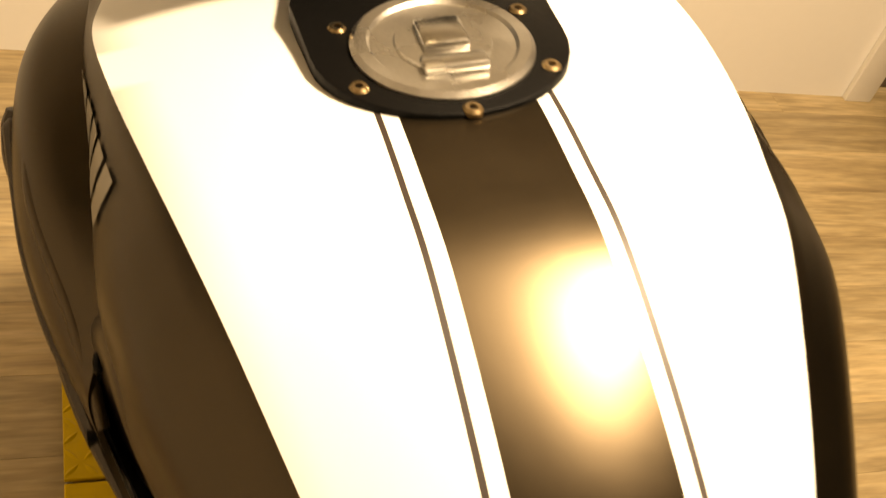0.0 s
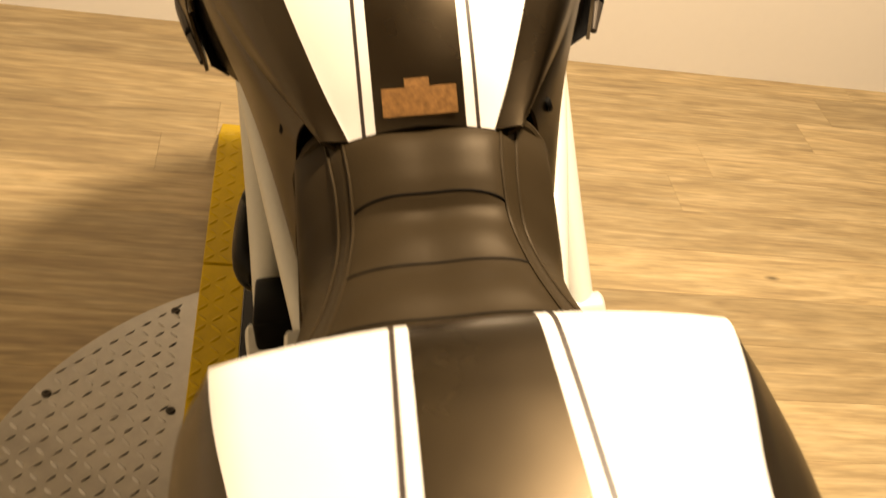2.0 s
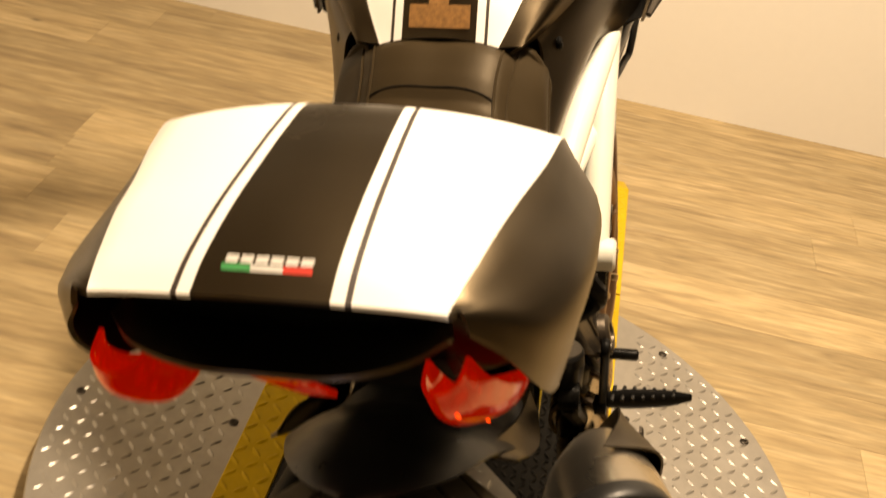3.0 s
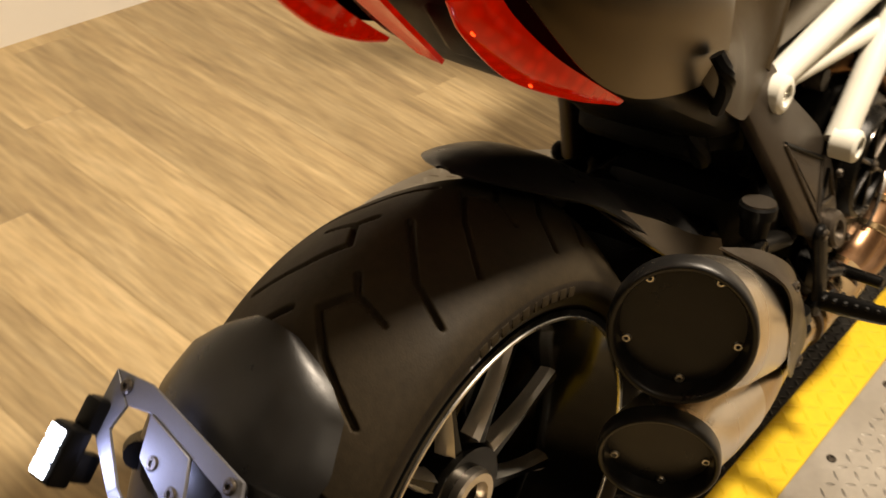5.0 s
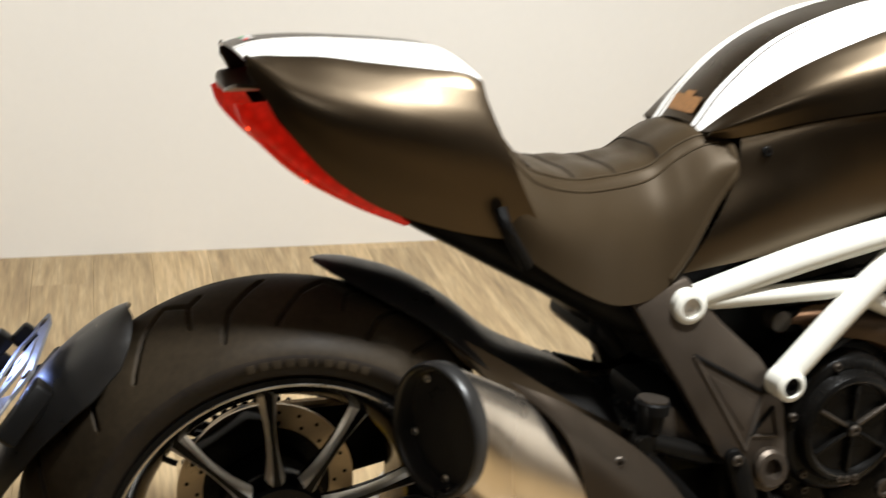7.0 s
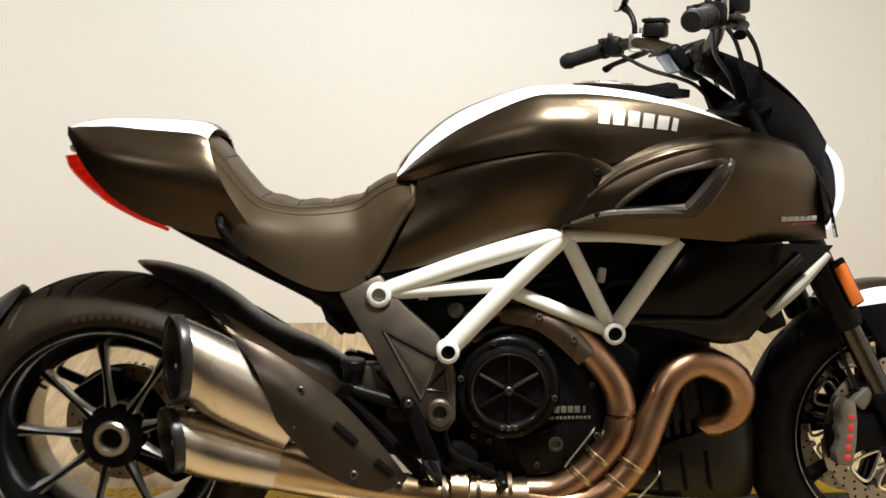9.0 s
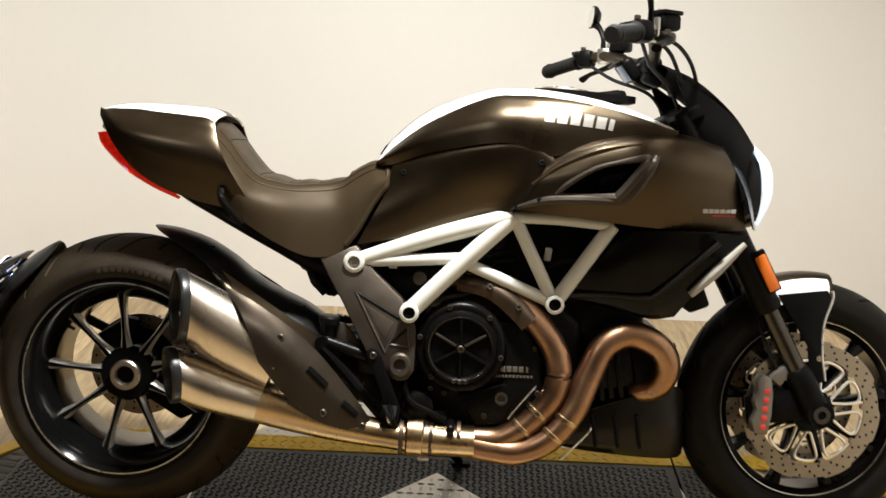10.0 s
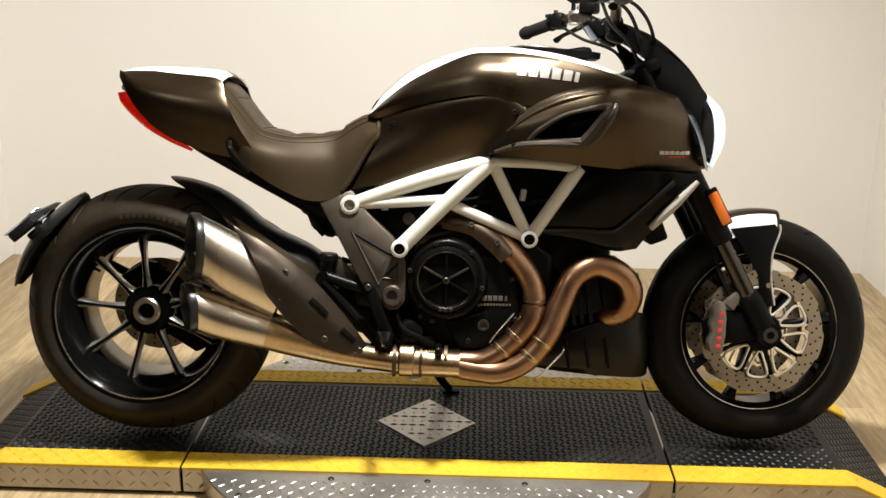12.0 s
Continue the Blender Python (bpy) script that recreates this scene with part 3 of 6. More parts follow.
def spoke_bm(centre, ang, r0, r1, y_hub, y_rim, w0, wm, w1, deep):
    """A cast spoke: dark face, bright machined flanks."""
    bm = bmesh.new()
    rows = []
    for f in np.linspace(0, 1, 12):
        r = r0 + (r1 - r0) * f
        w = crom([(w0,), (wm,), (wm * 0.92,), (w1,)], 12)[int(round(f * 11))][0]
        y = y_hub + (y_rim - y_hub) * f
        d = deep * (1 - 0.35 * f)
        row = []
        for a, c in ((-w * 0.40, 0), (w * 0.40, 0), (w * 0.78, d * 0.20), (w, d * 0.60), (w * 0.75, d), (-w * 0.75, d), (-w, d * 0.60), (-w * 0.78, d * 0.20)):
            x, z = r, a
            row.append(bm.verts.new((centre[0] + x * math.cos(ang) - z * math.sin(ang), centre[1] + y + c, centre[2] + x * math.sin(ang) + z * math.cos(ang))))
        rows.append(row)
    for p, q in zip(rows, rows[1:]):
        for k in range(8):
            f = bm.faces.new((p[k], p[(k + 1) % 8], q[(k + 1) % 8], q[k]))
            f.material_index = 1 if k in (1, 2, 6, 7) else 0
    bm.faces.new(rows[0])
    bm.faces.new(rows[-1])
    return bm


def holed_disc(centre, y, r0, r1, thick, holes, wave=0):
    """A brake disc: flat ring with drilled rows shown as sunk dark plugs, and a wavy rim."""
    n = 144
    bm = bmesh.new()
    th = np.linspace(0, 2 * math.pi, n, endpoint=False)
    out = r1 - (wave * (0.5 + 0.5 * np.sign(np.sin(th * 7))) if wave else 0)
    rings = []
    for rad, yy in ((np.full(n, r0), y - thick / 2), (np.full(n, 1.0) * out, y - thick / 2), (np.full(n, 1.0) * out, y + thick / 2), (np.full(n, r0), y + thick / 2)):
        rings.append([bm.verts.new((centre[0] + rad[k] * math.cos(th[k]), centre[1] + yy, centre[2] + rad[k] * math.sin(th[k]))) for k in range(n)])
    for a in range(4):
        p, q = rings[a], rings[(a + 1) % 4]
        for k in range(n):
            bm.faces.new((p[k], p[(k + 1) % n], q[(k + 1) % n], q[k]))
    for rad, cnt, ph in holes:
        for k in range(cnt):
            t = 2 * math.pi * (k + ph) / cnt
            o = (centre[0] + rad * math.cos(t), centre[1] + y - thick / 2 - 0.0006, centre[2] + rad * math.sin(t))
            c = bmesh.ops.create_circle(bm, cap_ends=True, segments=8, radius=0.0030, matrix=Matrix.Translation(o) @ Matrix.Rotation(radians(90), 4, "X"))
            for v in c["verts"]:
                for f in v.link_faces:
                    f.material_index = 1
    return bm


RW = (0.0, 0.010, 0.327)
OFFSET = -0.0115
RIMC = (0.0, OFFSET, 0.327)
rear_wheel = b("rear_wheel", lathe_bm([(-0.112, 0.226), (-0.112, 0.2165), (-0.104, 0.2095), (-0.088, 0.199), (-0.062, 0.187), (-0.038, 0.1765), (-0.030, 0.1745), (0.088, 0.174), (0.10, 0.19), (0.112, 0.226),
                                       (0.10, 0.226), (0.085, 0.212), (-0.085, 0.212), (-0.10, 0.226)], RIMC, (0, 1, 0), 96, True, lambda i: 1 if i in (6,) else 0),
               (M_GLOSS, M_BARREL), None, "gloss black cast rear rim")
CUTS = [(0.417, 0.0185, 0.5, 0.0315), (0.5, 0.0315, 0.542, 0.066), (0.5, 0.0315, 0.639, 0.012), (0.639, 0.012, 0.806, 0.041), (0.806, 0.041, 1.0, 0.093), (0.028, 0.0125, 0.278, 0.060), (0.278, 0.060, 0.369, 0.103)]
b("tyre", tyre_bm(RIMC, 0.3215, [(0.104, 0.222), (0.112, 0.232), (0.1185, 0.250), (0.109, 0.268), (0.090, 0.283), (0.060, 0.302), (0.030, 0.316), (0, 0.3215)], 10, CUTS, 1200, 180, 1, 16),
  (M_TYRE, M_WALLRUB), rear_wheel, "wide worn black tyre", angle=60)
b("pinstripe", lathe_bm([(-0.1115, 0.2190), (-0.1136, 0.2184), (-0.1136, 0.2160), (-0.1115, 0.2154)], RIMC, (0, 1, 0), 96, True), M_ALU, rear_wheel, "pale rim stripe")
for k in range(9):
    b("spoke", spoke_bm(RW, radians(95 + 40 * k), 0.045, 0.186, -0.078, -0.074, 0.0165, 0.0085, 0.0150, 0.036), (M_GLOSS, M_MACHINED), rear_wheel, angle=20)
b("hub", lathe_bm([(-0.082, 0.040), (-0.082, 0.056), (-0.074, 0.062), (-0.03, 0.066), (0.06, 0.066), (0.06, 0.03)], RW, (0, 1, 0), 48), M_GLOSS, rear_wheel, "black hub")
b("axle_nut", lathe_bm([(-0.080, 0.035), (-0.091, 0.035), (-0.094, 0.032), (-0.094, 0.023), (-0.088, 0.020), (-0.06, 0.019), (-0.06, 0.008)], RW, (0, 1, 0), 12 * 4), M_STEEL, rear_wheel, "bright hollow axle nut")
b("brake_disc", holed_disc(RW, 0.045, 0.085, 0.122, 0.005, [(0.095, 18, 0), (0.110, 24, 0.4)]), (M_DISC, M_BLACK), rear_wheel, "drilled steel rear disc", angle=20)
b("disc_carrier", merge(lathe_bm([(0.042, 0.05), (0.042, 0.088), (0.048, 0.088), (0.048, 0.05)], RW, (0, 1, 0), 48, True)), M_ENGINE, rear_wheel)
for k in range(10):
    t = radians(101 - 3.6 * k)
    b("tyre_mark", block_bm((0.011 if k != 5 else 0.004, 0.0016, 0.010), Matrix.Translation((0.2475 * math.cos(t), -0.1297, 0.327 + 0.2475 * math.sin(t))) @ Matrix.Rotation(math.pi / 2 - t, 4, "Y") @ Matrix.Rotation(radians(-4), 4, "X"), 0.0006), M_TYRE, rear_wheel, "raised rubber block of the tyre's mark")
b("hub_carrier", lathe_bm([(0.05, 0.03), (0.05, 0.084), (0.095, 0.084), (0.10, 0.088), (0.14, 0.088), (0.145, 0.08), (0.145, 0.03)], RW, (0, 1, 0), 48), M_BLACK, rear_wheel, "black hub carrier")
b("valve", tube_bm([(-0.150, -0.04, 0.432), (-0.128, -0.05, 0.424)], 0.004, 4, 8), M_SOFT, rear_wheel)


def sprocket_bm(centre, y, r, teeth):
    out = []
    for k in range(teeth * 4):
        t = 2 * math.pi * k / (teeth * 4)
        rr = r + (0.0045 if k % 4 in (0, 1) else -0.0045)
        out.append((centre[0] + rr * math.cos(t), centre[2] + rr * math.sin(t)))
    return slab_bm(out, centre[1] + y - 0.004, centre[1] + y + 0.004, 0)


b("sprocket", sprocket_bm(RW, 0.10, 0.108, 43), M_BLACK, rear_wheel, "black chain sprocket", False)
b("rear_caliper", merge(slab_bm([(-0.10, 0.40), (-0.03, 0.445), (0.0, 0.44), (-0.005, 0.405), (-0.07, 0.37)], 0.02, 0.075, 0.006)), M_BLACK, None, "black rear brake caliper")
b("caliper_bracket", slab_bm([(0.02, 0.25), (0.10, 0.20), (0.155, 0.225), (0.13, 0.27), (0.05, 0.30)], 0.03, 0.06, 0.006), M_BLACK, None, "black brake bracket")

FW = (1.563, 0.0, 0.303)
front_wheel = b("front_wheel", lathe_bm([(-0.05, 0.208), (-0.05, 0.201), (-0.046, 0.196), (-0.04, 0.188), (0.04, 0.188), (0.046, 0.196), (0.05, 0.208),
                                         (0.044, 0.208), (0.036, 0.198), (-0.036, 0.198), (-0.044, 0.208)], FW, (0, 1, 0), 96, True, lambda i: 0), (M_GLOSS,), None, "gloss black cast front rim")
FC = [(0.0, 0.006, 0.5, 0.026), (0.5, 0.026, 0.75, 0.052)]
b("tyre", tyre_bm(FW, 0.292, [(0.046, 0.206), (0.052, 0.216), (0.060, 0.236), (0.0575, 0.256), (0.048, 0.272), (0.032, 0.285), (0.015, 0.2908), (0, 0.292)], 15, FC, 900, 90, 1),
  (M_TYREFRONT, M_TYREFRONT), front_wheel, "black front tyre", angle=60)
b("pinstripe", lathe_bm([(-0.0505, 0.2040), (-0.0512, 0.2034), (-0.0505, 0.2020), (-0.0485, 0.2020)], FW, (0, 1, 0), 96, True), M_ALU, front_wheel, "pale rim stripe")
for k in range(9):
    b("spoke", spoke_bm(FW, radians(10 + 40 * k), 0.045, 0.192, -0.045, -0.040, 0.016, 0.010, 0.020, 0.05), (M_GLOSS, M_GLOSS), front_wheel, angle=20)
b("hub", lathe_bm([(-0.078, 0.02), (-0.078, 0.048), (-0.05, 0.056), (0.05, 0.056), (0.078, 0.048), (0.078, 0.02)], FW, (0, 1, 0), 48), M_GLOSS, front_wheel, "black hub")
for y in (-0.072, 0.072):
    disc = b("brake_disc", holed_disc(FW, y, 0.122, 0.160, 0.005, [(0.129, 27, 0), (0.140, 27, 0.33), (0.151, 27, 0.66)], 0.005), (M_DISC, M_BLACK), front_wheel, "drilled steel front disc", angle=20)
    for k in range(9):
        t = radians(25 + 40 * k)
        o = Vector((FW[0], y, FW[2]))
        loop = []
        for r, d in ((0.052, 0.10), (0.052, -0.10), (0.108, -0.24), (0.116, 0.0), (0.108, 0.24)):
            loop.append(o + Vector((r * math.cos(t + d), 0, r * math.sin(t + d))))
        loop.append(loop[0])
        b("carrier_arm", tube_bm(loop, 0.0036, 40, 8, False), M_MACHINED, disc)
        bt = radians(5 + 40 * k)
        b("bobbin", lathe_bm([(-0.006, 0.007), (0.006, 0.007)], o + Vector((0.120 * math.cos(bt), 0, 0.120 * math.sin(bt))), (0, 1, 0), 12), M_DISC, disc)

# -- fork --
RAKE = Vector((-0.472, 0, 0.882)).normalized()
for s in (-1, 1):
    base = Vector((1.556, 0.103 * s, 0.316))
    leg = b("fork_leg", lathe_bm([(0.245, 0.0285), (0.25, 0.031), (0.56, 0.031), (0.565, 0.026), (0.72, 0.026)], base, RAKE, 28), M_BLACK, None, "black upside-down fork leg")
    b("slider", lathe_bm([(0.05, 0.0215), (0.25, 0.0215)], base, RAKE, 28), M_SLIDER, leg, "polished dark fork slider")
    b("fork_foot", merge(lathe_bm([(-0.02, 0.026), (0.0, 0.030), (0.075, 0.030), (0.095, 0.026), (0.10, 0.022)], base, RAKE, 24),
                         slab_bm([(1.40, 0.335), (1.46, 0.36), (1.56, 0.345), (1.575, 0.295), (1.53, 0.285), (1.41, 0.268)], 0.088 * s - 0.012, 0.088 * s + 0.012, 0.006),
                         lathe_bm([(-0.03, 0.030), (0.03, 0.030)], (FW[0], 0.10 * s, FW[2]), (0, 1, 0), 24)), M_BLACK, leg, "black fork foot")
    b("axle_end", lathe_bm([(0.0, 0.010), (0.0, 0.019), (0.006, 0.0195), (0.006, 0.010)], (FW[0], 0.131 * s - 0.003, FW[2]), (0, 1, 0), 24, True), M_CAST, leg, "grey hollow axle end")
    b("side_reflector", block_bm((0.026, 0.008, 0.085), Matrix.Translation((1.421, 0.138 * s, 0.617)) @ Matrix.Rotation(radians(-28), 4, "Y"), 0.004), M_AMBER, leg, "amber side reflector")
    b("reflector_base", block_bm((0.032, 0.012, 0.10), Matrix.Translation((1.42, 0.131 * s, 0.62)) @ Matrix.Rotation(radians(-28), 4, "Y"), 0.004), M_BLACK, leg)
    # caliper: a long body with two rounded bridges and cover bolts
    cal = b("brake_caliper", merge(slab_bm([(1.414, 0.258), (1.446, 0.252), (1.454, 0.30), (1.455, 0.345), (1.450, 0.383), (1.428, 0.390), (1.416, 0.372), (1.421, 0.348), (1.411, 0.33), (1.419, 0.308), (1.408, 0.285)],
                                           0.083 * s - 0.002, 0.083 * s + 0.04 * s, 0.006),
                                   slab_bm([(1.45, 0.38), (1.50, 0.425), (1.512, 0.41), (1.475, 0.36)], 0.083 * s, 0.083 * s + 0.025 * s, 0.005)), M_CALIPER, None, "grey four-piston front caliper")
    for k, z in enumerate((0.272, 0.292, 0.312, 0.332, 0.352)):
        b("lettering_bar", block_bm((0.012, 0.002, 0.012), Matrix.Translation((1.434 + k * 0.0015, 0.1235 * s, z)) @ Matrix.Rotation(radians(-5), 4, "Y"), 0.0008), M_REDINK, cal, "red maker's mark")
    b("hose", tube_bm([(1.47, 0.09 * s, 0.40), (1.44, 0.09 * s, 0.46), (1.42, 0.07 * s, 0.54), (1.36, 0.06 * s, 0.66)], 0.005, 24, 8), M_SOFT, cal)
b("fork_bridge", merge(block_bm((0.075, 0.27, 0.035), Matrix.Translation((1.345, 0, 0.745)) @ Matrix.Rotation(radians(-28), 4, "Y"), 0.01),
                       block_bm((0.07, 0.25, 0.03), Matrix.Translation((1.235, 0, 0.955)) @ Matrix.Rotation(radians(-28), 4, "Y"), 0.01),
                       tube_bm([(1.345, 0, 0.74), (1.23, 0, 0.96)], 0.03, 4, 16)), M_BLACK, None, "black fork yokes")


def fender(rad, a0, a1, half, n=30):
    """A curved mudguard about the front wheel."""
    g = []
    for v in np.linspace(-1, 1, 21):
        row = []
        for t in np.radians(np.linspace(a0, a1, n)):
            r = rad - 0.055 * abs(v) ** 2.6
            row.append((FW[0] + r * math.cos(t), half * math.sin(v * 1.45) / math.sin(1.45), FW[2] + r * math.sin(t)))
        g.append(row)
    return np.array(g)


front_guard = b("front_mudguard", shell_bm(fender(0.308, 84, 117, 0.074), 0.003), M_WHITE, None, "white front mudguard")
for s in (-1, 1):
    b("guard_stay", slab_bm([(1.47, 0.565), (1.585, 0.578), (1.596, 0.56), (1.578, 0.50), (1.578, 0.43), (1.588, 0.37), (1.555, 0.36), (1.545, 0.45), (1.50, 0.52)], s * 0.072, s * 0.077, 0.002), M_BLACK, front_guard, "black mudguard side")
for s in (-1, 1):
    b("guard_trim", tube_bm([(1.597, s * 0.0745, 0.577), (1.598, s * 0.0755, 0.558), (1.580, s * 0.0765, 0.50), (1.580, s * 0.0765, 0.43), (1.590, s * 0.0765, 0.372)], 0.0028, 24, 8), M_MACHINED, front_guard, "bright front edge of the guard stay")
b("guard_lip", shell_bm(fender(0.313, 82, 115, 0.064), 0.002), M_MATTE, front_guard, "grey mudguard centre strip")

# -- fuel tank --
TANK = [(0.560, 0.842, 0.066, 0.832, 0.080, 0.824), (0.60, 0.897, 0.087, 0.870, 0.106, 0.830), (0.68, 0.959, 0.117, 0.927, 0.152, 0.857), (0.80, 1.003, 0.150, 0.981, 0.203, 0.882),
        (0.87, 1.010, 0.166, 0.988, 0.215, 0.882), (0.94, 1.009, 0.181, 0.985, 0.224, 0.860), (1.03, 0.997, 0.197, 0.971, 0.219, 0.890), (1.12, 0.974, 0.206, 0.949, 0.214, 0.909), (1.205, 0.940, 0.198, 0.921, 0.208, 0.914)]
BANDS = (0.0, 0.02, 0.041, 0.0500, 0.0535)


def tank_row(x):
    """Half a section of the tank, from its middle line down to the lower edge of its side."""
    _, zc, we, ze, yl, zl = along(TANK, x)
    top = list(BANDS) + list(np.linspace(BANDS[-1], we, 6)[1:])
    pts = [(x, y, zc - (zc - ze) * (y / we) ** 2.0) for y in top]
    ym, zm = (we + yl) / 2 + float(np.interp(x, (0.90, 1.03), (0.018, 0.004))), (ze + zl) / 2 + 0.006
    side = crom([(we, ze), (ym, zm), (yl, zl)], 9)[1:]
    return pts + [(x, y, z) for y, z in side]


NT = 64
tank_half = np.array([tank_row(x) for x in np.linspace(0.560, 1.205, NT)])
full = np.concatenate([mirrored(tank_half[:, ::-1]), tank_half[:, 1:]], 1)
mid = tank_half.shape[1] - 1


def tank_mat(i, j):
    k = j - mid if j >= mid else mid - 1 - j
    return 0 if k < 2 else 1 if k == 2 else 2 if k == 3 else 1 if k < 9 else 0


tank = b("fuel_tank", shell_bm(full, 0.003, tank_mat), (M_MATTE, M_WHITE, M_PIN), None, "matte grey fuel tank with wide white stripes", angle=50)


def on_tank(x, k):
    """A place on the right half of the tank: how far along, and how many columns down its section."""
    u = (x - 0.560) / 0.645 * (NT - 1)
    i, j = int(u), int(k)
    f, g = u - i, k - j
    h = tank_half
    p = (h[i, j] * (1 - f) + h[i + 1, j] * f) * (1 - g) + (h[i, min(j + 1, mid)] * (1 - f) + h[i + 1, min(j + 1, mid)] * f) * g
    return np.array(p) * np.array((1, -1, 1))


def down_to(x, z):
    """How many columns down the tank's section lies a given height."""
    lo, hi = 5.0, float(mid) - 0.01
    for _ in range(30):
        m = (lo + hi) / 2
        lo, hi = (m, hi) if on_tank(x, m)[2] > z else (lo, m)
    return lo


def patch_on(fn, corners, lift, n=6):
    """A thin patch laid on a surface, between four corners given in the surface's own measure."""
    (a, bb, c, d) = [np.array(v, float) for v in corners]
    g = np.array([[fn(*((a * (1 - u) + bb * u) * (1 - v) + (d * (1 - u) + c * u) * v)) for u in np.linspace(0, 1, n)] for v in np.linspace(0, 1, n)])
    nrm = np.cross(g[0, -1] - g[0, 0], g[-1, 0] - g[0, 0])
    nrm /= np.linalg.norm(nrm)
    nrm *= 1 if nrm[2] > 0 else -1
    return grid_bm(g + nrm * lift)


# the maker's mark on each side: six slanted plain blocks
for s in (1, -1):
    for k in range(6):
        x0 = (0.926 if s > 0 else 0.956) + k * 0.0268
        wide = 0.0205 if k < 5 else 0.010
        x1, x2, x3 = x0 + wide, x0 + wide - 0.005, x0 - 0.005
        low, top = 0.933 - 0.10 * (x0 - 0.926), 0.964 - 0.155 * (x0 - 0.926)
        bm = patch_on(on_tank, ((x3, down_to(x3, low)), (x2, down_to(x2, low - 0.002)), (x1, down_to(x1, top - 0.003)), (x0, down_to(x0, top))), 0.0016, 9)
        b("maker_mark", bm if s > 0 else flip(bm), M_SILVER, tank, "silver block of the maker's mark")
label_bm = patch_on(lambda x, y: np.array((x, y, along(TANK, x)[1] - 0.0018)), ((0.5665, 0.033), (0.5665, -0.034), (0.580, -0.034), (0.580, 0.033)), 0.0026)
label2 = patch_on(lambda x, y: np.array((x, y, along(TANK, x)[1] - 0.0018)), ((0.580, 0.012), (0.580, -0.010), (0.5845, -0.010), (0.5845, 0.012)), 0.0026)
b("warning_label", merge(label_bm, label2), M_LABEL, tank, "amber-brown warning label")


def oval(cx, cy, rx, ry, n=40):
    return [(cx + rx * math.cos(t), cy + ry * math.sin(t)) for t in np.linspace(0, 2 * math.pi, n, endpoint=False)]


def lay(bm_points, z0, z1, tilt, at):
    """A flat plate from an outline in (x, y), tilted about y at a place."""
    bm = slab_bm(bm_points, z0, z1, 0.002, Matrix.Translation(at) @ Matrix.Rotation(radians(tilt), 4, "Y") @ Matrix.Rotation(radians(90), 4, "X"))
    return bm


console_outline = [(-0.074 * math.cos(t), 0.080 * math.sin(t)) for t in np.linspace(-math.pi / 2, math.pi / 2, 20)] + [(0.06, 0.082), (0.13, 0.06), (0.15, 0.045), (0.15, -0.045), (0.13, -0.06), (0.06, -0.082)]
console = b("tank_console", lay(console_outline, -0.010, 0.006, 3.5, (0.988, 0, 1.0035)), M_BLACK, None, "black filler surround on the tank")
cap = b("filler_cap", lathe_bm([(0.0, 0.056), (0.006, 0.056), (0.009, 0.053), (0.009, 0.046), (0.007, 0.044), (0.007, 0.030), (0.009, 0.029), (0.009, 0.004)], (0.982, 0, 1.006), (0.06, 0, 1), 56), M_ALU, console, "satin aluminium filler cap")
b("key_flap", merge(block_bm((0.014, 0.04, 0.006), pose(0.957, 0.0, 1.0175, 0, 3, 0), 0.002), block_bm((0.03, 0.03, 0.008), pose(0.987, 0, 1.016, 0, 3, 0), 0.004)), M_ALU, cap)
for k in range(6):
    t = 2 * math.pi * k / 6
    b("screw", screw_bm((0.982 + 0.064 * math.cos(t), 0.067 * math.sin(t), 1.0088 - 0.0040 * math.cos(t)), (0.06, 0, 1), 0.006, 0.003), M_GOLD, console)
b("tank_display", merge(block_bm((0.075, 0.10, 0.03), pose(1.080, 0, 0.995, 0, -9, 0), 0.01), ), M_BLACK, console, "black display hump")
b("display_glass", block_bm((0.05, 0.08, 0.002), pose(1.075, 0, 1.0105, 0, -9, 0), 0.0006), M_GLOSS, console)

# -- covers beside the tank --
COVER = [[(0.598, -0.098, 0.835), (0.70, -0.147, 0.869), (0.83, -0.194, 0.893), (0.90, -0.210, 0.888), (0.942, -0.220, 0.864)],
         [(0.596, -0.110, 0.818), (0.70, -0.159, 0.853), (0.83, -0.206, 0.876), (0.90, -0.220, 0.868), (0.942, -0.229, 0.843)],
         [(0.586, -0.116, 0.77), (0.68, -0.152, 0.803), (0.80, -0.192, 0.820), (0.88, -0.210, 0.806), (0.918, -0.228, 0.792)],
         [(0.556, -0.122, 0.71), (0.66, -0.145, 0.745), (0.77, -0.168, 0.766), (0.84, -0.186, 0.766), (0.885, -0.213, 0.757)],
         [(0.524, -0.112, 0.650), (0.64, -0.126, 0.673), (0.75, -0.142, 0.704), (0.81, -0.159, 0.728), (0.860, -0.196, 0.741)]]
for s in (1, -1):
    g = sheet(COVER, 24, 40)
    cover = b("side_cover", shell_bm(g if s > 0 else mirrored(g), 0.004), M_MATTE, None, "matte grey cover below the tank", angle=60)
    for x, y, z in ((0.624, -0.1265, 0.813), (0.918, -0.2285, 0.845)):
        b("screw", screw_bm((x, y * s, z), (0, -s, 0.25), 0.0075, 0.004), M_BLACK, cover)

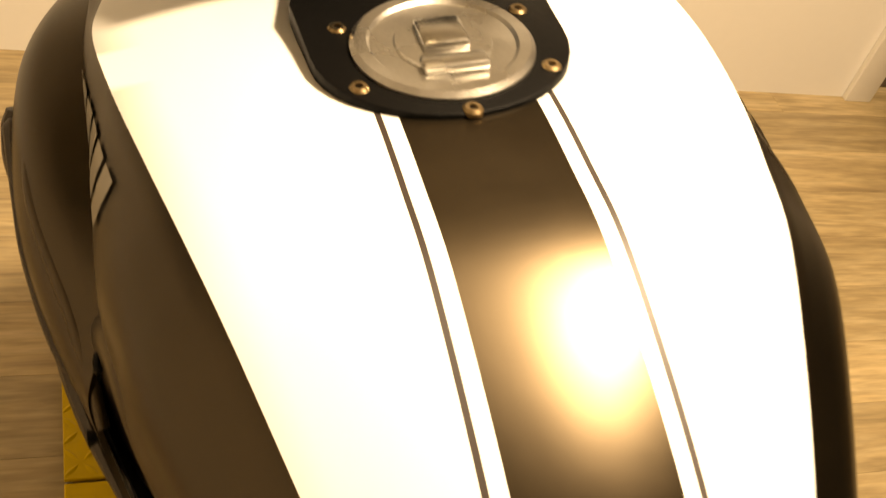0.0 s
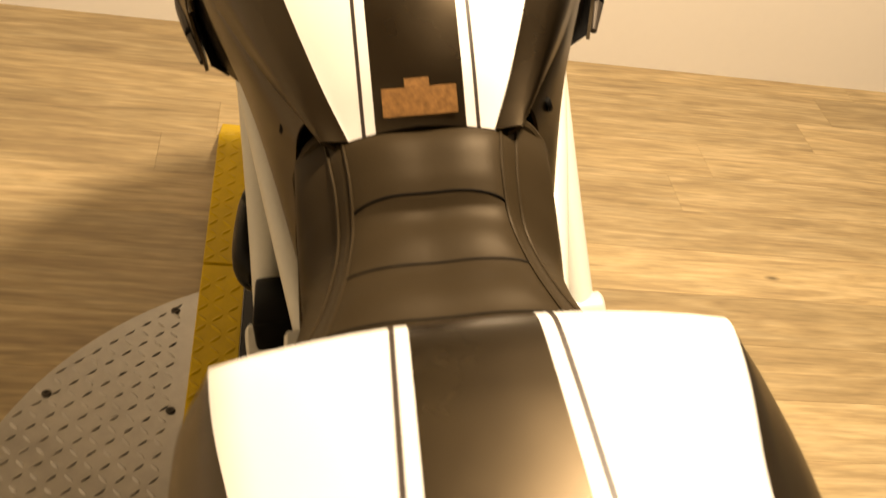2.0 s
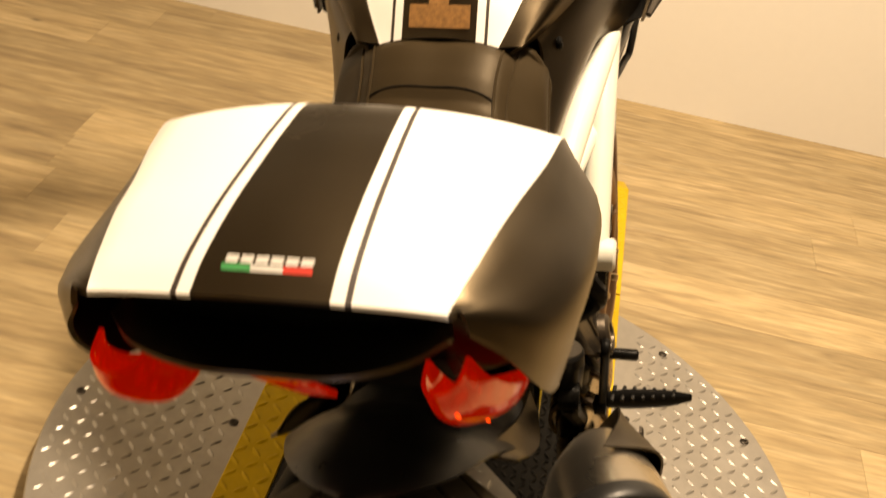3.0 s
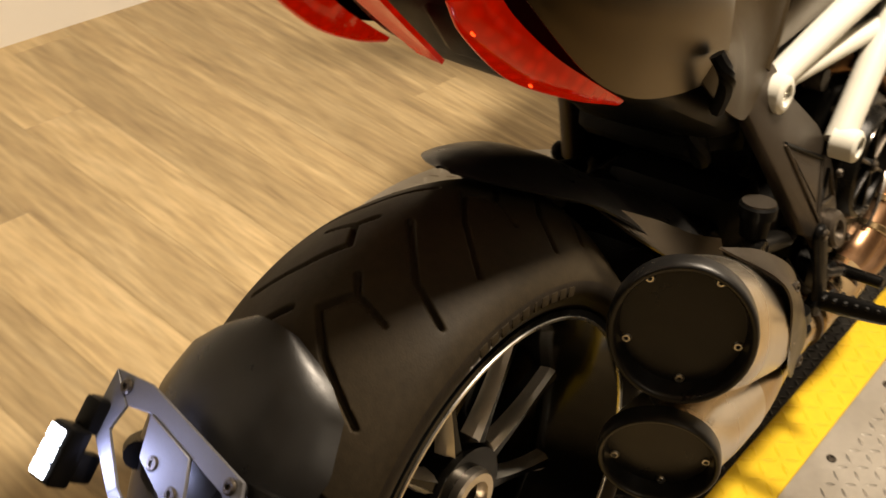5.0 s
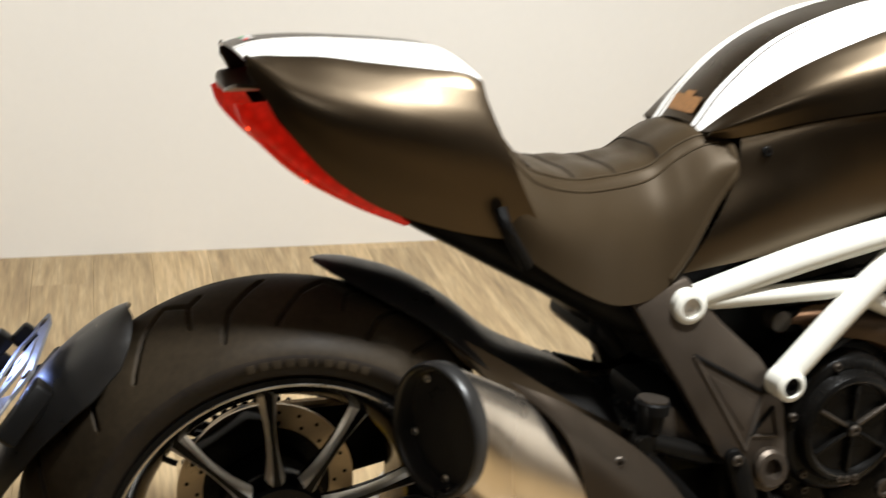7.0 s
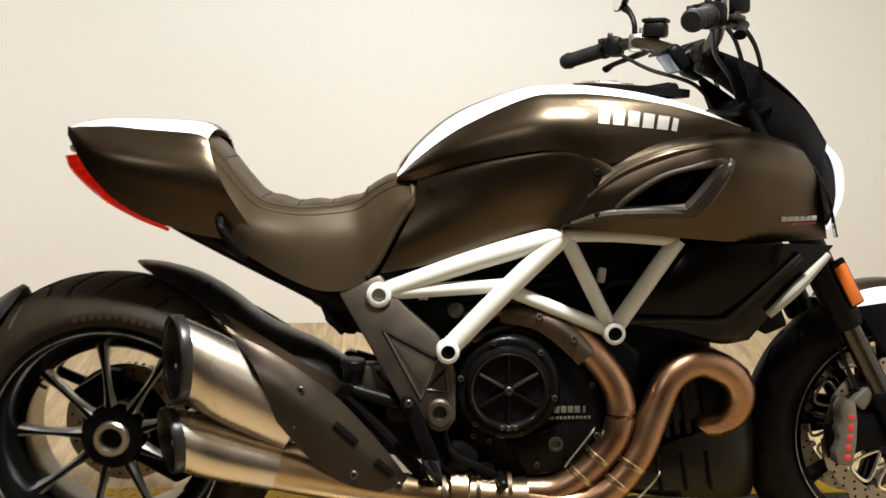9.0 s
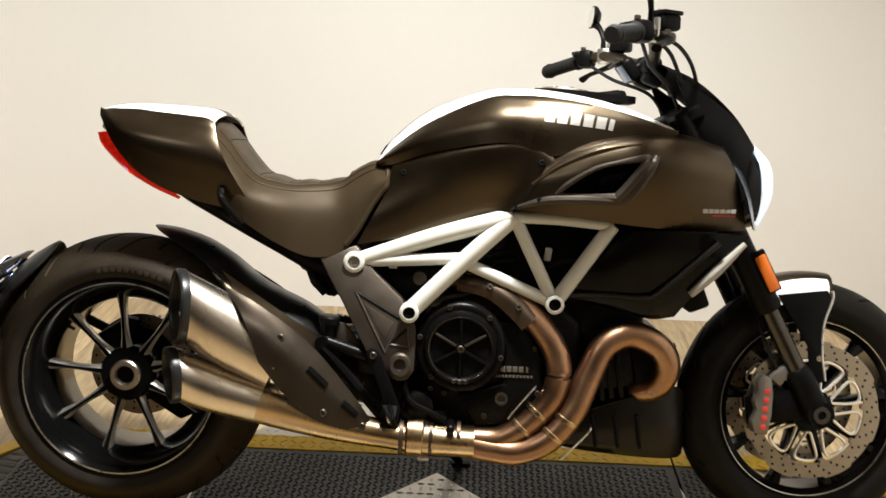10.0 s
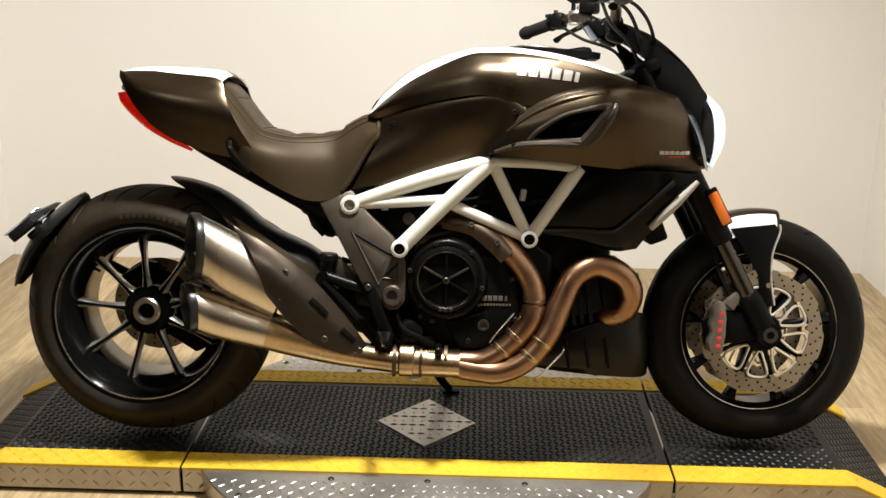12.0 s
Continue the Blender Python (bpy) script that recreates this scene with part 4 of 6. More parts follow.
# -- seat --
SEAT = [(0.188, 0.924, 0.124, 0.906, 0.156, 0.882, 0.162, 0.845), (0.205, 0.912, 0.126, 0.890, 0.162, 0.852, 0.163, 0.800), (0.235, 0.880, 0.128, 0.857, 0.164, 0.812, 0.163, 0.750),
        (0.265, 0.840, 0.132, 0.820, 0.170, 0.777, 0.167, 0.715), (0.30, 0.806, 0.131, 0.788, 0.168, 0.746, 0.166, 0.688), (0.36, 0.789, 0.117, 0.772, 0.153, 0.726, 0.158, 0.652),
        (0.42, 0.789, 0.097, 0.770, 0.131, 0.717, 0.143, 0.628), (0.48, 0.797, 0.083, 0.778, 0.118, 0.723, 0.130, 0.634), (0.52, 0.822, 0.081, 0.804, 0.118, 0.752, 0.126, 0.676),
        (0.555, 0.838, 0.085, 0.822, 0.117, 0.788, 0.121, 0.738), (0.59, 0.833, 0.089, 0.827, 0.116, 0.806, 0.119, 0.790)]


def seat_row(x, cols=25):
    _, zt, w1, z1, w2, z2, w3, z3 = along(SEAT, x)
    pad = 0.0045 * max(0.0, math.sin((x - 0.235) / 0.0655 * math.pi) ** 2) if 0.235 < x < 0.497 else 0.004
    half = crom([(0, zt), (w1 * 0.45, zt + 0.001), (w1 * 0.8, zt - 0.004), (w1, z1), (w2, z2), (w3, z3)], cols)
    out = []
    for y, z in half:
        out.append((x, y, z + pad * max(0, 1 - (y / (w1 * 0.86)) ** 4) - 0.004))
    return out


xs_seat = np.linspace(0.188, 0.588, 110)
seat_half = np.array([seat_row(x) for x in xs_seat])
seat_full = np.concatenate([mirrored(seat_half[:, ::-1]), seat_half[:, 1:]], 1)
seat = b("seat", shell_bm(seat_full, 0.004), M_LEATHER, None, "dark leather rider's seat with cross ribs", angle=70)


def on_seat(x, v):
    u = float(np.clip((x - 0.188) / 0.4 * 109, 0, 107.999))
    i, h = int(u), abs(v) * 24
    j = min(int(h), 23)
    sec = seat_half[i] * (1 - (u - i)) + seat_half[i + 1] * (u - i)
    p = sec[j] * (1 - (h - j)) + sec[j + 1] * (h - j)
    return np.array((p[0], -p[1] if v < 0 else p[1], p[2] + 0.0004))


for x, bow in ((0.237, 0.0), (0.3025, 0.004), (0.368, 0.004), (0.4335, 0.004), (0.499, 0.005)):
    b("seam", tube_bm([on_seat(x + bow * (1 - (v / 0.42) ** 2), v) for v in np.linspace(-0.44, 0.44, 15)], 0.0011, 60, 6), M_SEAM if x < 0.49 else M_BLACK, seat)
for s in (1, -1):
    for v in (0.43, 0.60):
        b("piping", tube_bm([on_seat(x, s * v) for x in np.linspace(0.215, 0.575, 26)], 0.0017, 60, 6), M_LEATHER, seat)

for s in (1, -1):
    edge = [(x, s * (along(SEAT, x)[6] - 0.004), along(SEAT, x)[7]) for x in (0.500, 0.52, 0.538, 0.555, 0.572, 0.586)]
    b("seat_edge", tube_bm(edge + [(0.588, s * 0.098, 0.815), (0.586, s * 0.07, 0.824)], 0.0065, 40, 10), M_LEATHER, seat, "rolled leather edge of the seat")

# -- tail --
TAIL = [(-0.056, 0.941, 0.110, 0.934, 0.119, 0.928, 0.122, 0.920), (-0.036, 0.948, 0.114, 0.937, 0.138, 0.914, 0.143, 0.888), (-0.01, 0.952, 0.120, 0.937, 0.158, 0.895, 0.156, 0.850), (0.03, 0.954, 0.128, 0.937, 0.174, 0.880, 0.164, 0.806),
        (0.08, 0.953, 0.137, 0.932, 0.184, 0.868, 0.167, 0.768), (0.14, 0.950, 0.150, 0.927, 0.190, 0.852, 0.163, 0.738), (0.19, 0.943, 0.157, 0.921, 0.189, 0.840, 0.159, 0.722), (0.222, 0.918, 0.160, 0.901, 0.182, 0.82, 0.156, 0.712)]
TB = (0.0, 0.02, 0.0415, 0.0500, 0.0538)


def tail_row(x):
    _, zt, we, ze, ys, zs, yl, zl = along(TAIL, x)
    narrow = 1.02 - 0.38 * (x + 0.056)
    top = [y * narrow for y in TB] + list(np.linspace(TB[-1] * narrow, we, 6)[1:])
    pts = [(x, y, zt - (zt - ze) * (y / we) ** 2.2) for y in top]
    side = crom([(we, ze), (ys - 0.001, zs + 0.010), ((ys + yl) / 2 + 0.002, (zs + zl) / 2), (yl, zl)], 12)[1:]
    bow = 0.006 * (1 - min(1, (x + 0.062) / 0.1)) if x < 0.038 else 0
    rake = 0.092 * max(0.0, (x + 0.02) / 0.225) ** 2
    return [((px - bow * (1 - (py / 0.11) ** 2) if py < 0.11 else px) + rake * max(0.0, (zt - 0.02 - pz) / 0.19) ** 1.4, py, pz) for px, py, pz in pts + [(x, y, z) for y, z in side]]


tail_half = np.array([tail_row(x) for x in np.linspace(-0.056, 0.205, 48)])
tail_full = np.concatenate([mirrored(tail_half[:, ::-1]), tail_half[:, 1:]], 1)
tmid = tail_half.shape[1] - 1


def tail_mat(i, j):
    k = j - tmid if j >= tmid else tmid - 1 - j
    return 0 if k < 2 else 1 if k == 2 else 2 if k == 3 else 1 if k < 9 else 0


tail = b("tail_cowl", shell_bm(tail_full, 0.004, tail_mat), (M_MATTE, M_WHITE, M_PIN), None, "matte grey tail cowl with wide white stripes", angle=50)


def tail_top(x, y):
    return np.array((x, y, along(TAIL, x)[1] - 0.001))


for x0, x1, y0, y1, m, txt in ((-0.0430, -0.0385, 0.028, 0.010, M_GREEN, "green badge band"), (-0.0430, -0.0385, 0.010, -0.010, M_PALE, "white badge band"), (-0.0430, -0.0385, -0.010, -0.028, M_REDINK, "red badge band")):
    b("tail_badge", patch_on(tail_top, ((x0, y0), (x0, y1), (x1, y1), (x1, y0)), 0.0024), m, tail, txt)
for k in range(6):
    y0 = 0.027 - k * 0.0093
    b("badge_mark", patch_on(tail_top, ((-0.0375, y0), (-0.0375, y0 - 0.0076), (-0.0315, y0 - 0.0082), (-0.0315, y0 - 0.0006)), 0.0024), M_PALE, tail, "white block of the badge")
# hollow under the cowl and the black body below the seat
UNDER = [[(-0.020, 0.0, 0.930), (-0.020, 0.085, 0.922), (-0.018, 0.095, 0.908), (-0.015, 0.08, 0.892), (-0.015, 0.0, 0.888)],
         [(0.04, 0.0, 0.925), (0.04, 0.11, 0.905), (0.04, 0.125, 0.86), (0.04, 0.095, 0.822), (0.04, 0.0, 0.815)],
         [(0.12, 0.0, 0.90), (0.12, 0.12, 0.88), (0.12, 0.140, 0.79), (0.12, 0.11, 0.750), (0.12, 0.0, 0.745)],
         [(0.22, 0.0, 0.83), (0.22, 0.12, 0.80), (0.22, 0.138, 0.74), (0.22, 0.12, 0.695), (0.22, 0.0, 0.685)],
         [(0.34, 0.0, 0.72), (0.34, 0.105, 0.70), (0.34, 0.128, 0.67), (0.34, 0.115, 0.63), (0.34, 0.0, 0.62)],
         [(0.46, 0.0, 0.70), (0.46, 0.085, 0.67), (0.46, 0.112, 0.62), (0.46, 0.10, 0.57), (0.46, 0.0, 0.55)],
         [(0.58, 0.0, 0.71), (0.58, 0.075, 0.69), (0.58, 0.10, 0.63), (0.58, 0.09, 0.55), (0.58, 0.0, 0.53)]]
g = sheet(UNDER, 40, 16)
ring = np.concatenate([g, mirrored(g[:, ::-1])[:, 1:-1]], 1)
bm = grid_bm(ring, close_v=True)
bmesh.ops.holes_fill(bm, edges=[e for e in bm.edges if e.is_boundary], sides=0)
b("undertray", bm, M_BLACK, None, "black undertray below the seat")
LIP = [[(-0.036, -0.110, 0.903), (-0.062, -0.085, 0.902), (-0.070, -0.045, 0.894), (-0.066, 0.0, 0.889), (-0.070, 0.045, 0.894), (-0.062, 0.085, 0.902), (-0.036, 0.110, 0.903)],
       [(-0.018, -0.105, 0.906), (-0.020, -0.080, 0.902), (-0.020, -0.045, 0.895), (-0.020, 0.0, 0.890), (-0.020, 0.045, 0.895), (-0.020, 0.080, 0.902), (-0.018, 0.105, 0.906)]]
b("tail_lip", shell_bm(sheet(LIP, 6, 40), 0.004), M_MATTE, tail, "dark lip under the cowl", angle=60)
# each lens runs from the lip down and forward along the cowl's lower edge; rows from the cowl to the inner side
LENS = [[(-0.034, -0.119, 0.887), (-0.018, -0.128, 0.860), (0.022, -0.138, 0.820), (0.072, -0.145, 0.783), (0.128, -0.142, 0.747)],
        [(-0.058, -0.115, 0.884), (-0.042, -0.122, 0.855), (0.006, -0.131, 0.807), (0.064, -0.138, 0.770), (0.125, -0.140, 0.744)],
        [(-0.068, -0.101, 0.882), (-0.054, -0.106, 0.852), (0.000, -0.112, 0.801), (0.064, -0.121, 0.766), (0.123, -0.137, 0.743)],
        [(-0.056, -0.092, 0.879), (-0.042, -0.096, 0.851), (0.004, -0.101, 0.803), (0.068, -0.114, 0.768), (0.123, -0.134, 0.744)],
        [(-0.030, -0.090, 0.878), (-0.016, -0.095, 0.856), (0.024, -0.099, 0.814), (0.078, -0.113, 0.776), (0.125, -0.133, 0.747)]]
for s in (1, -1):
    g = sheet(LENS, 24, 40)
    g = g if s > 0 else mirrored(g)
    lens = b("tail_light", shell_bm(g, 0.003), M_RED, None, "glossy red tail light under the cowl", angle=60)
    for j in (9, 21):
        b("lamp_diode", lathe_bm([(-0.001, 0.0028), (0.0004, 0.0025), (0.001, 0.0014)], g[9, j], (-0.6, 0.35 * s, -0.5), 12), M_REDLIT, lens, "glowing red diode")
REFLECT = [[(-0.008, 0.048, 0.838), (-0.020, 0.030, 0.850), (-0.030, 0.008, 0.858)], [(0.012, 0.034, 0.812), (0.006, 0.016, 0.818), (-0.002, 0.000, 0.824)], [(0.034, 0.016, 0.784), (0.038, 0.006, 0.780), (0.042, -0.006, 0.776)]]
b("centre_reflector", shell_bm(sheet(REFLECT, 10, 8), 0.005), M_RED, None, "red reflector below the tail")
b("tail_bracket", merge(block_bm((0.07, 0.10, 0.08), pose(0.060, -0.050, 0.83, 0, -35, 0), 0.014), block_bm((0.03, 0.14, 0.02), pose(0.01, 0, 0.868, 0, -35, 0), 0.006)), M_BLACK, None, "black lamp bracket")
for s in (1, -1):
    b("grab_strap_hook", tube_bm([(0.234, -0.182 * s, 0.763), (0.238, -0.192 * s, 0.745), (0.250, -0.188 * s, 0.725), (0.277, -0.170 * s, 0.69)], 0.008, 16, 8), M_BLACK, None, "black passenger peg folded under the seat")


def rings_bm(rings, n=36, seg=40, caps=True):
    """A body through oval rings given as centre, facing, half width and half height."""
    c = crom([r[0] for r in rings], n)
    f = crom([r[1] for r in rings], n)
    wh = crom([(r[2], r[3]) for r in rings], n)
    g = []
    for i in range(n):
        d = Vector(f[i]).normalized()
        a = Vector((0, 1, 0))
        a = (a - d * a.dot(d)).normalized()
        u = d.cross(a)
        g.append([Vector(c[i]) + a * math.cos(t) * wh[i][0] + u * math.sin(t) * wh[i][1] for t in np.linspace(0, 2 * math.pi, seg, endpoint=False)])
    bm = grid_bm(np.array([[list(p) for p in r] for r in g]), close_v=True)
    if caps:
        bmesh.ops.holes_fill(bm, edges=[e for e in bm.edges if e.is_boundary], sides=0)
    return bm


def pair(points, s):
    return [(x, y * s, z) for x, y, z in points]


# -- trellis frame --
P, J, T, L1, L2 = (0.522, -0.119, 0.613), (0.868, -0.174, 0.728), (1.080, -0.184, 0.718), (0.649, -0.176, 0.513), (0.963, -0.164, 0.541)
frame_tubes = [((P, (0.70, -0.147, 0.677), J), (0.017, 0.020, 0.021)), ((P, (0.765, -0.162, 0.632)), 0.0135), ((L1, (0.752, -0.174, 0.617), J), 0.0195),
               (((0.777, -0.167, 0.619), L2), 0.0135), ((J, L2), 0.0145), ((L2, T), 0.0165), ((J, (0.97, -0.184, 0.727), T), 0.014)]
trellis = None
for s in (1, -1):
    for k, (pts, r) in enumerate(frame_tubes):
        bm = tube_bm(pair(pts, s), r, 16, 16)
        if trellis is None:
            trellis = b("trellis_frame", bm, M_FRAME, None, "white painted trellis frame of welded tubes")
        else:
            b("frame_tube", bm, M_FRAME, trellis)
    for (x, y, z), r in ((P, 0.0235), (L1, 0.0215), (L2, 0.0205)):
        b("frame_boss", lathe_bm([(-0.012, r - 0.002), (-0.014, r - 0.005), (-0.014, 0.0135), (0.02, 0.0135), (0.02, r), (-0.010, r)], (x, (y - 0.015) * s, z), (0, s, 0), 28, True), M_FRAME, trellis)
        b("frame_bolt", lathe_bm([(0.0, 0.0133), (-0.004, 0.0125), (-0.004, 0.006), (0.002, 0.005)], (x, (y - 0.0205) * s, z), (0, s, 0), 18), M_ALU if z > 0.6 else M_BLACK, trellis)

# -- engine --
engine = b("engine", slab_bm([(0.680, 0.38), (0.680, 0.50), (0.70, 0.56), (0.95, 0.565), (1.03, 0.50), (1.04, 0.34), (1.0, 0.235), (0.88, 0.205), (0.72, 0.21), (0.68, 0.27)], -0.145, 0.15, 0.02, rounds=3), M_ENGINE, None, "black twin-cylinder engine")
front_barrel = b("front_cylinder", block_bm((0.13, 0.22, 0.16), pose(1.10, 0, 0.42, 0, -9, 0), 0.02), M_ENGINE, engine)
for k in range(5):
    b("cooling_fin", block_bm((0.012, 0.24 - 0.01 * (k % 2), 0.19), pose(1.03 + 0.021 * k, 0, 0.405 + 0.004 * k, 0, -9, 0), 0.004), M_ENGINE, front_barrel)
rear_barrel = b("rear_cylinder", block_bm((0.19, 0.23, 0.12), pose(0.775, 0, 0.69, 0, -9, 0), 0.02), M_ENGINE, engine)
for k in range(4):
    b("cooling_fin", block_bm((0.20, 0.24 - 0.01 * (k % 2), 0.012), pose(0.79 - 0.004 * k, 0, 0.575 + 0.02 * k, 0, -9, 0), 0.004), M_ENGINE, rear_barrel)
b("airbox", block_bm((0.45, 0.20, 0.16), pose(0.92, 0, 0.76, 0, -2, 0), 0.04), M_BLACK, engine, "black airbox behind the frame")
CC = (0.763, -0.145, 0.438)
clutch = b("clutch_cover", lathe_bm([(0.0, 0.102), (-0.022, 0.101), (-0.030, 0.096), (-0.033, 0.090), (-0.032, 0.082), (-0.040, 0.080), (-0.048, 0.076), (-0.050, 0.070), (-0.047, 0.066), (-0.040, 0.064), (-0.040, 0.012), (-0.050, 0.011), (-0.052, 0.003)], CC, (0, 1, 0), 64), M_ENGINE, engine, "round black clutch cover with six spokes")
for k in range(6):
    t = radians(30 + 60 * k)
    # spokes 0 and 2 are lighter: the highlight on them is put into the colour
    b("cover_spoke", block_bm((0.054, 0.009, 0.0055), Matrix.Translation((CC[0] + 0.037 * math.cos(t), CC[1] - 0.0445, CC[2] + 0.037 * math.sin(t))) @ Matrix.Rotation(-t, 4, "Y"), 0.002), M_CAST if k in (0, 2) else M_ENGINE, clutch)
    b("cover_bolt", screw_bm((CC[0] + 0.091 * math.cos(t + 0.3), CC[1] - 0.031, CC[2] + 0.091 * math.sin(t + 0.3)), (0, -1, 0), 0.0065, 0.006), M_CAST, clutch)
b("cover_bolt", screw_bm((CC[0], CC[1] - 0.051, CC[2]), (0, -1, 0), 0.008, 0.004), M_CAST, clutch)
b("cover_ring", lathe_bm([(-0.0495, 0.0705), (-0.0512, 0.0700), (-0.0505, 0.0688), (-0.0480, 0.0690)], CC, (0, 1, 0), 64, True), M_SLIDER, clutch, "thin bright ring of the cover")
for t in (-100, -90, -80):
    b("rim_bolt", screw_bm((CC[0] + 0.073 * math.cos(radians(t)), CC[1] - 0.0495, CC[2] + 0.073 * math.sin(radians(t))), (0, -1, 0), 0.005, 0.002), M_CAST, clutch)
b("sensor", merge(lathe_bm([(0, 0.013), (-0.012, 0.013), (-0.014, 0.010)], (0.705, -0.150, 0.535), (0, 1, 0), 20), lathe_bm([(0, 0.016), (-0.022, 0.015), (-0.024, 0.006)], (0.668, -0.118, 0.582), (0, 1, 0), 24)), M_CAST, engine, "small grey sensor on the case")
b("side_case", slab_bm([(0.845, 0.50), (0.90, 0.49), (0.945, 0.42), (0.95, 0.33), (0.90, 0.27), (0.80, 0.26), (0.76, 0.33), (0.86, 0.36)], -0.162, -0.13, 0.01), M_ENGINE, engine)
b("water_pump", merge(lathe_bm([(0, 0.035), (-0.02, 0.033), (-0.028, 0.02)], (0.675, -0.15, 0.30), (0, 1, 0), 28), lathe_bm([(0, 0.022), (-0.03, 0.02)], (0.72, -0.15, 0.275), (0, 1, 0), 20)), M_ENGINE, engine)
for k in range(6):
    b("lettering_bar", block_bm((0.0105 if k < 5 else 0.005, 0.002, 0.0125), Matrix.Translation((0.845 + k * 0.0132, -0.1635, 0.392)), 0.0006), M_CALIPER, engine, "grey block of the maker's mark")
for k in range(11):
    b("lettering_bar", block_bm((0.0055, 0.0016, 0.0055), Matrix.Translation((0.843 + k * 0.0078, -0.1635, 0.376)), 0.0004), M_CALIPER, engine, "small grey lettering bar")
b("sight_glass", lathe_bm([(0, 0.014), (-0.006, 0.014), (-0.006, 0.009), (-0.002, 0.008)], (0.857, -0.162, 0.325), (0, 1, 0), 20), M_CAST, engine)
for x, z in ((0.70, 0.34), (0.70, 0.26), (0.73, 0.33), (0.925, 0.44), (0.935, 0.34), (0.92, 0.275), (0.82, 0.285), (0.70, 0.53), (0.90, 0.53)):
    b("case_bolt", screw_bm((x, -0.162 if x > 0.78 and z < 0.5 else -0.146, z), (0, -1, 0), 0.007, 0.006), M_CAST, engine)
for pts in ([(0.66, -0.15, 0.50), (0.70, -0.165, 0.535), (0.76, -0.15, 0.55), (0.82, -0.12, 0.56)], [(0.63, -0.14, 0.33), (0.64, -0.17, 0.29), (0.70, -0.17, 0.255), (0.74, -0.165, 0.245)],
            [(0.92, -0.10, 0.60), (0.99, -0.12, 0.63), (1.06, -0.11, 0.62), (1.12, -0.10, 0.66)]):
    b("cable", tube_bm(pts, 0.006, 24, 8), M_SOFT, engine)
b("connector", block_bm((0.016, 0.014, 0.03), pose(0.948, -0.13, 0.645, 0, 8, 0), 0.004), M_PALE, engine, "pale plastic connector")
b("small_tag", block_bm((0.018, 0.003, 0.006), pose(0.607, -0.120, 0.603, 0, 0, 0), 0.001), M_PALE, engine)

b("tank_underbody", merge(block_bm((0.42, 0.345, 0.10), pose(1.02, 0, 0.815, 0, -3, 0), 0.03, 4), block_bm((0.26, 0.27, 0.12), pose(0.76, 0, 0.80, 0, -8, 0), 0.04, 4)), M_BLACK, engine, "black body under the tank")

for s in (1, -1):
    b("shroud_filler", merge(shell_bm(sheet([pair([(0.942, -0.228, 0.843), (0.918, -0.230, 0.792), (0.885, -0.217, 0.757), (0.860, -0.199, 0.741)], s), pair([(0.938, -0.212, 0.856), (0.917, -0.235, 0.815), (0.897, -0.230, 0.785), (0.867, -0.219, 0.750)], s)], 6, 12), 0.004),
                            block_bm((0.15, 0.055, 0.012), pose(0.985, -0.222 * s, 0.768, 0, 0, 0), 0.004)), M_BLACK, engine, "black inner panel of the scoop")
# the covers on the left of the engine
b("expansion_tank", merge(rings_bm([((1.01, 0.205, 0.46), (1, 0, 0), 0.008, 0.02), ((0.99, 0.214, 0.455), (1, 0, 0), 0.018, 0.036), ((0.93, 0.216, 0.45), (1, 0, 0), 0.025, 0.04), ((0.87, 0.217, 0.44), (1, 0, 0), 0.024, 0.036), ((0.845, 0.210, 0.44), (1, 0, 0), 0.010, 0.02)], 20, 20), lathe_bm([(0, 0.016), (0.02, 0.016), (0.022, 0.010)], (0.95, 0.205, 0.485), (0, 0.2, 1), 16), block_bm((0.05, 0.03, 0.06), pose(0.88, 0.18, 0.50, 0, 10, 12), 0.008), tube_bm([(0.90, 0.20, 0.44), (0.88, 0.18, 0.48)], 0.012, 6, 10)), M_ENGINE, engine, "black coolant bottle")
b("regulator", block_bm((0.085, 0.046, 0.04), pose(0.632, 0.164, 0.572, 0, 4, 0), 0.006), M_BLACK, engine, "black box beside the frame")
b("frame_filler", merge(block_bm((0.20, 0.19, 0.15), pose(0.635, 0, 0.590, 0, -12, 0), 0.02), block_bm((0.15, 0.17, 0.13), pose(0.555, 0, 0.345, 0, 12, 0), 0.02), block_bm((0.12, 0.22, 0.20), pose(0.675, 0, 0.315, 0, 0, 0), 0.02), lathe_bm([(-0.10, 0.045), (0.10, 0.045)], (0.60, 0, 0.50), (0, 1, 0), 20)), M_ENGINE, engine, "black castings behind the hanger")
b("alternator_cover", lathe_bm([(0.0, 0.10), (0.035, 0.097), (0.055, 0.085), (0.060, 0.06), (0.060, 0.01)], (0.80, 0.145, 0.42), (0, 1, 0), 48), M_ENGINE, engine, "round black alternator cover")
b("sprocket_cover", slab_bm([(0.60, 0.36), (0.61, 0.50), (0.69, 0.53), (0.73, 0.46), (0.71, 0.35), (0.65, 0.32)], 0.145, 0.175, 0.012), M_ENGINE, engine, "black sprocket cover")
b("water_hose", tube_bm([(0.90, 0.13, 0.40), (0.95, 0.18, 0.45), (1.02, 0.19, 0.55), (1.10, 0.16, 0.62)], 0.016, 24, 12), M_SOFT, engine, "black coolant hose")

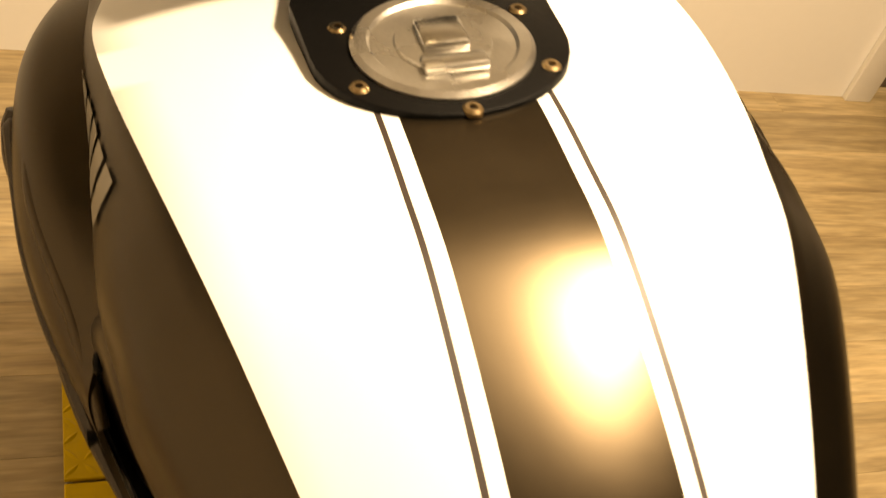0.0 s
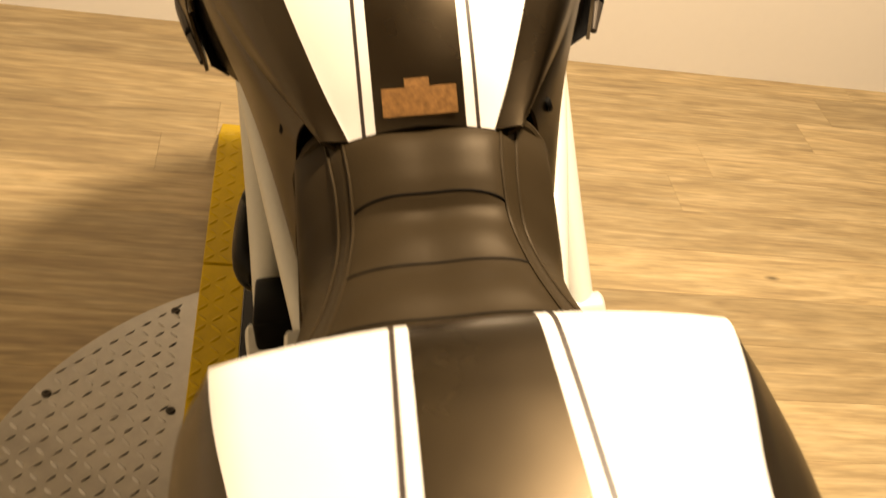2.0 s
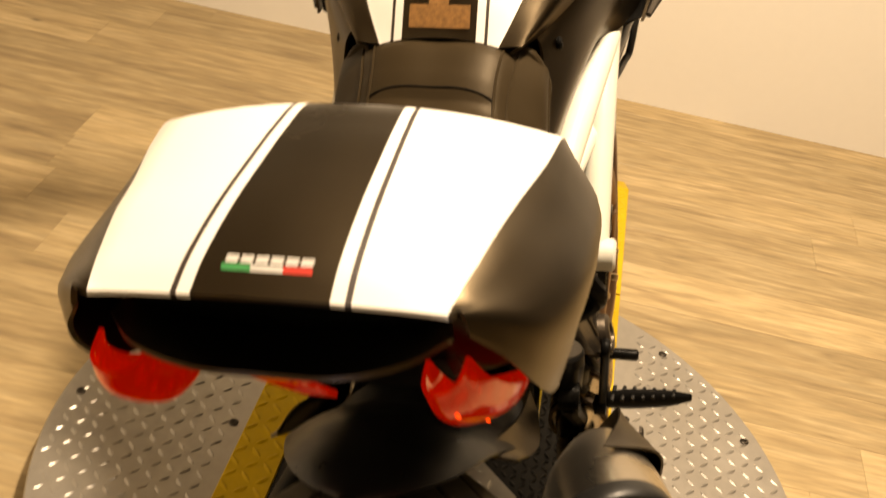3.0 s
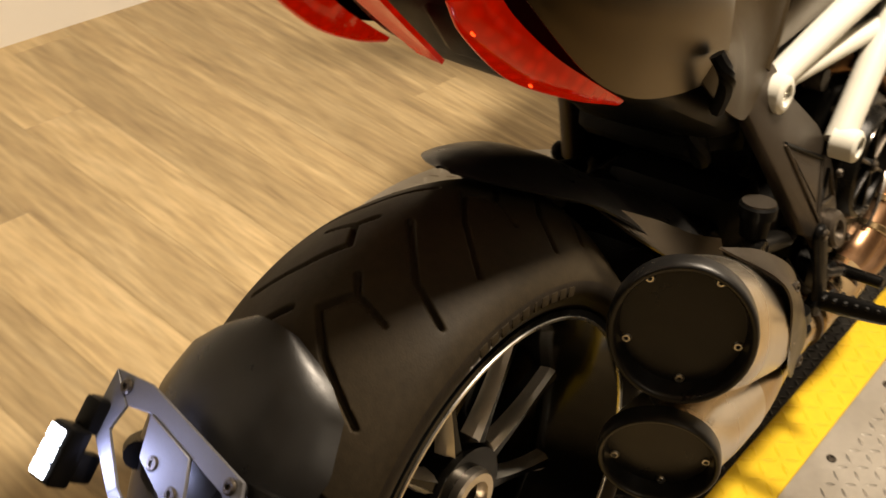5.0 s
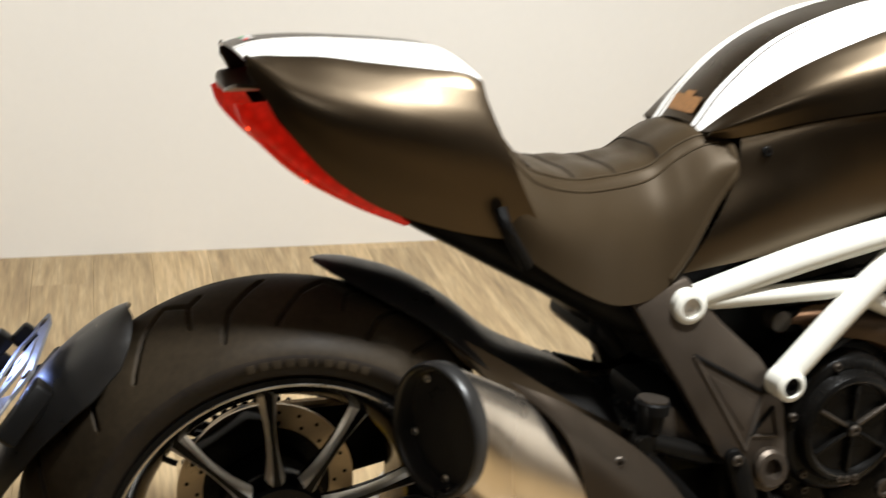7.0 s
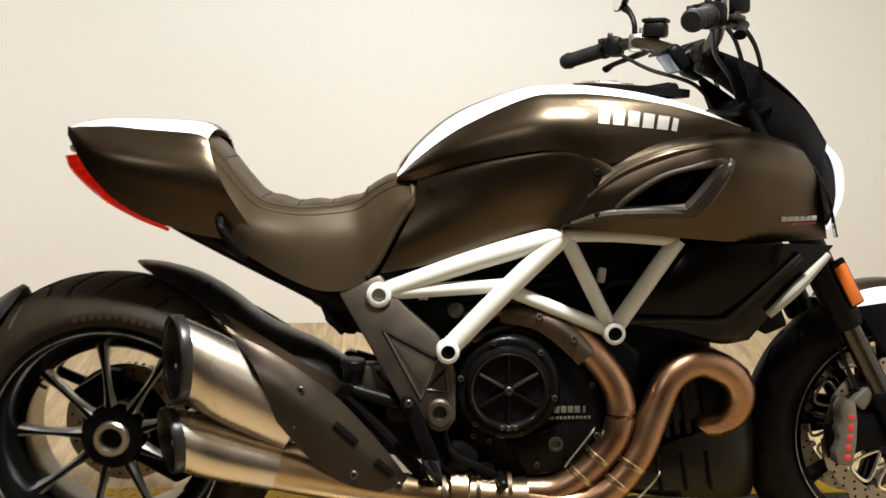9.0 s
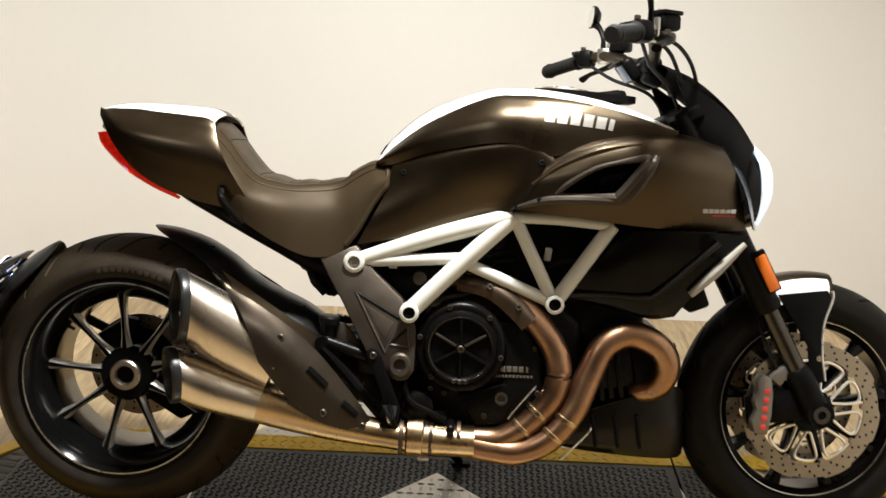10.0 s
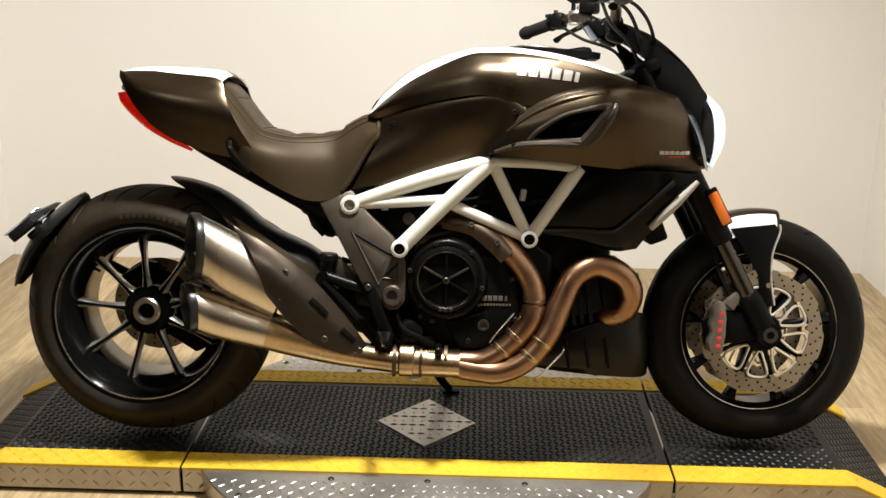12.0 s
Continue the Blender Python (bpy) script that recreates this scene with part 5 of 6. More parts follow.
# -- exhaust --
pipe1 = b("rear_header", tube_bm([(0.70, -0.09, 0.565), (0.78, -0.135, 0.578), (0.865, -0.155, 0.548), (0.935, -0.172, 0.49), (0.976, -0.183, 0.42), (0.972, -0.186, 0.345), (0.922, -0.182, 0.278), (0.86, -0.176, 0.236), (0.80, -0.172, 0.231), (0.72, -0.178, 0.232)], 0.0285, 80, 20), M_COPPER, None, "heat-tinted copper-brown header pipe")
pipe2 = b("front_header", tube_bm([(1.145, -0.07, 0.362), (1.17, -0.11, 0.343), (1.208, -0.140, 0.362), (1.222, -0.158, 0.410), (1.195, -0.170, 0.455), (1.135, -0.176, 0.478), (1.078, -0.184, 0.452), (1.045, -0.190, 0.385), (1.015, -0.195, 0.310), (0.965, -0.198, 0.245), (0.90, -0.193, 0.212), (0.84, -0.186, 0.213), (0.77, -0.180, 0.224)], 0.0295, 100, 20), M_COPPER, None, "heat-tinted copper-brown header pipe")
for par, o, d in ((pipe1, (0.938, -0.183, 0.300), (0.6, 0, 0.8)), (pipe1, (0.905, -0.181, 0.264), (0.65, 0, 0.75)), (pipe2, (1.0, -0.196, 0.288), (0.5, 0, 0.85)), (pipe2, (0.972, -0.198, 0.254), (0.6, 0, 0.8)), (pipe2, (1.212, -0.15, 0.44), (0.5, 0.1, -0.8))):
    b("weld_band", lathe_bm([(-0.006, 0.0292), (-0.004, 0.0312), (0.004, 0.0312), (0.006, 0.0292)], o, d, 24), M_GOLD, par)
b("header_shield", shell_bm(sheet([[(0.765, -0.135, 0.608), (0.83, -0.155, 0.60), (0.895, -0.175, 0.555), (0.925, -0.182, 0.525)], [(0.755, -0.165, 0.585), (0.83, -0.187, 0.572), (0.89, -0.200, 0.532), (0.918, -0.205, 0.505)],
                                   [(0.75, -0.165, 0.560), (0.815, -0.180, 0.548), (0.865, -0.192, 0.512), (0.895, -0.197, 0.482)]], 10, 20), 0.002), M_SHIELD, pipe1, "brown heat shield on the pipe", angle=60)
for o in ((0.822, -0.187, 0.573), (0.885, -0.2, 0.532)):
    b("screw", screw_bm(o, (0, -1, 0.3), 0.0075, 0.004), M_CAST, pipe1)
for pts in ([(0.938, -0.165, 0.356), (0.924, -0.19, 0.348), (0.878, -0.195, 0.292), (0.874, -0.185, 0.278)], [(1.055, -0.185, 0.275), (1.05, -0.2, 0.262), (0.998, -0.2, 0.205), (0.99, -0.19, 0.20)]):
    b("spring_clip", tube_bm(pts, 0.0022, 20, 6), M_ALU, pipe2)
collector = b("collector", rings_bm([((0.80, -0.18, 0.228), (-1, 0, 0), 0.048, 0.036), ((0.74, -0.182, 0.230), (-1, 0, 0), 0.047, 0.036), ((0.69, -0.183, 0.232), (-1, 0, 0), 0.042, 0.037), ((0.62, -0.188, 0.236), (-1, 0, 0.1), 0.034, 0.031), ((0.50, -0.20, 0.258), (-1, 0, 0.25), 0.036, 0.036), ((0.40, -0.212, 0.288), (-1, 0, 0.3), 0.045, 0.045), ((0.335, -0.22, 0.306), (-1, 0, 0.28), 0.048, 0.046)], 40, 28), M_GOLD, None, "straw-tinted exhaust collector pipe")
b("pipe_sleeve", lathe_bm([(-0.024, 0.035), (-0.018, 0.0425), (0.014, 0.0425), (0.020, 0.036)], (0.672, -0.184, 0.235), (1, 0, -0.03), 32), M_GOLD, collector, "swollen straw-tinted pipe joint")
for x in (0.640, 0.705, 0.765):
    b("pipe_clamp", lathe_bm([(-0.005, 0.036), (-0.004, 0.0405), (0.004, 0.0405), (0.005, 0.036)], (x, -0.184, 0.233), (1, 0, -0.03), 28, True, None, 1.05), M_SHIELD, collector)
b("clamp_bolt", lathe_bm([(-0.012, 0.006), (0.012, 0.006)], (0.69, -0.205, 0.192), (1, 0, 0), 10), M_ALU, collector)
MUF = (("upper_silencer", [((0.164, -0.231, 0.511), (-1, -0.46, 0.02), 0.071, 0.080), ((0.218, -0.230, 0.482), (-1, -0.18, 0.16), 0.067, 0.078), ((0.28, -0.226, 0.447), (-0.95, 0, 0.30), 0.063, 0.073), ((0.37, -0.224, 0.392), (-0.88, 0, 0.45), 0.052, 0.060)], 5),
       ("lower_silencer", [((0.149, -0.229, 0.362), (-1, -0.46, -0.10), 0.062, 0.060), ((0.20, -0.222, 0.345), (-1, -0.18, 0.05), 0.058, 0.0575), ((0.27, -0.221, 0.324), (-0.97, 0, 0.22), 0.054, 0.051), ((0.335, -0.22, 0.306), (-0.96, 0, 0.28), 0.0485, 0.0465)], 5))
for name, rg, nb in MUF:
    muf = b(name, rings_bm(rg, 30, 48, False), M_STEEL, None, "brushed steel silencer with a black end cap")
    c0, d0, w0, h0 = rg[0]
    d = Vector(d0).normalized()
    c = Vector(c0)
    prof = [(0.004, 1.008), (-0.006, 1.025), (-0.014, 1.02), (-0.018, 0.98), (-0.015, 0.91), (0.0, 0.87), (0.018, 0.80), (0.026, 0.55), (0.027, 0.05)]
    cap_r = rings_bm([(c - d * h, d0, w0 * k, h0 * k) for h, k in prof], 32, 48)
    capo = b("end_cap", cap_r, M_CARBON, muf, "black dished end cap", angle=50)
    a = Vector((0, 1, 0))
    a = (a - d * a.dot(d)).normalized()
    u = d.cross(a)
    for k in range(nb):
        t = 2 * math.pi * (k + 0.3) / nb
        o = c - d * 0.006 + a * math.cos(t) * w0 * 0.80 + u * math.sin(t) * h0 * 0.80
        b("cap_screw", screw_bm(o, tuple(d), 0.0055, 0.004), M_ALU, capo)
SHIELD = [[(0.250, -0.222, 0.558), (0.33, -0.236, 0.520), (0.44, -0.236, 0.440), (0.53, -0.222, 0.335), (0.580, -0.205, 0.262)],
          [(0.300, -0.280, 0.505), (0.37, -0.274, 0.445), (0.455, -0.258, 0.365), (0.53, -0.238, 0.292), (0.578, -0.212, 0.255)],
          [(0.338, -0.283, 0.405), (0.39, -0.270, 0.338), (0.45, -0.255, 0.283), (0.52, -0.234, 0.256), (0.574, -0.212, 0.248)]]
sg = sheet(SHIELD, 20, 36)
shield = b("exhaust_shield", shell_bm(sg, 0.0025), M_GUARD, collector, "dark grey heat shield over the exhaust", angle=60)
for i, j in ((8, 16), (8, 24)):
    b("shield_slot", tube_bm([sg[i, j] + np.array((0, 0.002, 0)), sg[i, j + 2] + np.array((0, 0.002, 0)), sg[i, j + 4] + np.array((0, 0.002, 0))], 0.0085, 10, 8, True), M_BLACK, shield)
for i, j in ((6, 11), (16, 20), (13, 31)):
    b("screw", screw_bm(sg[i, j], (0, -1, 0.1), 0.0085, 0.004), M_CAST, shield)

# -- footrest hangers --
splay = Matrix(((1, 0, 0, 0), (0, 1, 0.27, -0.27 * 0.635), (0, 0, 1, 0), (0, 0, 0, 1)))
splay_left = Matrix(((1, 0, 0, 0), (0, 1, -0.27, 0.27 * 0.635), (0, 0, 1, 0), (0, 0, 0, 1)))
for s in (1, -1):
    hanger = b("footrest_hanger", slab_bm([(0.442, 0.622), (0.525, 0.650), (0.571, 0.592), (0.632, 0.538), (0.656, 0.500), (0.666, 0.470), (0.664, 0.385), (0.650, 0.366), (0.630, 0.362), (0.612, 0.370), (0.600, 0.392), (0.562, 0.415), (0.535, 0.462), (0.50, 0.525), (0.466, 0.580)], s * -0.128, s * -0.104, 0.006), M_HANGER, None, "dark grey cast footrest hanger")
    b("hanger_web", slab_bm([(0.549, 0.524), (0.616, 0.486), (0.598, 0.447)], s * -0.1295, s * -0.126, 0.001), M_HANGER, hanger)
    for tri in ([(0.529, 0.549), (0.631, 0.494), (0.599, 0.422)], [(0.646, 0.474), (0.607, 0.440), (0.650, 0.436)]):
        loop = [(x, s * -0.1285, z) for x, z in tri]
        # one casting, but shade and light on its ribs are put into their colours
        b("hanger_rib", tube_bm([loop[0], loop[1]], 0.0032, 8, 8), M_BLACK, hanger)
        b("hanger_rib", tube_bm([loop[1], loop[2]], 0.0028, 8, 8), M_CAST, hanger)
        b("hanger_rib", tube_bm([loop[2], loop[0]], 0.0032, 8, 8), M_HANGER, hanger)
    b("pivot_bolt", lathe_bm([(0, 0.025), (-0.012, 0.025), (-0.016, 0.021), (-0.016, 0.0135), (-0.004, 0.012), (-0.004, 0.003)], (0.633, s * -0.126, 0.399), (0, s, 0), 28), M_HANGER, hanger)
    for ob in (hanger, *hanger.children):
        ob.data.transform(splay if s > 0 else splay_left)
    b("heel_plate", slab_bm([(0.558, 0.420), (0.564, 0.432), (0.578, 0.434), (0.592, 0.418), (0.622, 0.345), (0.638, 0.300), (0.634, 0.275), (0.618, 0.266), (0.602, 0.278), (0.596, 0.330), (0.574, 0.385)], s * -0.205, s * -0.193, 0.005), M_BLACK, hanger, "black heel plate")
    b("hanger_arm", tube_bm(pair([(0.460, -0.160, 0.424), (0.517, -0.160, 0.363), (0.605, -0.168, 0.268)], s), (0.014, 0.013, 0.013), 12, 10), M_BLACK, hanger)
    b("master_cylinder", merge(lathe_bm([(0, 0.014), (0.092, 0.014), (0.095, 0.010), (0.115, 0.009)], (0.470, s * -0.160, 0.436), (0.955, 0, -0.297), 18), lathe_bm([(-0.012, 0.017), (0.012, 0.017)], (0.460, s * -0.160, 0.433), (0, 1, 0), 20)), M_ENGINE, hanger)
    b("heel_bolt", screw_bm((0.575, s * -0.205, 0.419), (0, -s, 0), 0.008, 0.004), M_CAST, hanger)
    b("peg_joint", rings_bm([((0.622, s * -0.178, 0.292), (0, 1, 0), 0.010, 0.012), ((0.622, s * -0.190, 0.292), (0, 1, 0), 0.016, 0.015), ((0.622, s * -0.200, 0.292), (0, 1, 0), 0.011, 0.011)], 8, 16), M_DISC, hanger, "bright steel footrest joint")
    peg = b("footrest", merge(rings_bm([((0.612, s * -0.185, 0.290), (0, 1, 0), 0.014, 0.014), ((0.61, s * -0.205, 0.292), (0.1, 1, 0), 0.016, 0.014)], 6, 16), tube_bm([(0.613, s * -0.205, 0.299), (0.617, s * -0.235, 0.300), (0.623, s * -0.285, 0.301), (0.628, s * -0.318, 0.302)], (0.014, 0.016, 0.0135, 0.006), 16, 14, True, 0.62)), M_BLACK, hanger, "ribbed rider's footrest")
    for k in range(7):
        b("peg_rib", block_bm((0.033 - 0.0028 * k, 0.0055, 0.006), pose(0.615 + 0.0016 * k, s * -(0.213 + 0.0135 * k), 0.309, 0, 0, s * -7), 0.002), M_SOFT, peg)
    b("pedal", merge(tube_bm(pair([(0.643, -0.165, 0.372), (0.648, -0.180, 0.335), (0.664, -0.188, 0.312), (0.700, -0.190, 0.295), (0.735, -0.190, 0.278)], s), 0.0075, 20, 10), lathe_bm([(0, 0.009), (0.062, 0.009), (0.065, 0.006)], (0.748, s * -0.182, 0.272), (0, -s, 0), 18)), M_ENGINE, hanger, "black foot pedal")
res = b("fluid_reservoir", lathe_bm([(0, 0.017), (0.026, 0.019), (0.027, 0.0235), (0.040, 0.0235), (0.043, 0.021)], (0.470, -0.152, 0.450), (0.08, 0, 1), 28), M_BLACK, None, "small black fluid reservoir")
b("cap", lathe_bm([(0, 0.0205), (0.002, 0.0205)], (0.4735, -0.152, 0.4928), (0.08, 0, 1), 28), M_CAST, res)
b("reservoir_bracket", slab_bm([(0.478, 0.455), (0.492, 0.480), (0.508, 0.478), (0.545, 0.430), (0.535, 0.410), (0.485, 0.430)], -0.150, -0.142, 0.003), M_CAST, res, "grey bracket of the reservoir")
shock = b("shock", tube_bm([(0.42, -0.03, 0.375), (0.60, -0.03, 0.335)], 0.03, 8, 16), M_BLACK, None, "black coil shock absorber")
for k in range(8):
    b("coil", lathe_bm([(-0.004, 0.034), (0, 0.041), (0.004, 0.034)], (0.44 + 0.02 * k, -0.03, 0.371 - 0.0044 * k), (1, 0, -0.22), 20), M_BLACK, shock)

# -- swingarm, mudguards and plate holder --
b("swingarm", rings_bm([((0.62, 0.07, 0.39), (-1, 0, 0), 0.07, 0.05), ((0.45, 0.10, 0.375), (-1, 0.1, 0), 0.05, 0.05), ((0.25, 0.145, 0.365), (-1, 0.1, -0.1), 0.03, 0.055), ((0.08, 0.150, 0.345), (-1, 0, -0.2), 0.03, 0.065), ((-0.07, 0.148, 0.322), (-1, 0, 0), 0.028, 0.05)], 40, 24), M_BLACK, None, "black single-sided swingarm")
b("rear_subframe", merge(block_bm((0.14, 0.17, 0.11), pose(0.525, 0, 0.57, 0, 18, 0), 0.03), block_bm((0.08, 0.15, 0.07), pose(0.43, 0, 0.605, 0, 30, 0), 0.02), block_bm((0.075, 0.16, 0.085), pose(0.462, 0, 0.572, 0, 28, 0), 0.018), tube_bm([(0.415, -0.075, 0.60), (0.430, -0.085, 0.565), (0.455, -0.08, 0.535)], 0.012, 10, 10)), M_BLACK, None, "black rear subframe box")
b("swingarm_front", merge(block_bm((0.11, 0.20, 0.11), pose(0.58, 0, 0.40, 0, 0, 0), 0.03), block_bm((0.14, 0.18, 0.07), pose(0.49, 0.01, 0.365, 0, 8, 0), 0.03)), M_BLACK, None, "black swingarm pivot casting")
chain = [(math.cos(t) * 0.10, 0.10, 0.327 + math.sin(t) * 0.10) for t in np.radians(np.linspace(80, 280, 14))]
b("chain", tube_bm([(0.58, 0.10, 0.43), (0.3, 0.10, 0.427)] + chain + [(0.3, 0.10, 0.26), (0.58, 0.10, 0.37)], 0.0075, 120, 8), M_DISC, None, "steel drive chain")
HUG = [(0.050, 0.667, 0.008, 0.002), (0.070, 0.666, 0.042, 0.010), (0.11, 0.659, 0.072, 0.022), (0.172, 0.638, 0.094, 0.035), (0.234, 0.600, 0.106, 0.045), (0.303, 0.546, 0.110, 0.050), (0.40, 0.500, 0.108, 0.055), (0.46, 0.46, 0.105, 0.06)]
hg = []
for v in np.linspace(-1, 1, 25):
    hg.append([(x, OFFSET * 0.8 + w * math.copysign(abs(v) ** 0.9, v), z - d * abs(v) ** 2.2) for x, z, w, d in crom(HUG, 44)])
hugger = b("hugger", shell_bm(np.array(hg), 0.003), M_CARBON, None, "black carbon rear hugger over the tyre", angle=50)
for s in (1, -1):
    b("hugger_side", shell_bm(np.array(sheet([pair([(0.175, -0.094, 0.606), (0.28, -0.112, 0.545), (0.38, -0.114, 0.480), (0.47, -0.112, 0.43)], s), pair([(0.222, -0.122, 0.555), (0.30, -0.132, 0.490), (0.385, -0.132, 0.430), (0.47, -0.122, 0.395)], s)], 8, 20)), 0.003), M_MATTE, hugger, "matte hugger side")
gd = []
for v in np.linspace(-1, 1, 25):
    row = []
    for f in np.linspace(0, 1, 30):
        t = radians(121 + 51 * f)
        w = float(np.interp(f, (0, 0.05, 0.14, 0.3, 0.5, 0.75, 0.92, 1), (0.025, 0.062, 0.090, 0.102, 0.092, 0.070, 0.046, 0.022)))
        r = 0.346 + 0.020 * f - 0.05 * abs(v) ** 2.4 * (w / 0.118)
        row.append((r * math.cos(t), OFFSET + w * v, 0.327 + r * math.sin(t)))
    gd.append(row)
rear_guard = b("rear_mudguard", shell_bm(np.array(gd), 0.003), M_CARBON, None, "black rear mudguard behind the tyre", angle=50)
b("guard_arm", tube_bm([(0.0, 0.16, 0.34), (-0.13, 0.15, 0.40), (-0.24, 0.11, 0.47), (-0.285, 0.05, 0.52)], 0.012, 24, 12), M_BLACK, rear_guard, "black mudguard arm")
# plate holder: a cut-out plate lying across the guard, local u to the left, v up along it
PC, PU, PV, PN = Vector((-0.306, -0.026, 0.551)), Vector((0, 0.74, 0)), Vector((0.69, 0, 0.72)), Vector((-0.72, 0, 0.69))
PM = Matrix(((PU.x, PN.x, PV.x, PC.x), (PU.y, PN.y, PV.y, PC.y), (PU.z, PN.z, PV.z, PC.z), (0, 0, 0, 1)))
bars = [[(0.136, 0.053), (0.081, 0.056), (-0.087, 0.029), (-0.068, 0.013), (0.060, 0.036), (0.100, 0.031)], [(-0.087, 0.029), (-0.106, -0.005), (-0.093, -0.004), (-0.068, 0.013)],
        [(-0.106, -0.005), (-0.146, -0.044), (-0.048, -0.053), (-0.030, -0.035), (-0.093, -0.004)], [(-0.048, -0.053), (0.027, -0.058), (0.070, -0.035), (0.060, -0.027), (0.022, -0.043), (-0.030, -0.035)],
        [(0.070, -0.035), (0.138, 0.007), (0.136, 0.053), (0.100, 0.031), (0.108, 0.008), (0.060, -0.027)], [(0.062, 0.036), (-0.012, 0.023), (-0.042, -0.030), (-0.028, -0.036), (0.004, -0.014), (0.050, 0.002)]]
holder = tagged(new("plate_holder"), "grey cut-out number plate bracket lit by its lamp")
holder.parent = bike
for i, o in enumerate(bars):
    b("holder_bar", slab_bm(o, -0.002 + 0.0003 * i, 0.002 + 0.0003 * i, 0.0006, PM, 1), M_BRACKET, holder)
b("holder_back", slab_bm([(0.11, 0.035), (-0.06, 0.02), (-0.09, -0.02), (0.0, -0.045), (0.08, -0.02)], -0.045, -0.028, 0.006, PM), M_BLACK, holder)
b("holder_side", slab_bm([(-0.080, 0.030), (-0.118, 0.030), (-0.165, -0.032), (-0.140, -0.042), (-0.104, -0.006)], -0.03, -0.006, 0.004, PM), M_BLACK, holder)
for u, v in ((0.112, 0.044), (-0.074, 0.021), (-0.110, -0.034), (0.030, 0.004), (-0.010, -0.008), (0.046, -0.038)):
    b("screw", screw_bm(PM @ Vector((u, 0.002, v)), tuple(PN), 0.0065, 0.003), M_CAST, holder)
lamp_body = b("plate_lamp", block_bm((0.036, 0.022, 0.050), PM @ Matrix.Translation((0.130, 0.022, -0.024)), 0.004), M_BLACK, holder, "black plate lamp housing")
b("lamp_mount", merge(block_bm((0.026, 0.028, 0.030), PM @ Matrix.Translation((0.132, 0.002, 0.012)), 0.005), block_bm((0.016, 0.026, 0.026), PM @ Matrix.Translation((0.122, 0.002, -0.030)), 0.004)), M_BLACK, holder, "black lamp mount")
for k in range(3):
    b("lamp_glow", block_bm((0.024, 0.003, 0.0125), PM @ Matrix.Translation((0.1325, 0.0345, -0.0385 + 0.0145 * k)), 0.0012), M_LED, lamp_body, "glowing blue-white diode")

# -- radiator, shrouds and scoops --
SHROUD = [[(0.935, -0.211, 0.86), (1.035, -0.210, 0.899), (1.14, -0.196, 0.917), (1.215, -0.180, 0.918), (1.305, -0.165, 0.895)],
          [(0.93, -0.224, 0.842), (1.04, -0.252, 0.886), (1.16, -0.250, 0.902), (1.25, -0.226, 0.894), (1.315, -0.190, 0.876)],
          [(0.915, -0.237, 0.815), (1.035, -0.270, 0.848), (1.165, -0.270, 0.858), (1.258, -0.247, 0.848), (1.332, -0.2065, 0.835)],
          [(0.895, -0.233, 0.784), (1.02, -0.266, 0.802), (1.16, -0.262, 0.808), (1.26, -0.236, 0.802), (1.348, -0.198, 0.788)],
          [(0.863, -0.222, 0.746), (0.99, -0.238, 0.734), (1.15, -0.226, 0.718), (1.26, -0.203, 0.713), (1.368, -0.176, 0.716)]]
HOLE = [(0.950, 0.781), (0.975, 0.806), (1.025, 0.838), (1.075, 0.853), (1.132, 0.862), (1.122, 0.838), (1.082, 0.786), (1.06, 0.779)]


def inside(poly, x, z):
    hit = False
    for (x0, z0), (x1, z1) in zip(poly, poly[1:] + poly[:1]):
        if (z0 > z) != (z1 > z) and x < (x1 - x0) * (z - z0) / (z1 - z0) + x0:
            hit = not hit
    return hit


sh = sheet(SHROUD, 60, 90)


def shroud_y(x, z):
    d = (sh[:, :, 0] - x) ** 2 + (sh[:, :, 2] - z) ** 2
    return sh.reshape(-1, 3)[int(np.argmin(d))][1]


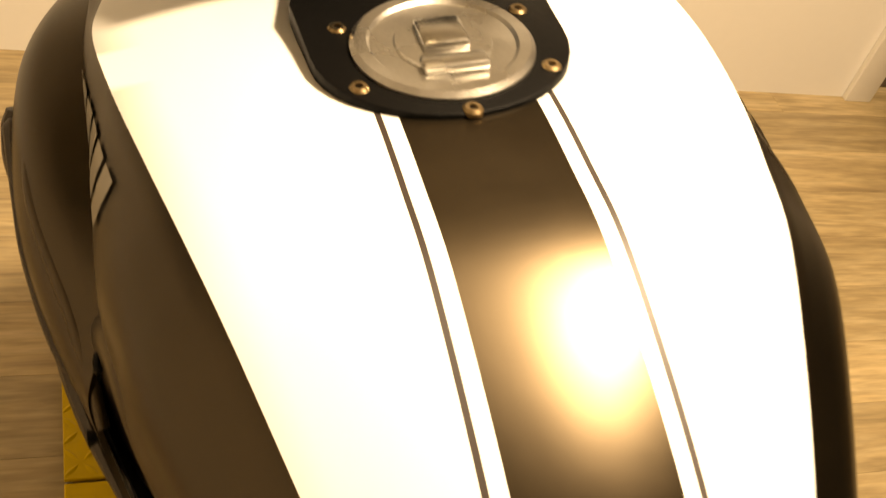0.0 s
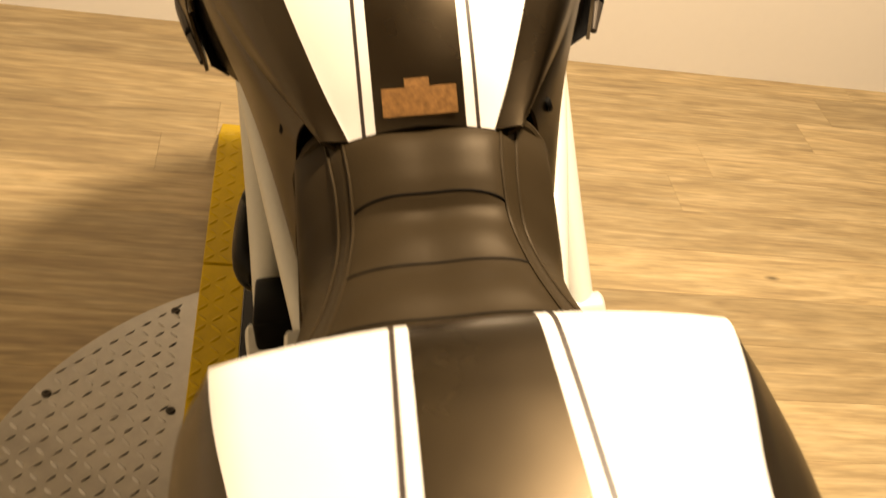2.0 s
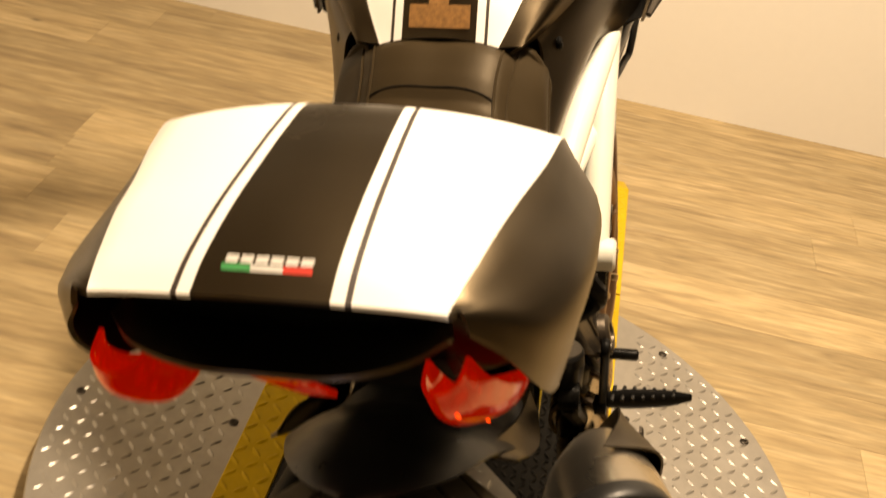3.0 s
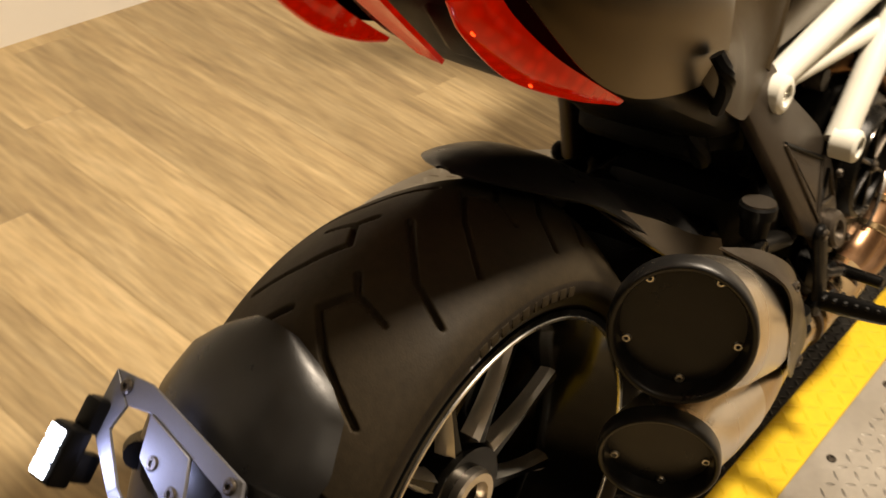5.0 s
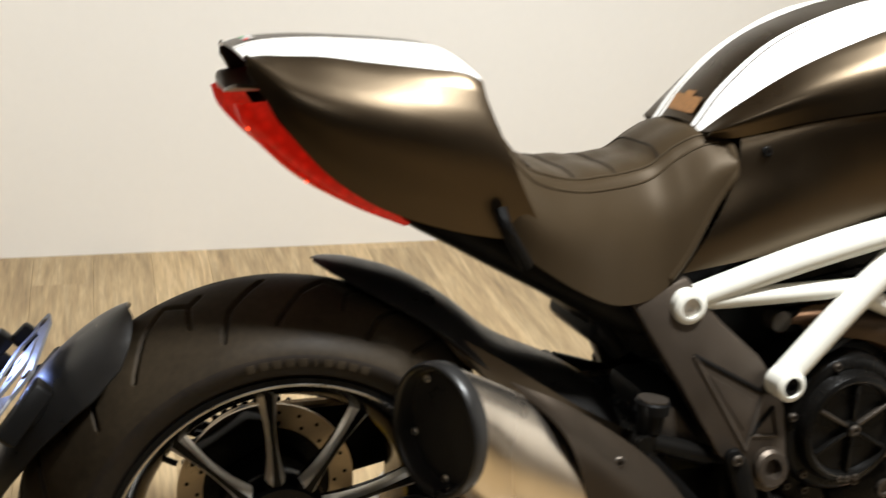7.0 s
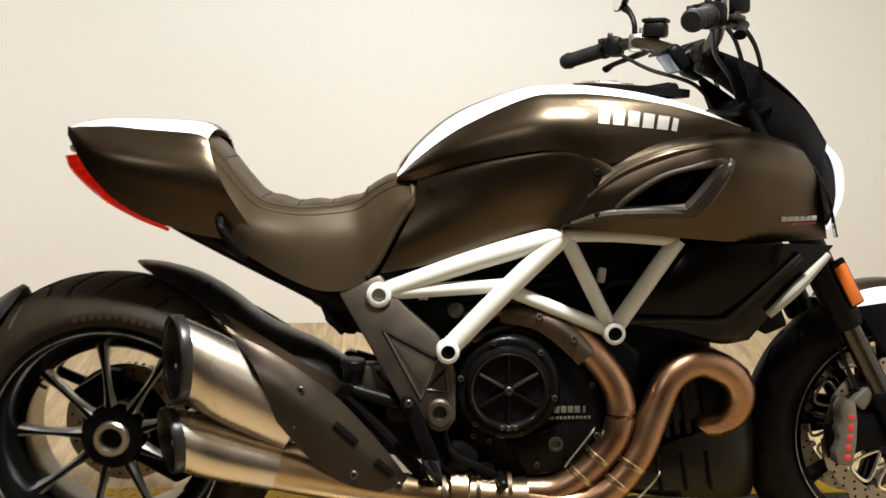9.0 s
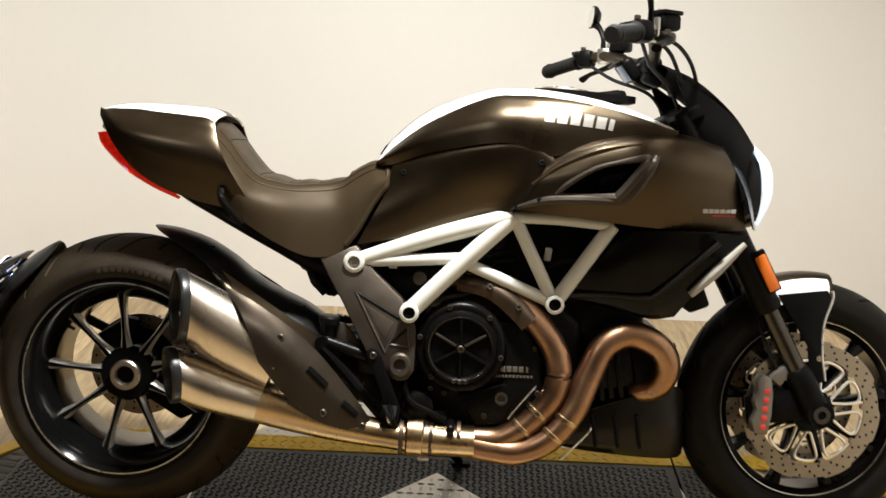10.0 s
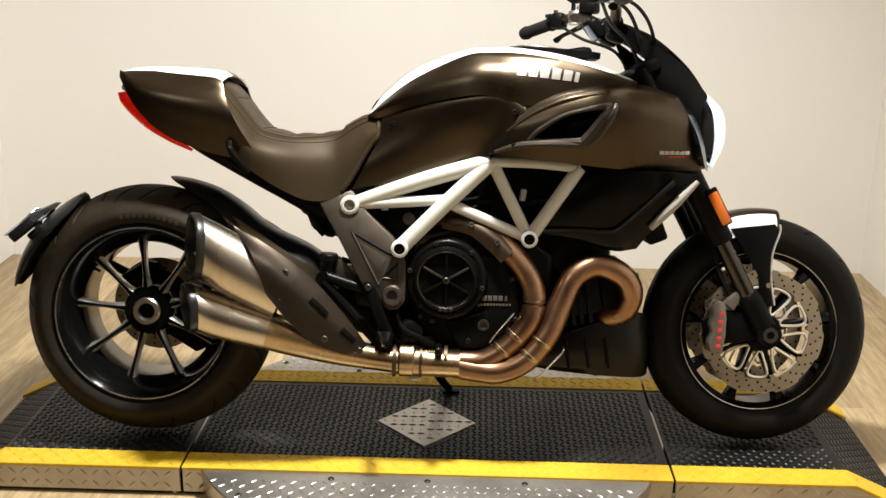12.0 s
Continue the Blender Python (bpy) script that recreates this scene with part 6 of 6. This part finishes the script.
for s in (1, -1):
    g = sh if s > 0 else mirrored(sh)
    shroud = b("radiator_shroud", shell_bm(g, 0.004, keep=lambda p: not inside(HOLE, p[0], p[2])), M_MATTE, None, "matte grey radiator shroud with an air scoop", angle=60)
    loop = [(x, shroud_y(x, z) * s - 0.001 * s, z) for x, z in HOLE + HOLE[:1]]
    b("scoop_frame", tube_bm(loop, (0.005, 0.006, 0.005, 0.005, 0.010, 0.012, 0.012, 0.010, 0.005), 80, 10), M_CAST, shroud, "satin grey scoop rim")
    b("scoop_rim", tube_bm([(x, (shroud_y(x, z) - 0.004) * s, z) for x, z in ((0.872, 0.752), (0.93, 0.768), (1.0, 0.773), (1.08, 0.774), (1.108, 0.792), (1.14, 0.845), (1.15, 0.868))], (0.004, 0.009, 0.010, 0.010, 0.010, 0.010, 0.006), 50, 10), M_CAST, shroud, "satin grey scoop rim")
    b("scoop_ridge", tube_bm([(x, (shroud_y(x, z) + 0.002) * s, z) for x, z in ((0.90, 0.80), (0.96, 0.842), (1.04, 0.876), (1.12, 0.892))], (0.004, 0.008, 0.008, 0.004), 40, 12), M_MATTE, shroud, "rounded upper scoop edge")
    b("scoop_duct", slab_bm([(0.93, 0.76), (1.02, 0.86), (1.15, 0.88), (1.10, 0.76)], s * -0.165, s * -0.212, 0.004), M_BLACK, shroud)
    b("scoop_vane", slab_bm([(1.03, 0.783), (1.075, 0.786), (1.112, 0.838), (1.045, 0.826)], s * -0.224, s * -0.234, 0.004), M_GLOSS, shroud, "gloss black vane in the scoop")
    for k in range(6):
        b("lettering_bar", block_bm((0.0115, 0.0015, 0.009), Matrix.Translation((1.268 + k * 0.0128, s * (shroud_y(1.268 + k * 0.0128, 0.757) - 0.0012), 0.757)) @ Matrix.Rotation(radians(s * 11), 4, "Z"), 0.0006), M_PALE, shroud, "pale block of the model mark")
    for k in range(5):
        b("lettering_bar", block_bm((0.009, 0.0015, 0.0035), Matrix.Translation((1.290 + k * 0.0108, s * (shroud_y(1.29 + k * 0.0108, 0.747) - 0.0012), 0.7475)) @ Matrix.Rotation(radians(s * 11), 4, "Z"), 0.0005), M_REDINK, shroud, "red lettering bar")
    b("shroud_front", shell_bm(np.array(sheet([pair([(1.305, -0.176, 0.893), (1.33, -0.206, 0.84), (1.35, -0.221, 0.79), (1.37, -0.214, 0.722)], s), pair([(1.325, -0.13, 0.89), (1.355, -0.15, 0.84), (1.375, -0.155, 0.79), (1.39, -0.155, 0.715)], s)], 8, 20)), 0.003), M_GLOSS, shroud, "gloss edge of the shroud")
    # lower radiator side
    RAD = [[(1.100, -0.192, 0.700), (1.15, -0.222, 0.710), (1.25, -0.229, 0.712), (1.368, -0.206, 0.706)],
           [(1.045, -0.180, 0.63), (1.12, -0.208, 0.64), (1.22, -0.216, 0.645), (1.318, -0.204, 0.64)],
           [(0.995, -0.150, 0.565), (1.08, -0.178, 0.555), (1.17, -0.185, 0.540), (1.262, -0.186, 0.575)],
           [(0.990, -0.140, 0.545), (1.08, -0.160, 0.535), (1.17, -0.165, 0.515), (1.225, -0.168, 0.522)]]
    rg = sheet(RAD, 30, 40)
    rad = b("radiator_side", shell_bm(rg if s > 0 else mirrored(rg), 0.004), M_GLOSS, None, "gloss black radiator side panel", angle=60)
    b("panel_edge", tube_bm(pair([(0.99, -0.164, 0.56), (1.08, -0.187, 0.566), (1.15, -0.200, 0.565), (1.185, -0.209, 0.58), (1.30, -0.226, 0.69)], s), 0.006, 40, 10), M_MATTE_DARK, rad, "matte edge of the panel")
    b("front_marker", tube_bm(pair([(1.358, -0.212, 0.690), (1.30, -0.212, 0.628), (1.252, -0.197, 0.575)], s), (0.006, 0.011, 0.008), 20, 10), M_CLEAR, rad, "long milky marker light")
b("radiator", merge(block_bm((0.05, 0.33, 0.22), pose(1.24, 0, 0.64, 0, -22, 0), 0.008), block_bm((0.12, 0.30, 0.20), pose(1.14, 0, 0.72, 0, 0, 0), 0.03)), M_BLACK, None, "black radiator")

# -- belly pan --
BELLY = [(0.985, 0.205, 0.235, 0.10), (1.05, 0.195, 0.29, 0.115), (1.15, 0.185, 0.33, 0.118), (1.23, 0.178, 0.352, 0.105), (1.268, 0.176, 0.345, 0.08), (1.285, 0.18, 0.30, 0.05)]
bg = []
for x, z0, z1, w in crom(BELLY, 30):
    zt = (z1 - z0)
    bg.append([(x, y * w, z0 + h * zt) for y, h in ((1, 1), (1.04, 0.6), (1.0, 0.25), (0.85, 0.04), (0.4, 0), (0, 0), (-0.4, 0), (-0.85, 0.04), (-1.0, 0.25), (-1.04, 0.6), (-1, 1))])
belly = b("belly_pan", shell_bm(np.array(bg), 0.003), M_MATTE_DARK, None, "matte black belly pan with slots", angle=50)
for x in (1.075, 1.125, 1.175):
    b("slot", tube_bm([(x, -0.1225, 0.215), (x - 0.012, -0.1235, 0.29)], 0.0045, 6, 8), M_BLACK, belly)
b("battery_box", block_bm((0.27, 0.23, 0.20), pose(0.975, 0, 0.645, 0, 0, 0), 0.015), M_BLACK, engine, "black box behind the frame")
b("front_head", block_bm((0.20, 0.24, 0.13), pose(1.07, 0, 0.525, 0, -5, 0), 0.02), M_ENGINE, engine, "black front cylinder head")
b("oil_cooler", block_bm((0.08, 0.24, 0.14), pose(1.19, 0, 0.40, 0, -10, 0), 0.01), M_BLACK, engine)

# -- headlight and nose --
HEAD = [[(1.398, -0.060, 0.895), (1.41, -0.03, 0.905), (1.413, 0, 0.908), (1.41, 0.03, 0.905), (1.398, 0.060, 0.895)],
        [(1.415, -0.088, 0.850), (1.448, -0.045, 0.856), (1.460, 0, 0.858), (1.448, 0.045, 0.856), (1.415, 0.088, 0.850)],
        [(1.420, -0.085, 0.79), (1.455, -0.045, 0.785), (1.466, 0, 0.783), (1.455, 0.045, 0.785), (1.420, 0.085, 0.79)],
        [(1.408, -0.055, 0.725), (1.432, -0.03, 0.718), (1.440, 0, 0.716), (1.432, 0.03, 0.718), (1.408, 0.055, 0.725)]]
head = b("headlight", shell_bm(sheet(HEAD, 20, 24), 0.004), M_LAMP, None, "lit white headlight", angle=60)
b("headlight_shell", rings_bm([((1.415, 0, 0.805), (1, 0, 0.05), 0.090, 0.092), ((1.38, 0, 0.805), (1, 0, 0.05), 0.100, 0.098), ((1.33, 0, 0.81), (1, 0, 0), 0.09, 0.085), ((1.29, 0, 0.82), (1, 0, 0), 0.05, 0.05)], 20, 32), M_GLOSS, head, "gloss black headlight shell")
NOSE = [[(1.172, -0.105, 1.066), (1.178, 0, 1.082), (1.172, 0.105, 1.066)], [(1.25, -0.120, 1.030), (1.255, 0, 1.050), (1.25, 0.120, 1.030)], [(1.335, -0.112, 0.963), (1.342, 0, 0.983), (1.335, 0.112, 0.963)], [(1.395, -0.09, 0.893), (1.415, 0, 0.905), (1.395, 0.09, 0.893)]]
b("nose_cowl", shell_bm(sheet(NOSE, 24, 20), 0.003), M_BLACK, None, "black nose cowl over the headlight", angle=60)
for s in (1, -1):
    b("nose_side", shell_bm(np.array(sheet([pair([(1.20, -0.112, 1.05), (1.33, -0.112, 0.962), (1.395, -0.09, 0.89)], s), pair([(1.25, -0.11, 0.93), (1.32, -0.125, 0.90), (1.375, -0.11, 0.84)], s), pair([(1.30, -0.10, 0.85), (1.345, -0.11, 0.80), (1.385, -0.09, 0.74)], s)], 14, 16)), 0.003), M_BLACK, None, "black side of the nose", angle=60)
b("front_brace", merge(block_bm((0.17, 0.22, 0.05), pose(1.21, 0, 0.90, 0, 10, 0), 0.015), block_bm((0.10, 0.20, 0.05), pose(1.27, 0, 0.94, 0, 30, 0), 0.015)), M_BLACK, None, "black inner nose bracket")
b("ignition_trim", slab_bm([(1.195, 0.925), (1.245, 0.955), (1.26, 0.945), (1.25, 0.92)], -0.10, -0.085, 0.004), M_ALU, None, "bright trim on the yoke")

# -- handlebar --
BAR = [(0.994, -0.433, 1.095), (1.05, -0.34, 1.112), (1.104, -0.25, 1.122), (1.140, -0.15, 1.102), (1.155, -0.06, 1.078), (1.157, 0.0, 1.074)]
BAR += [(x, -y, z) for x, y, z in BAR[-2::-1]]
bar = b("handlebar", tube_bm(BAR, 0.0135, 70, 16), M_MATTE, None, "wide dark handlebar")
for s in (1, -1):
    b("bar_clamp", merge(block_bm((0.05, 0.04, 0.05), pose(1.165, 0.045 * s, 1.055, 0, 20, 0), 0.012), lathe_bm([(-0.022, 0.021), (0.022, 0.021)], (1.156, 0.045 * s, 1.078), (0, 1, 0), 20)), M_BLACK, bar, "black bar clamp")
    e = Vector((0.994, -0.433 * s, 1.095))
    d = (Vector((1.05, -0.34 * s, 1.112)) - e).normalized()
    grip = b("grip", lathe_bm([(-0.016, 0.009), (-0.016, 0.015), (-0.012, 0.0175), (-0.002, 0.0175), (0.0, 0.0195), (0.006, 0.0195), (0.010, 0.0168), (0.112, 0.0168), (0.114, 0.021), (0.122, 0.021), (0.124, 0.0135)], e, d, 28), M_SOFT, bar, "black rubber grip with a weighted end")
    for k in range(9):
        b("grip_rib", lathe_bm([(-0.0012, 0.0165), (0, 0.0176), (0.0012, 0.0165)], e + d * (0.02 + 0.0105 * k), d, 24), M_SOFT, grip)
    c = e + d * 0.150
    turn = Matrix.Rotation(radians(31 * s), 4, "Z")
    pod = b("switch_pod", merge(block_bm((0.042, 0.052, 0.046), Matrix.Translation(c) @ turn, 0.013), block_bm((0.018, 0.03, 0.018), Matrix.Translation(c + Vector((-0.022, 0, 0.010))) @ turn, 0.006)), M_BLACK, bar, "black switch pod")
    b("switch", block_bm((0.010, 0.014, 0.010), Matrix.Translation(c + Vector((-0.034, 0.006 * s, 0.012))) @ turn, 0.003), M_SOFT, pod)
    b("switch", block_bm((0.012, 0.010, 0.012), Matrix.Translation(c + Vector((-0.008, -0.008 * s, 0.026))) @ turn, 0.003), M_CAST, pod)
    k0 = Vector((1.104, -0.25 * s, 1.122))
    b("lever_clamp", merge(block_bm((0.032, 0.020, 0.040), Matrix.Translation(k0) @ turn, 0.006), lathe_bm([(-0.012, 0.007), (0.026, 0.007), (0.028, 0.004)], k0 + Vector((0.014, 0, 0.006)), (0, 0, 1), 12)), M_ALU, bar, "bright lever clamp")
    b("lever", tube_bm([k0 + Vector((0.034, 0.006 * s, -0.008)), k0 + Vector((0.030, -0.045 * s, -0.018)), k0 + Vector((0.005, -0.10 * s, -0.030)), k0 + Vector((-0.012, -0.14 * s, -0.038)), k0 + Vector((-0.024, -0.166 * s, -0.048))], (0.010, 0.008, 0.006, 0.006, 0.0085), 30, 10, True, 1.3), M_BLACK, bar, "black hand lever")
    b("lever_pivot", merge(block_bm((0.040, 0.034, 0.024), Matrix.Translation(k0 + Vector((0.034, 0.014 * s, -0.006))) @ turn, 0.007), lathe_bm([(-0.016, 0.007), (0.016, 0.007)], k0 + Vector((0.036, 0.002 * s, -0.006)), (0, 0, 1), 12)), M_CAST, bar, "grey lever pivot")
    pot = b("fluid_pot", merge(block_bm((0.050, 0.044, 0.034), Matrix.Translation((1.142, -0.226 * s, 1.148)) @ turn, 0.008), lathe_bm([(0, 0.011), (0.03, 0.010)], (1.140, -0.226 * s, 1.112), (0, 0, 1), 14)), M_BLACK, bar, "black hand-lever fluid pot")
    b("pot_lid", block_bm((0.054, 0.048, 0.009), Matrix.Translation((1.142, -0.226 * s, 1.168)) @ turn, 0.003), M_BLACK, pot)
    for dx, dy in ((0.018, 0.015), (-0.018, -0.015)):
        b("screw", screw_bm((1.142 + dx, -0.226 * s + dy, 1.1725), (0, 0, 1), 0.004, 0.002), M_ALU, pot)
    b("mirror_arm", tube_bm([(1.102, -0.252 * s, 1.130), (1.102, -0.258 * s, 1.165), (1.096, -0.272 * s, 1.190), (1.088, -0.292 * s, 1.205)], (0.007, 0.006, 0.007, 0.010), 20, 10), M_BLACK, bar, "black mirror arm")
    mc = Vector((1.080, -0.312 * s, 1.226))
    b("mirror", rings_bm([(mc + Vector((0.022, 0, 0)), (-1, 0, 0.1), 0.014, 0.012), (mc + Vector((0.010, 0, 0)), (-1, 0, 0.1), 0.042, 0.026), (mc, (-1, 0, 0.1), 0.045, 0.029)], 10, 28), M_BLACK, bar, "black rear-view mirror")
    b("mirror_glass", rings_bm([(mc + Vector((-0.0004, 0, 0)), (-1, 0, 0.1), 0.042, 0.026), (mc + Vector((-0.0018, 0, 0)), (-1, 0, 0.1), 0.041, 0.025)], 3, 28), M_MIRROR, bar)
    for pts in ([k0 + Vector((0.02, 0.02 * s, -0.01)), Vector((1.175, -0.16 * s, 1.085)), Vector((1.22, -0.11 * s, 1.01)), Vector((1.25, -0.09 * s, 0.93))], [k0 + Vector((0.03, 0.03 * s, 0.0)), Vector((1.19, -0.18 * s, 1.10)), Vector((1.235, -0.13 * s, 1.05)), Vector((1.26, -0.10 * s, 0.95))], [c + Vector((0.01, 0.02 * s, -0.02)), Vector((1.12, -0.20 * s, 1.06)), Vector((1.19, -0.10 * s, 1.02)), Vector((1.23, -0.06 * s, 0.95))]):
        b("bar_cable", tube_bm(pts, 0.0045, 30, 8), M_SOFT, bar)
DM = pose(1.128, 0.06, 1.072, 0, -38, 0)
dash = b("dash", merge(block_bm((0.030, 0.098, 0.060), DM, 0.012, 3), rings_bm([(DM @ Vector((0.01, 0, 0)), (1, 0, -0.6), 0.045, 0.028), (DM @ Vector((0.05, -0.02, -0.01)), (1, 0, -0.6), 0.03, 0.02)], 6, 20)), M_BLACK, None, "small black dash on the bar")
b("dash_glass", block_bm((0.002, 0.080, 0.042), DM @ Matrix.Translation((-0.0155, 0, 0)), 0.0006), M_SCREEN, dash, "glowing blue dash screen")
b("dash_shade", block_bm((0.018, 0.092, 0.006), DM @ Matrix.Translation((-0.018, 0, 0.030)), 0.002), M_BLACK, dash)

# -- side stand --
stand = b("side_stand", merge(tube_bm([(0.70, 0.10, 0.22), (0.74, 0.19, 0.12), (0.775, 0.2638, 0.0585)], (0.014, 0.012, 0.011), 14, 12)), M_BLACK, None, "black side stand")
b("stand_foot", block_bm((0.05, 0.03, 0.006), pose(0.78, 0.268, 0.0535, 11.0, 0, 0), 0.002), M_BLACK, stand)

plate_light = bpy.data.lights.new("plate_lamp_light", "AREA")
plate_light.size, plate_light.energy, plate_light.color = 0.03, 0.30, (0.40, 0.50, 1.0)
glow = new("plate_lamp_light", plate_light)
glow.matrix_world = bike.matrix_world @ look(PM @ Vector((0.098, 0.034, -0.020)), PM @ Vector((0.0, -0.012, -0.006)))

# the steering is turned a little to the left: all that swings with the fork turns about the steering head
HEADSTOCK = Vector((1.275, 0, 0.88))
swing = Matrix.Translation(HEADSTOCK) @ Matrix.Rotation(radians(4.6), 4, RAKE) @ Matrix.Translation(-HEADSTOCK)
STEERED = ("fork_leg", "brake_caliper", "fork_bridge", "front_mudguard", "front_wheel", "headlight", "nose_cowl", "nose_side", "ignition_trim")
for ob in list(bike.children):
    if ob.name.split(".")[0] in STEERED:
        ob.matrix_basis = swing
# parts that sit off the drawn line: the tail a little ahead, the exhaust a little nearer the engine
SET = {"seat": (0, 0, -0.002), "tail_cowl": (0.009, -0.002, -0.006), "tail_light": (0.009, -0.002, -0.006), "centre_reflector": (0.009, -0.002, -0.006), "tail_bracket": (0.009, -0.002, -0.006),
       "rear_header": (0, 0.012, 0), "front_header": (0, 0.018, 0), "collector": (0, 0.018, 0), "upper_silencer": (0, 0.018, 0), "lower_silencer": (0, 0.018, 0)}
for ob in list(bike.children):
    if ob.name.split(".")[0] in SET:
        ob.matrix_basis = Matrix.Translation(SET[ob.name.split(".")[0]])
BAR_MID = Vector((1.157, 0, 1.074))
bar_set = Matrix.Translation(BAR_MID + Vector((0.010, 0.012, -0.004))) @ Matrix.Rotation(radians(3.3), 4, "Z") @ Matrix.Rotation(radians(-0.5), 4, "X") @ Matrix.Translation(-BAR_MID)
bar.matrix_basis = bar_set
dash.matrix_basis = bar_set

# ---- boards of the floor ----
planks()
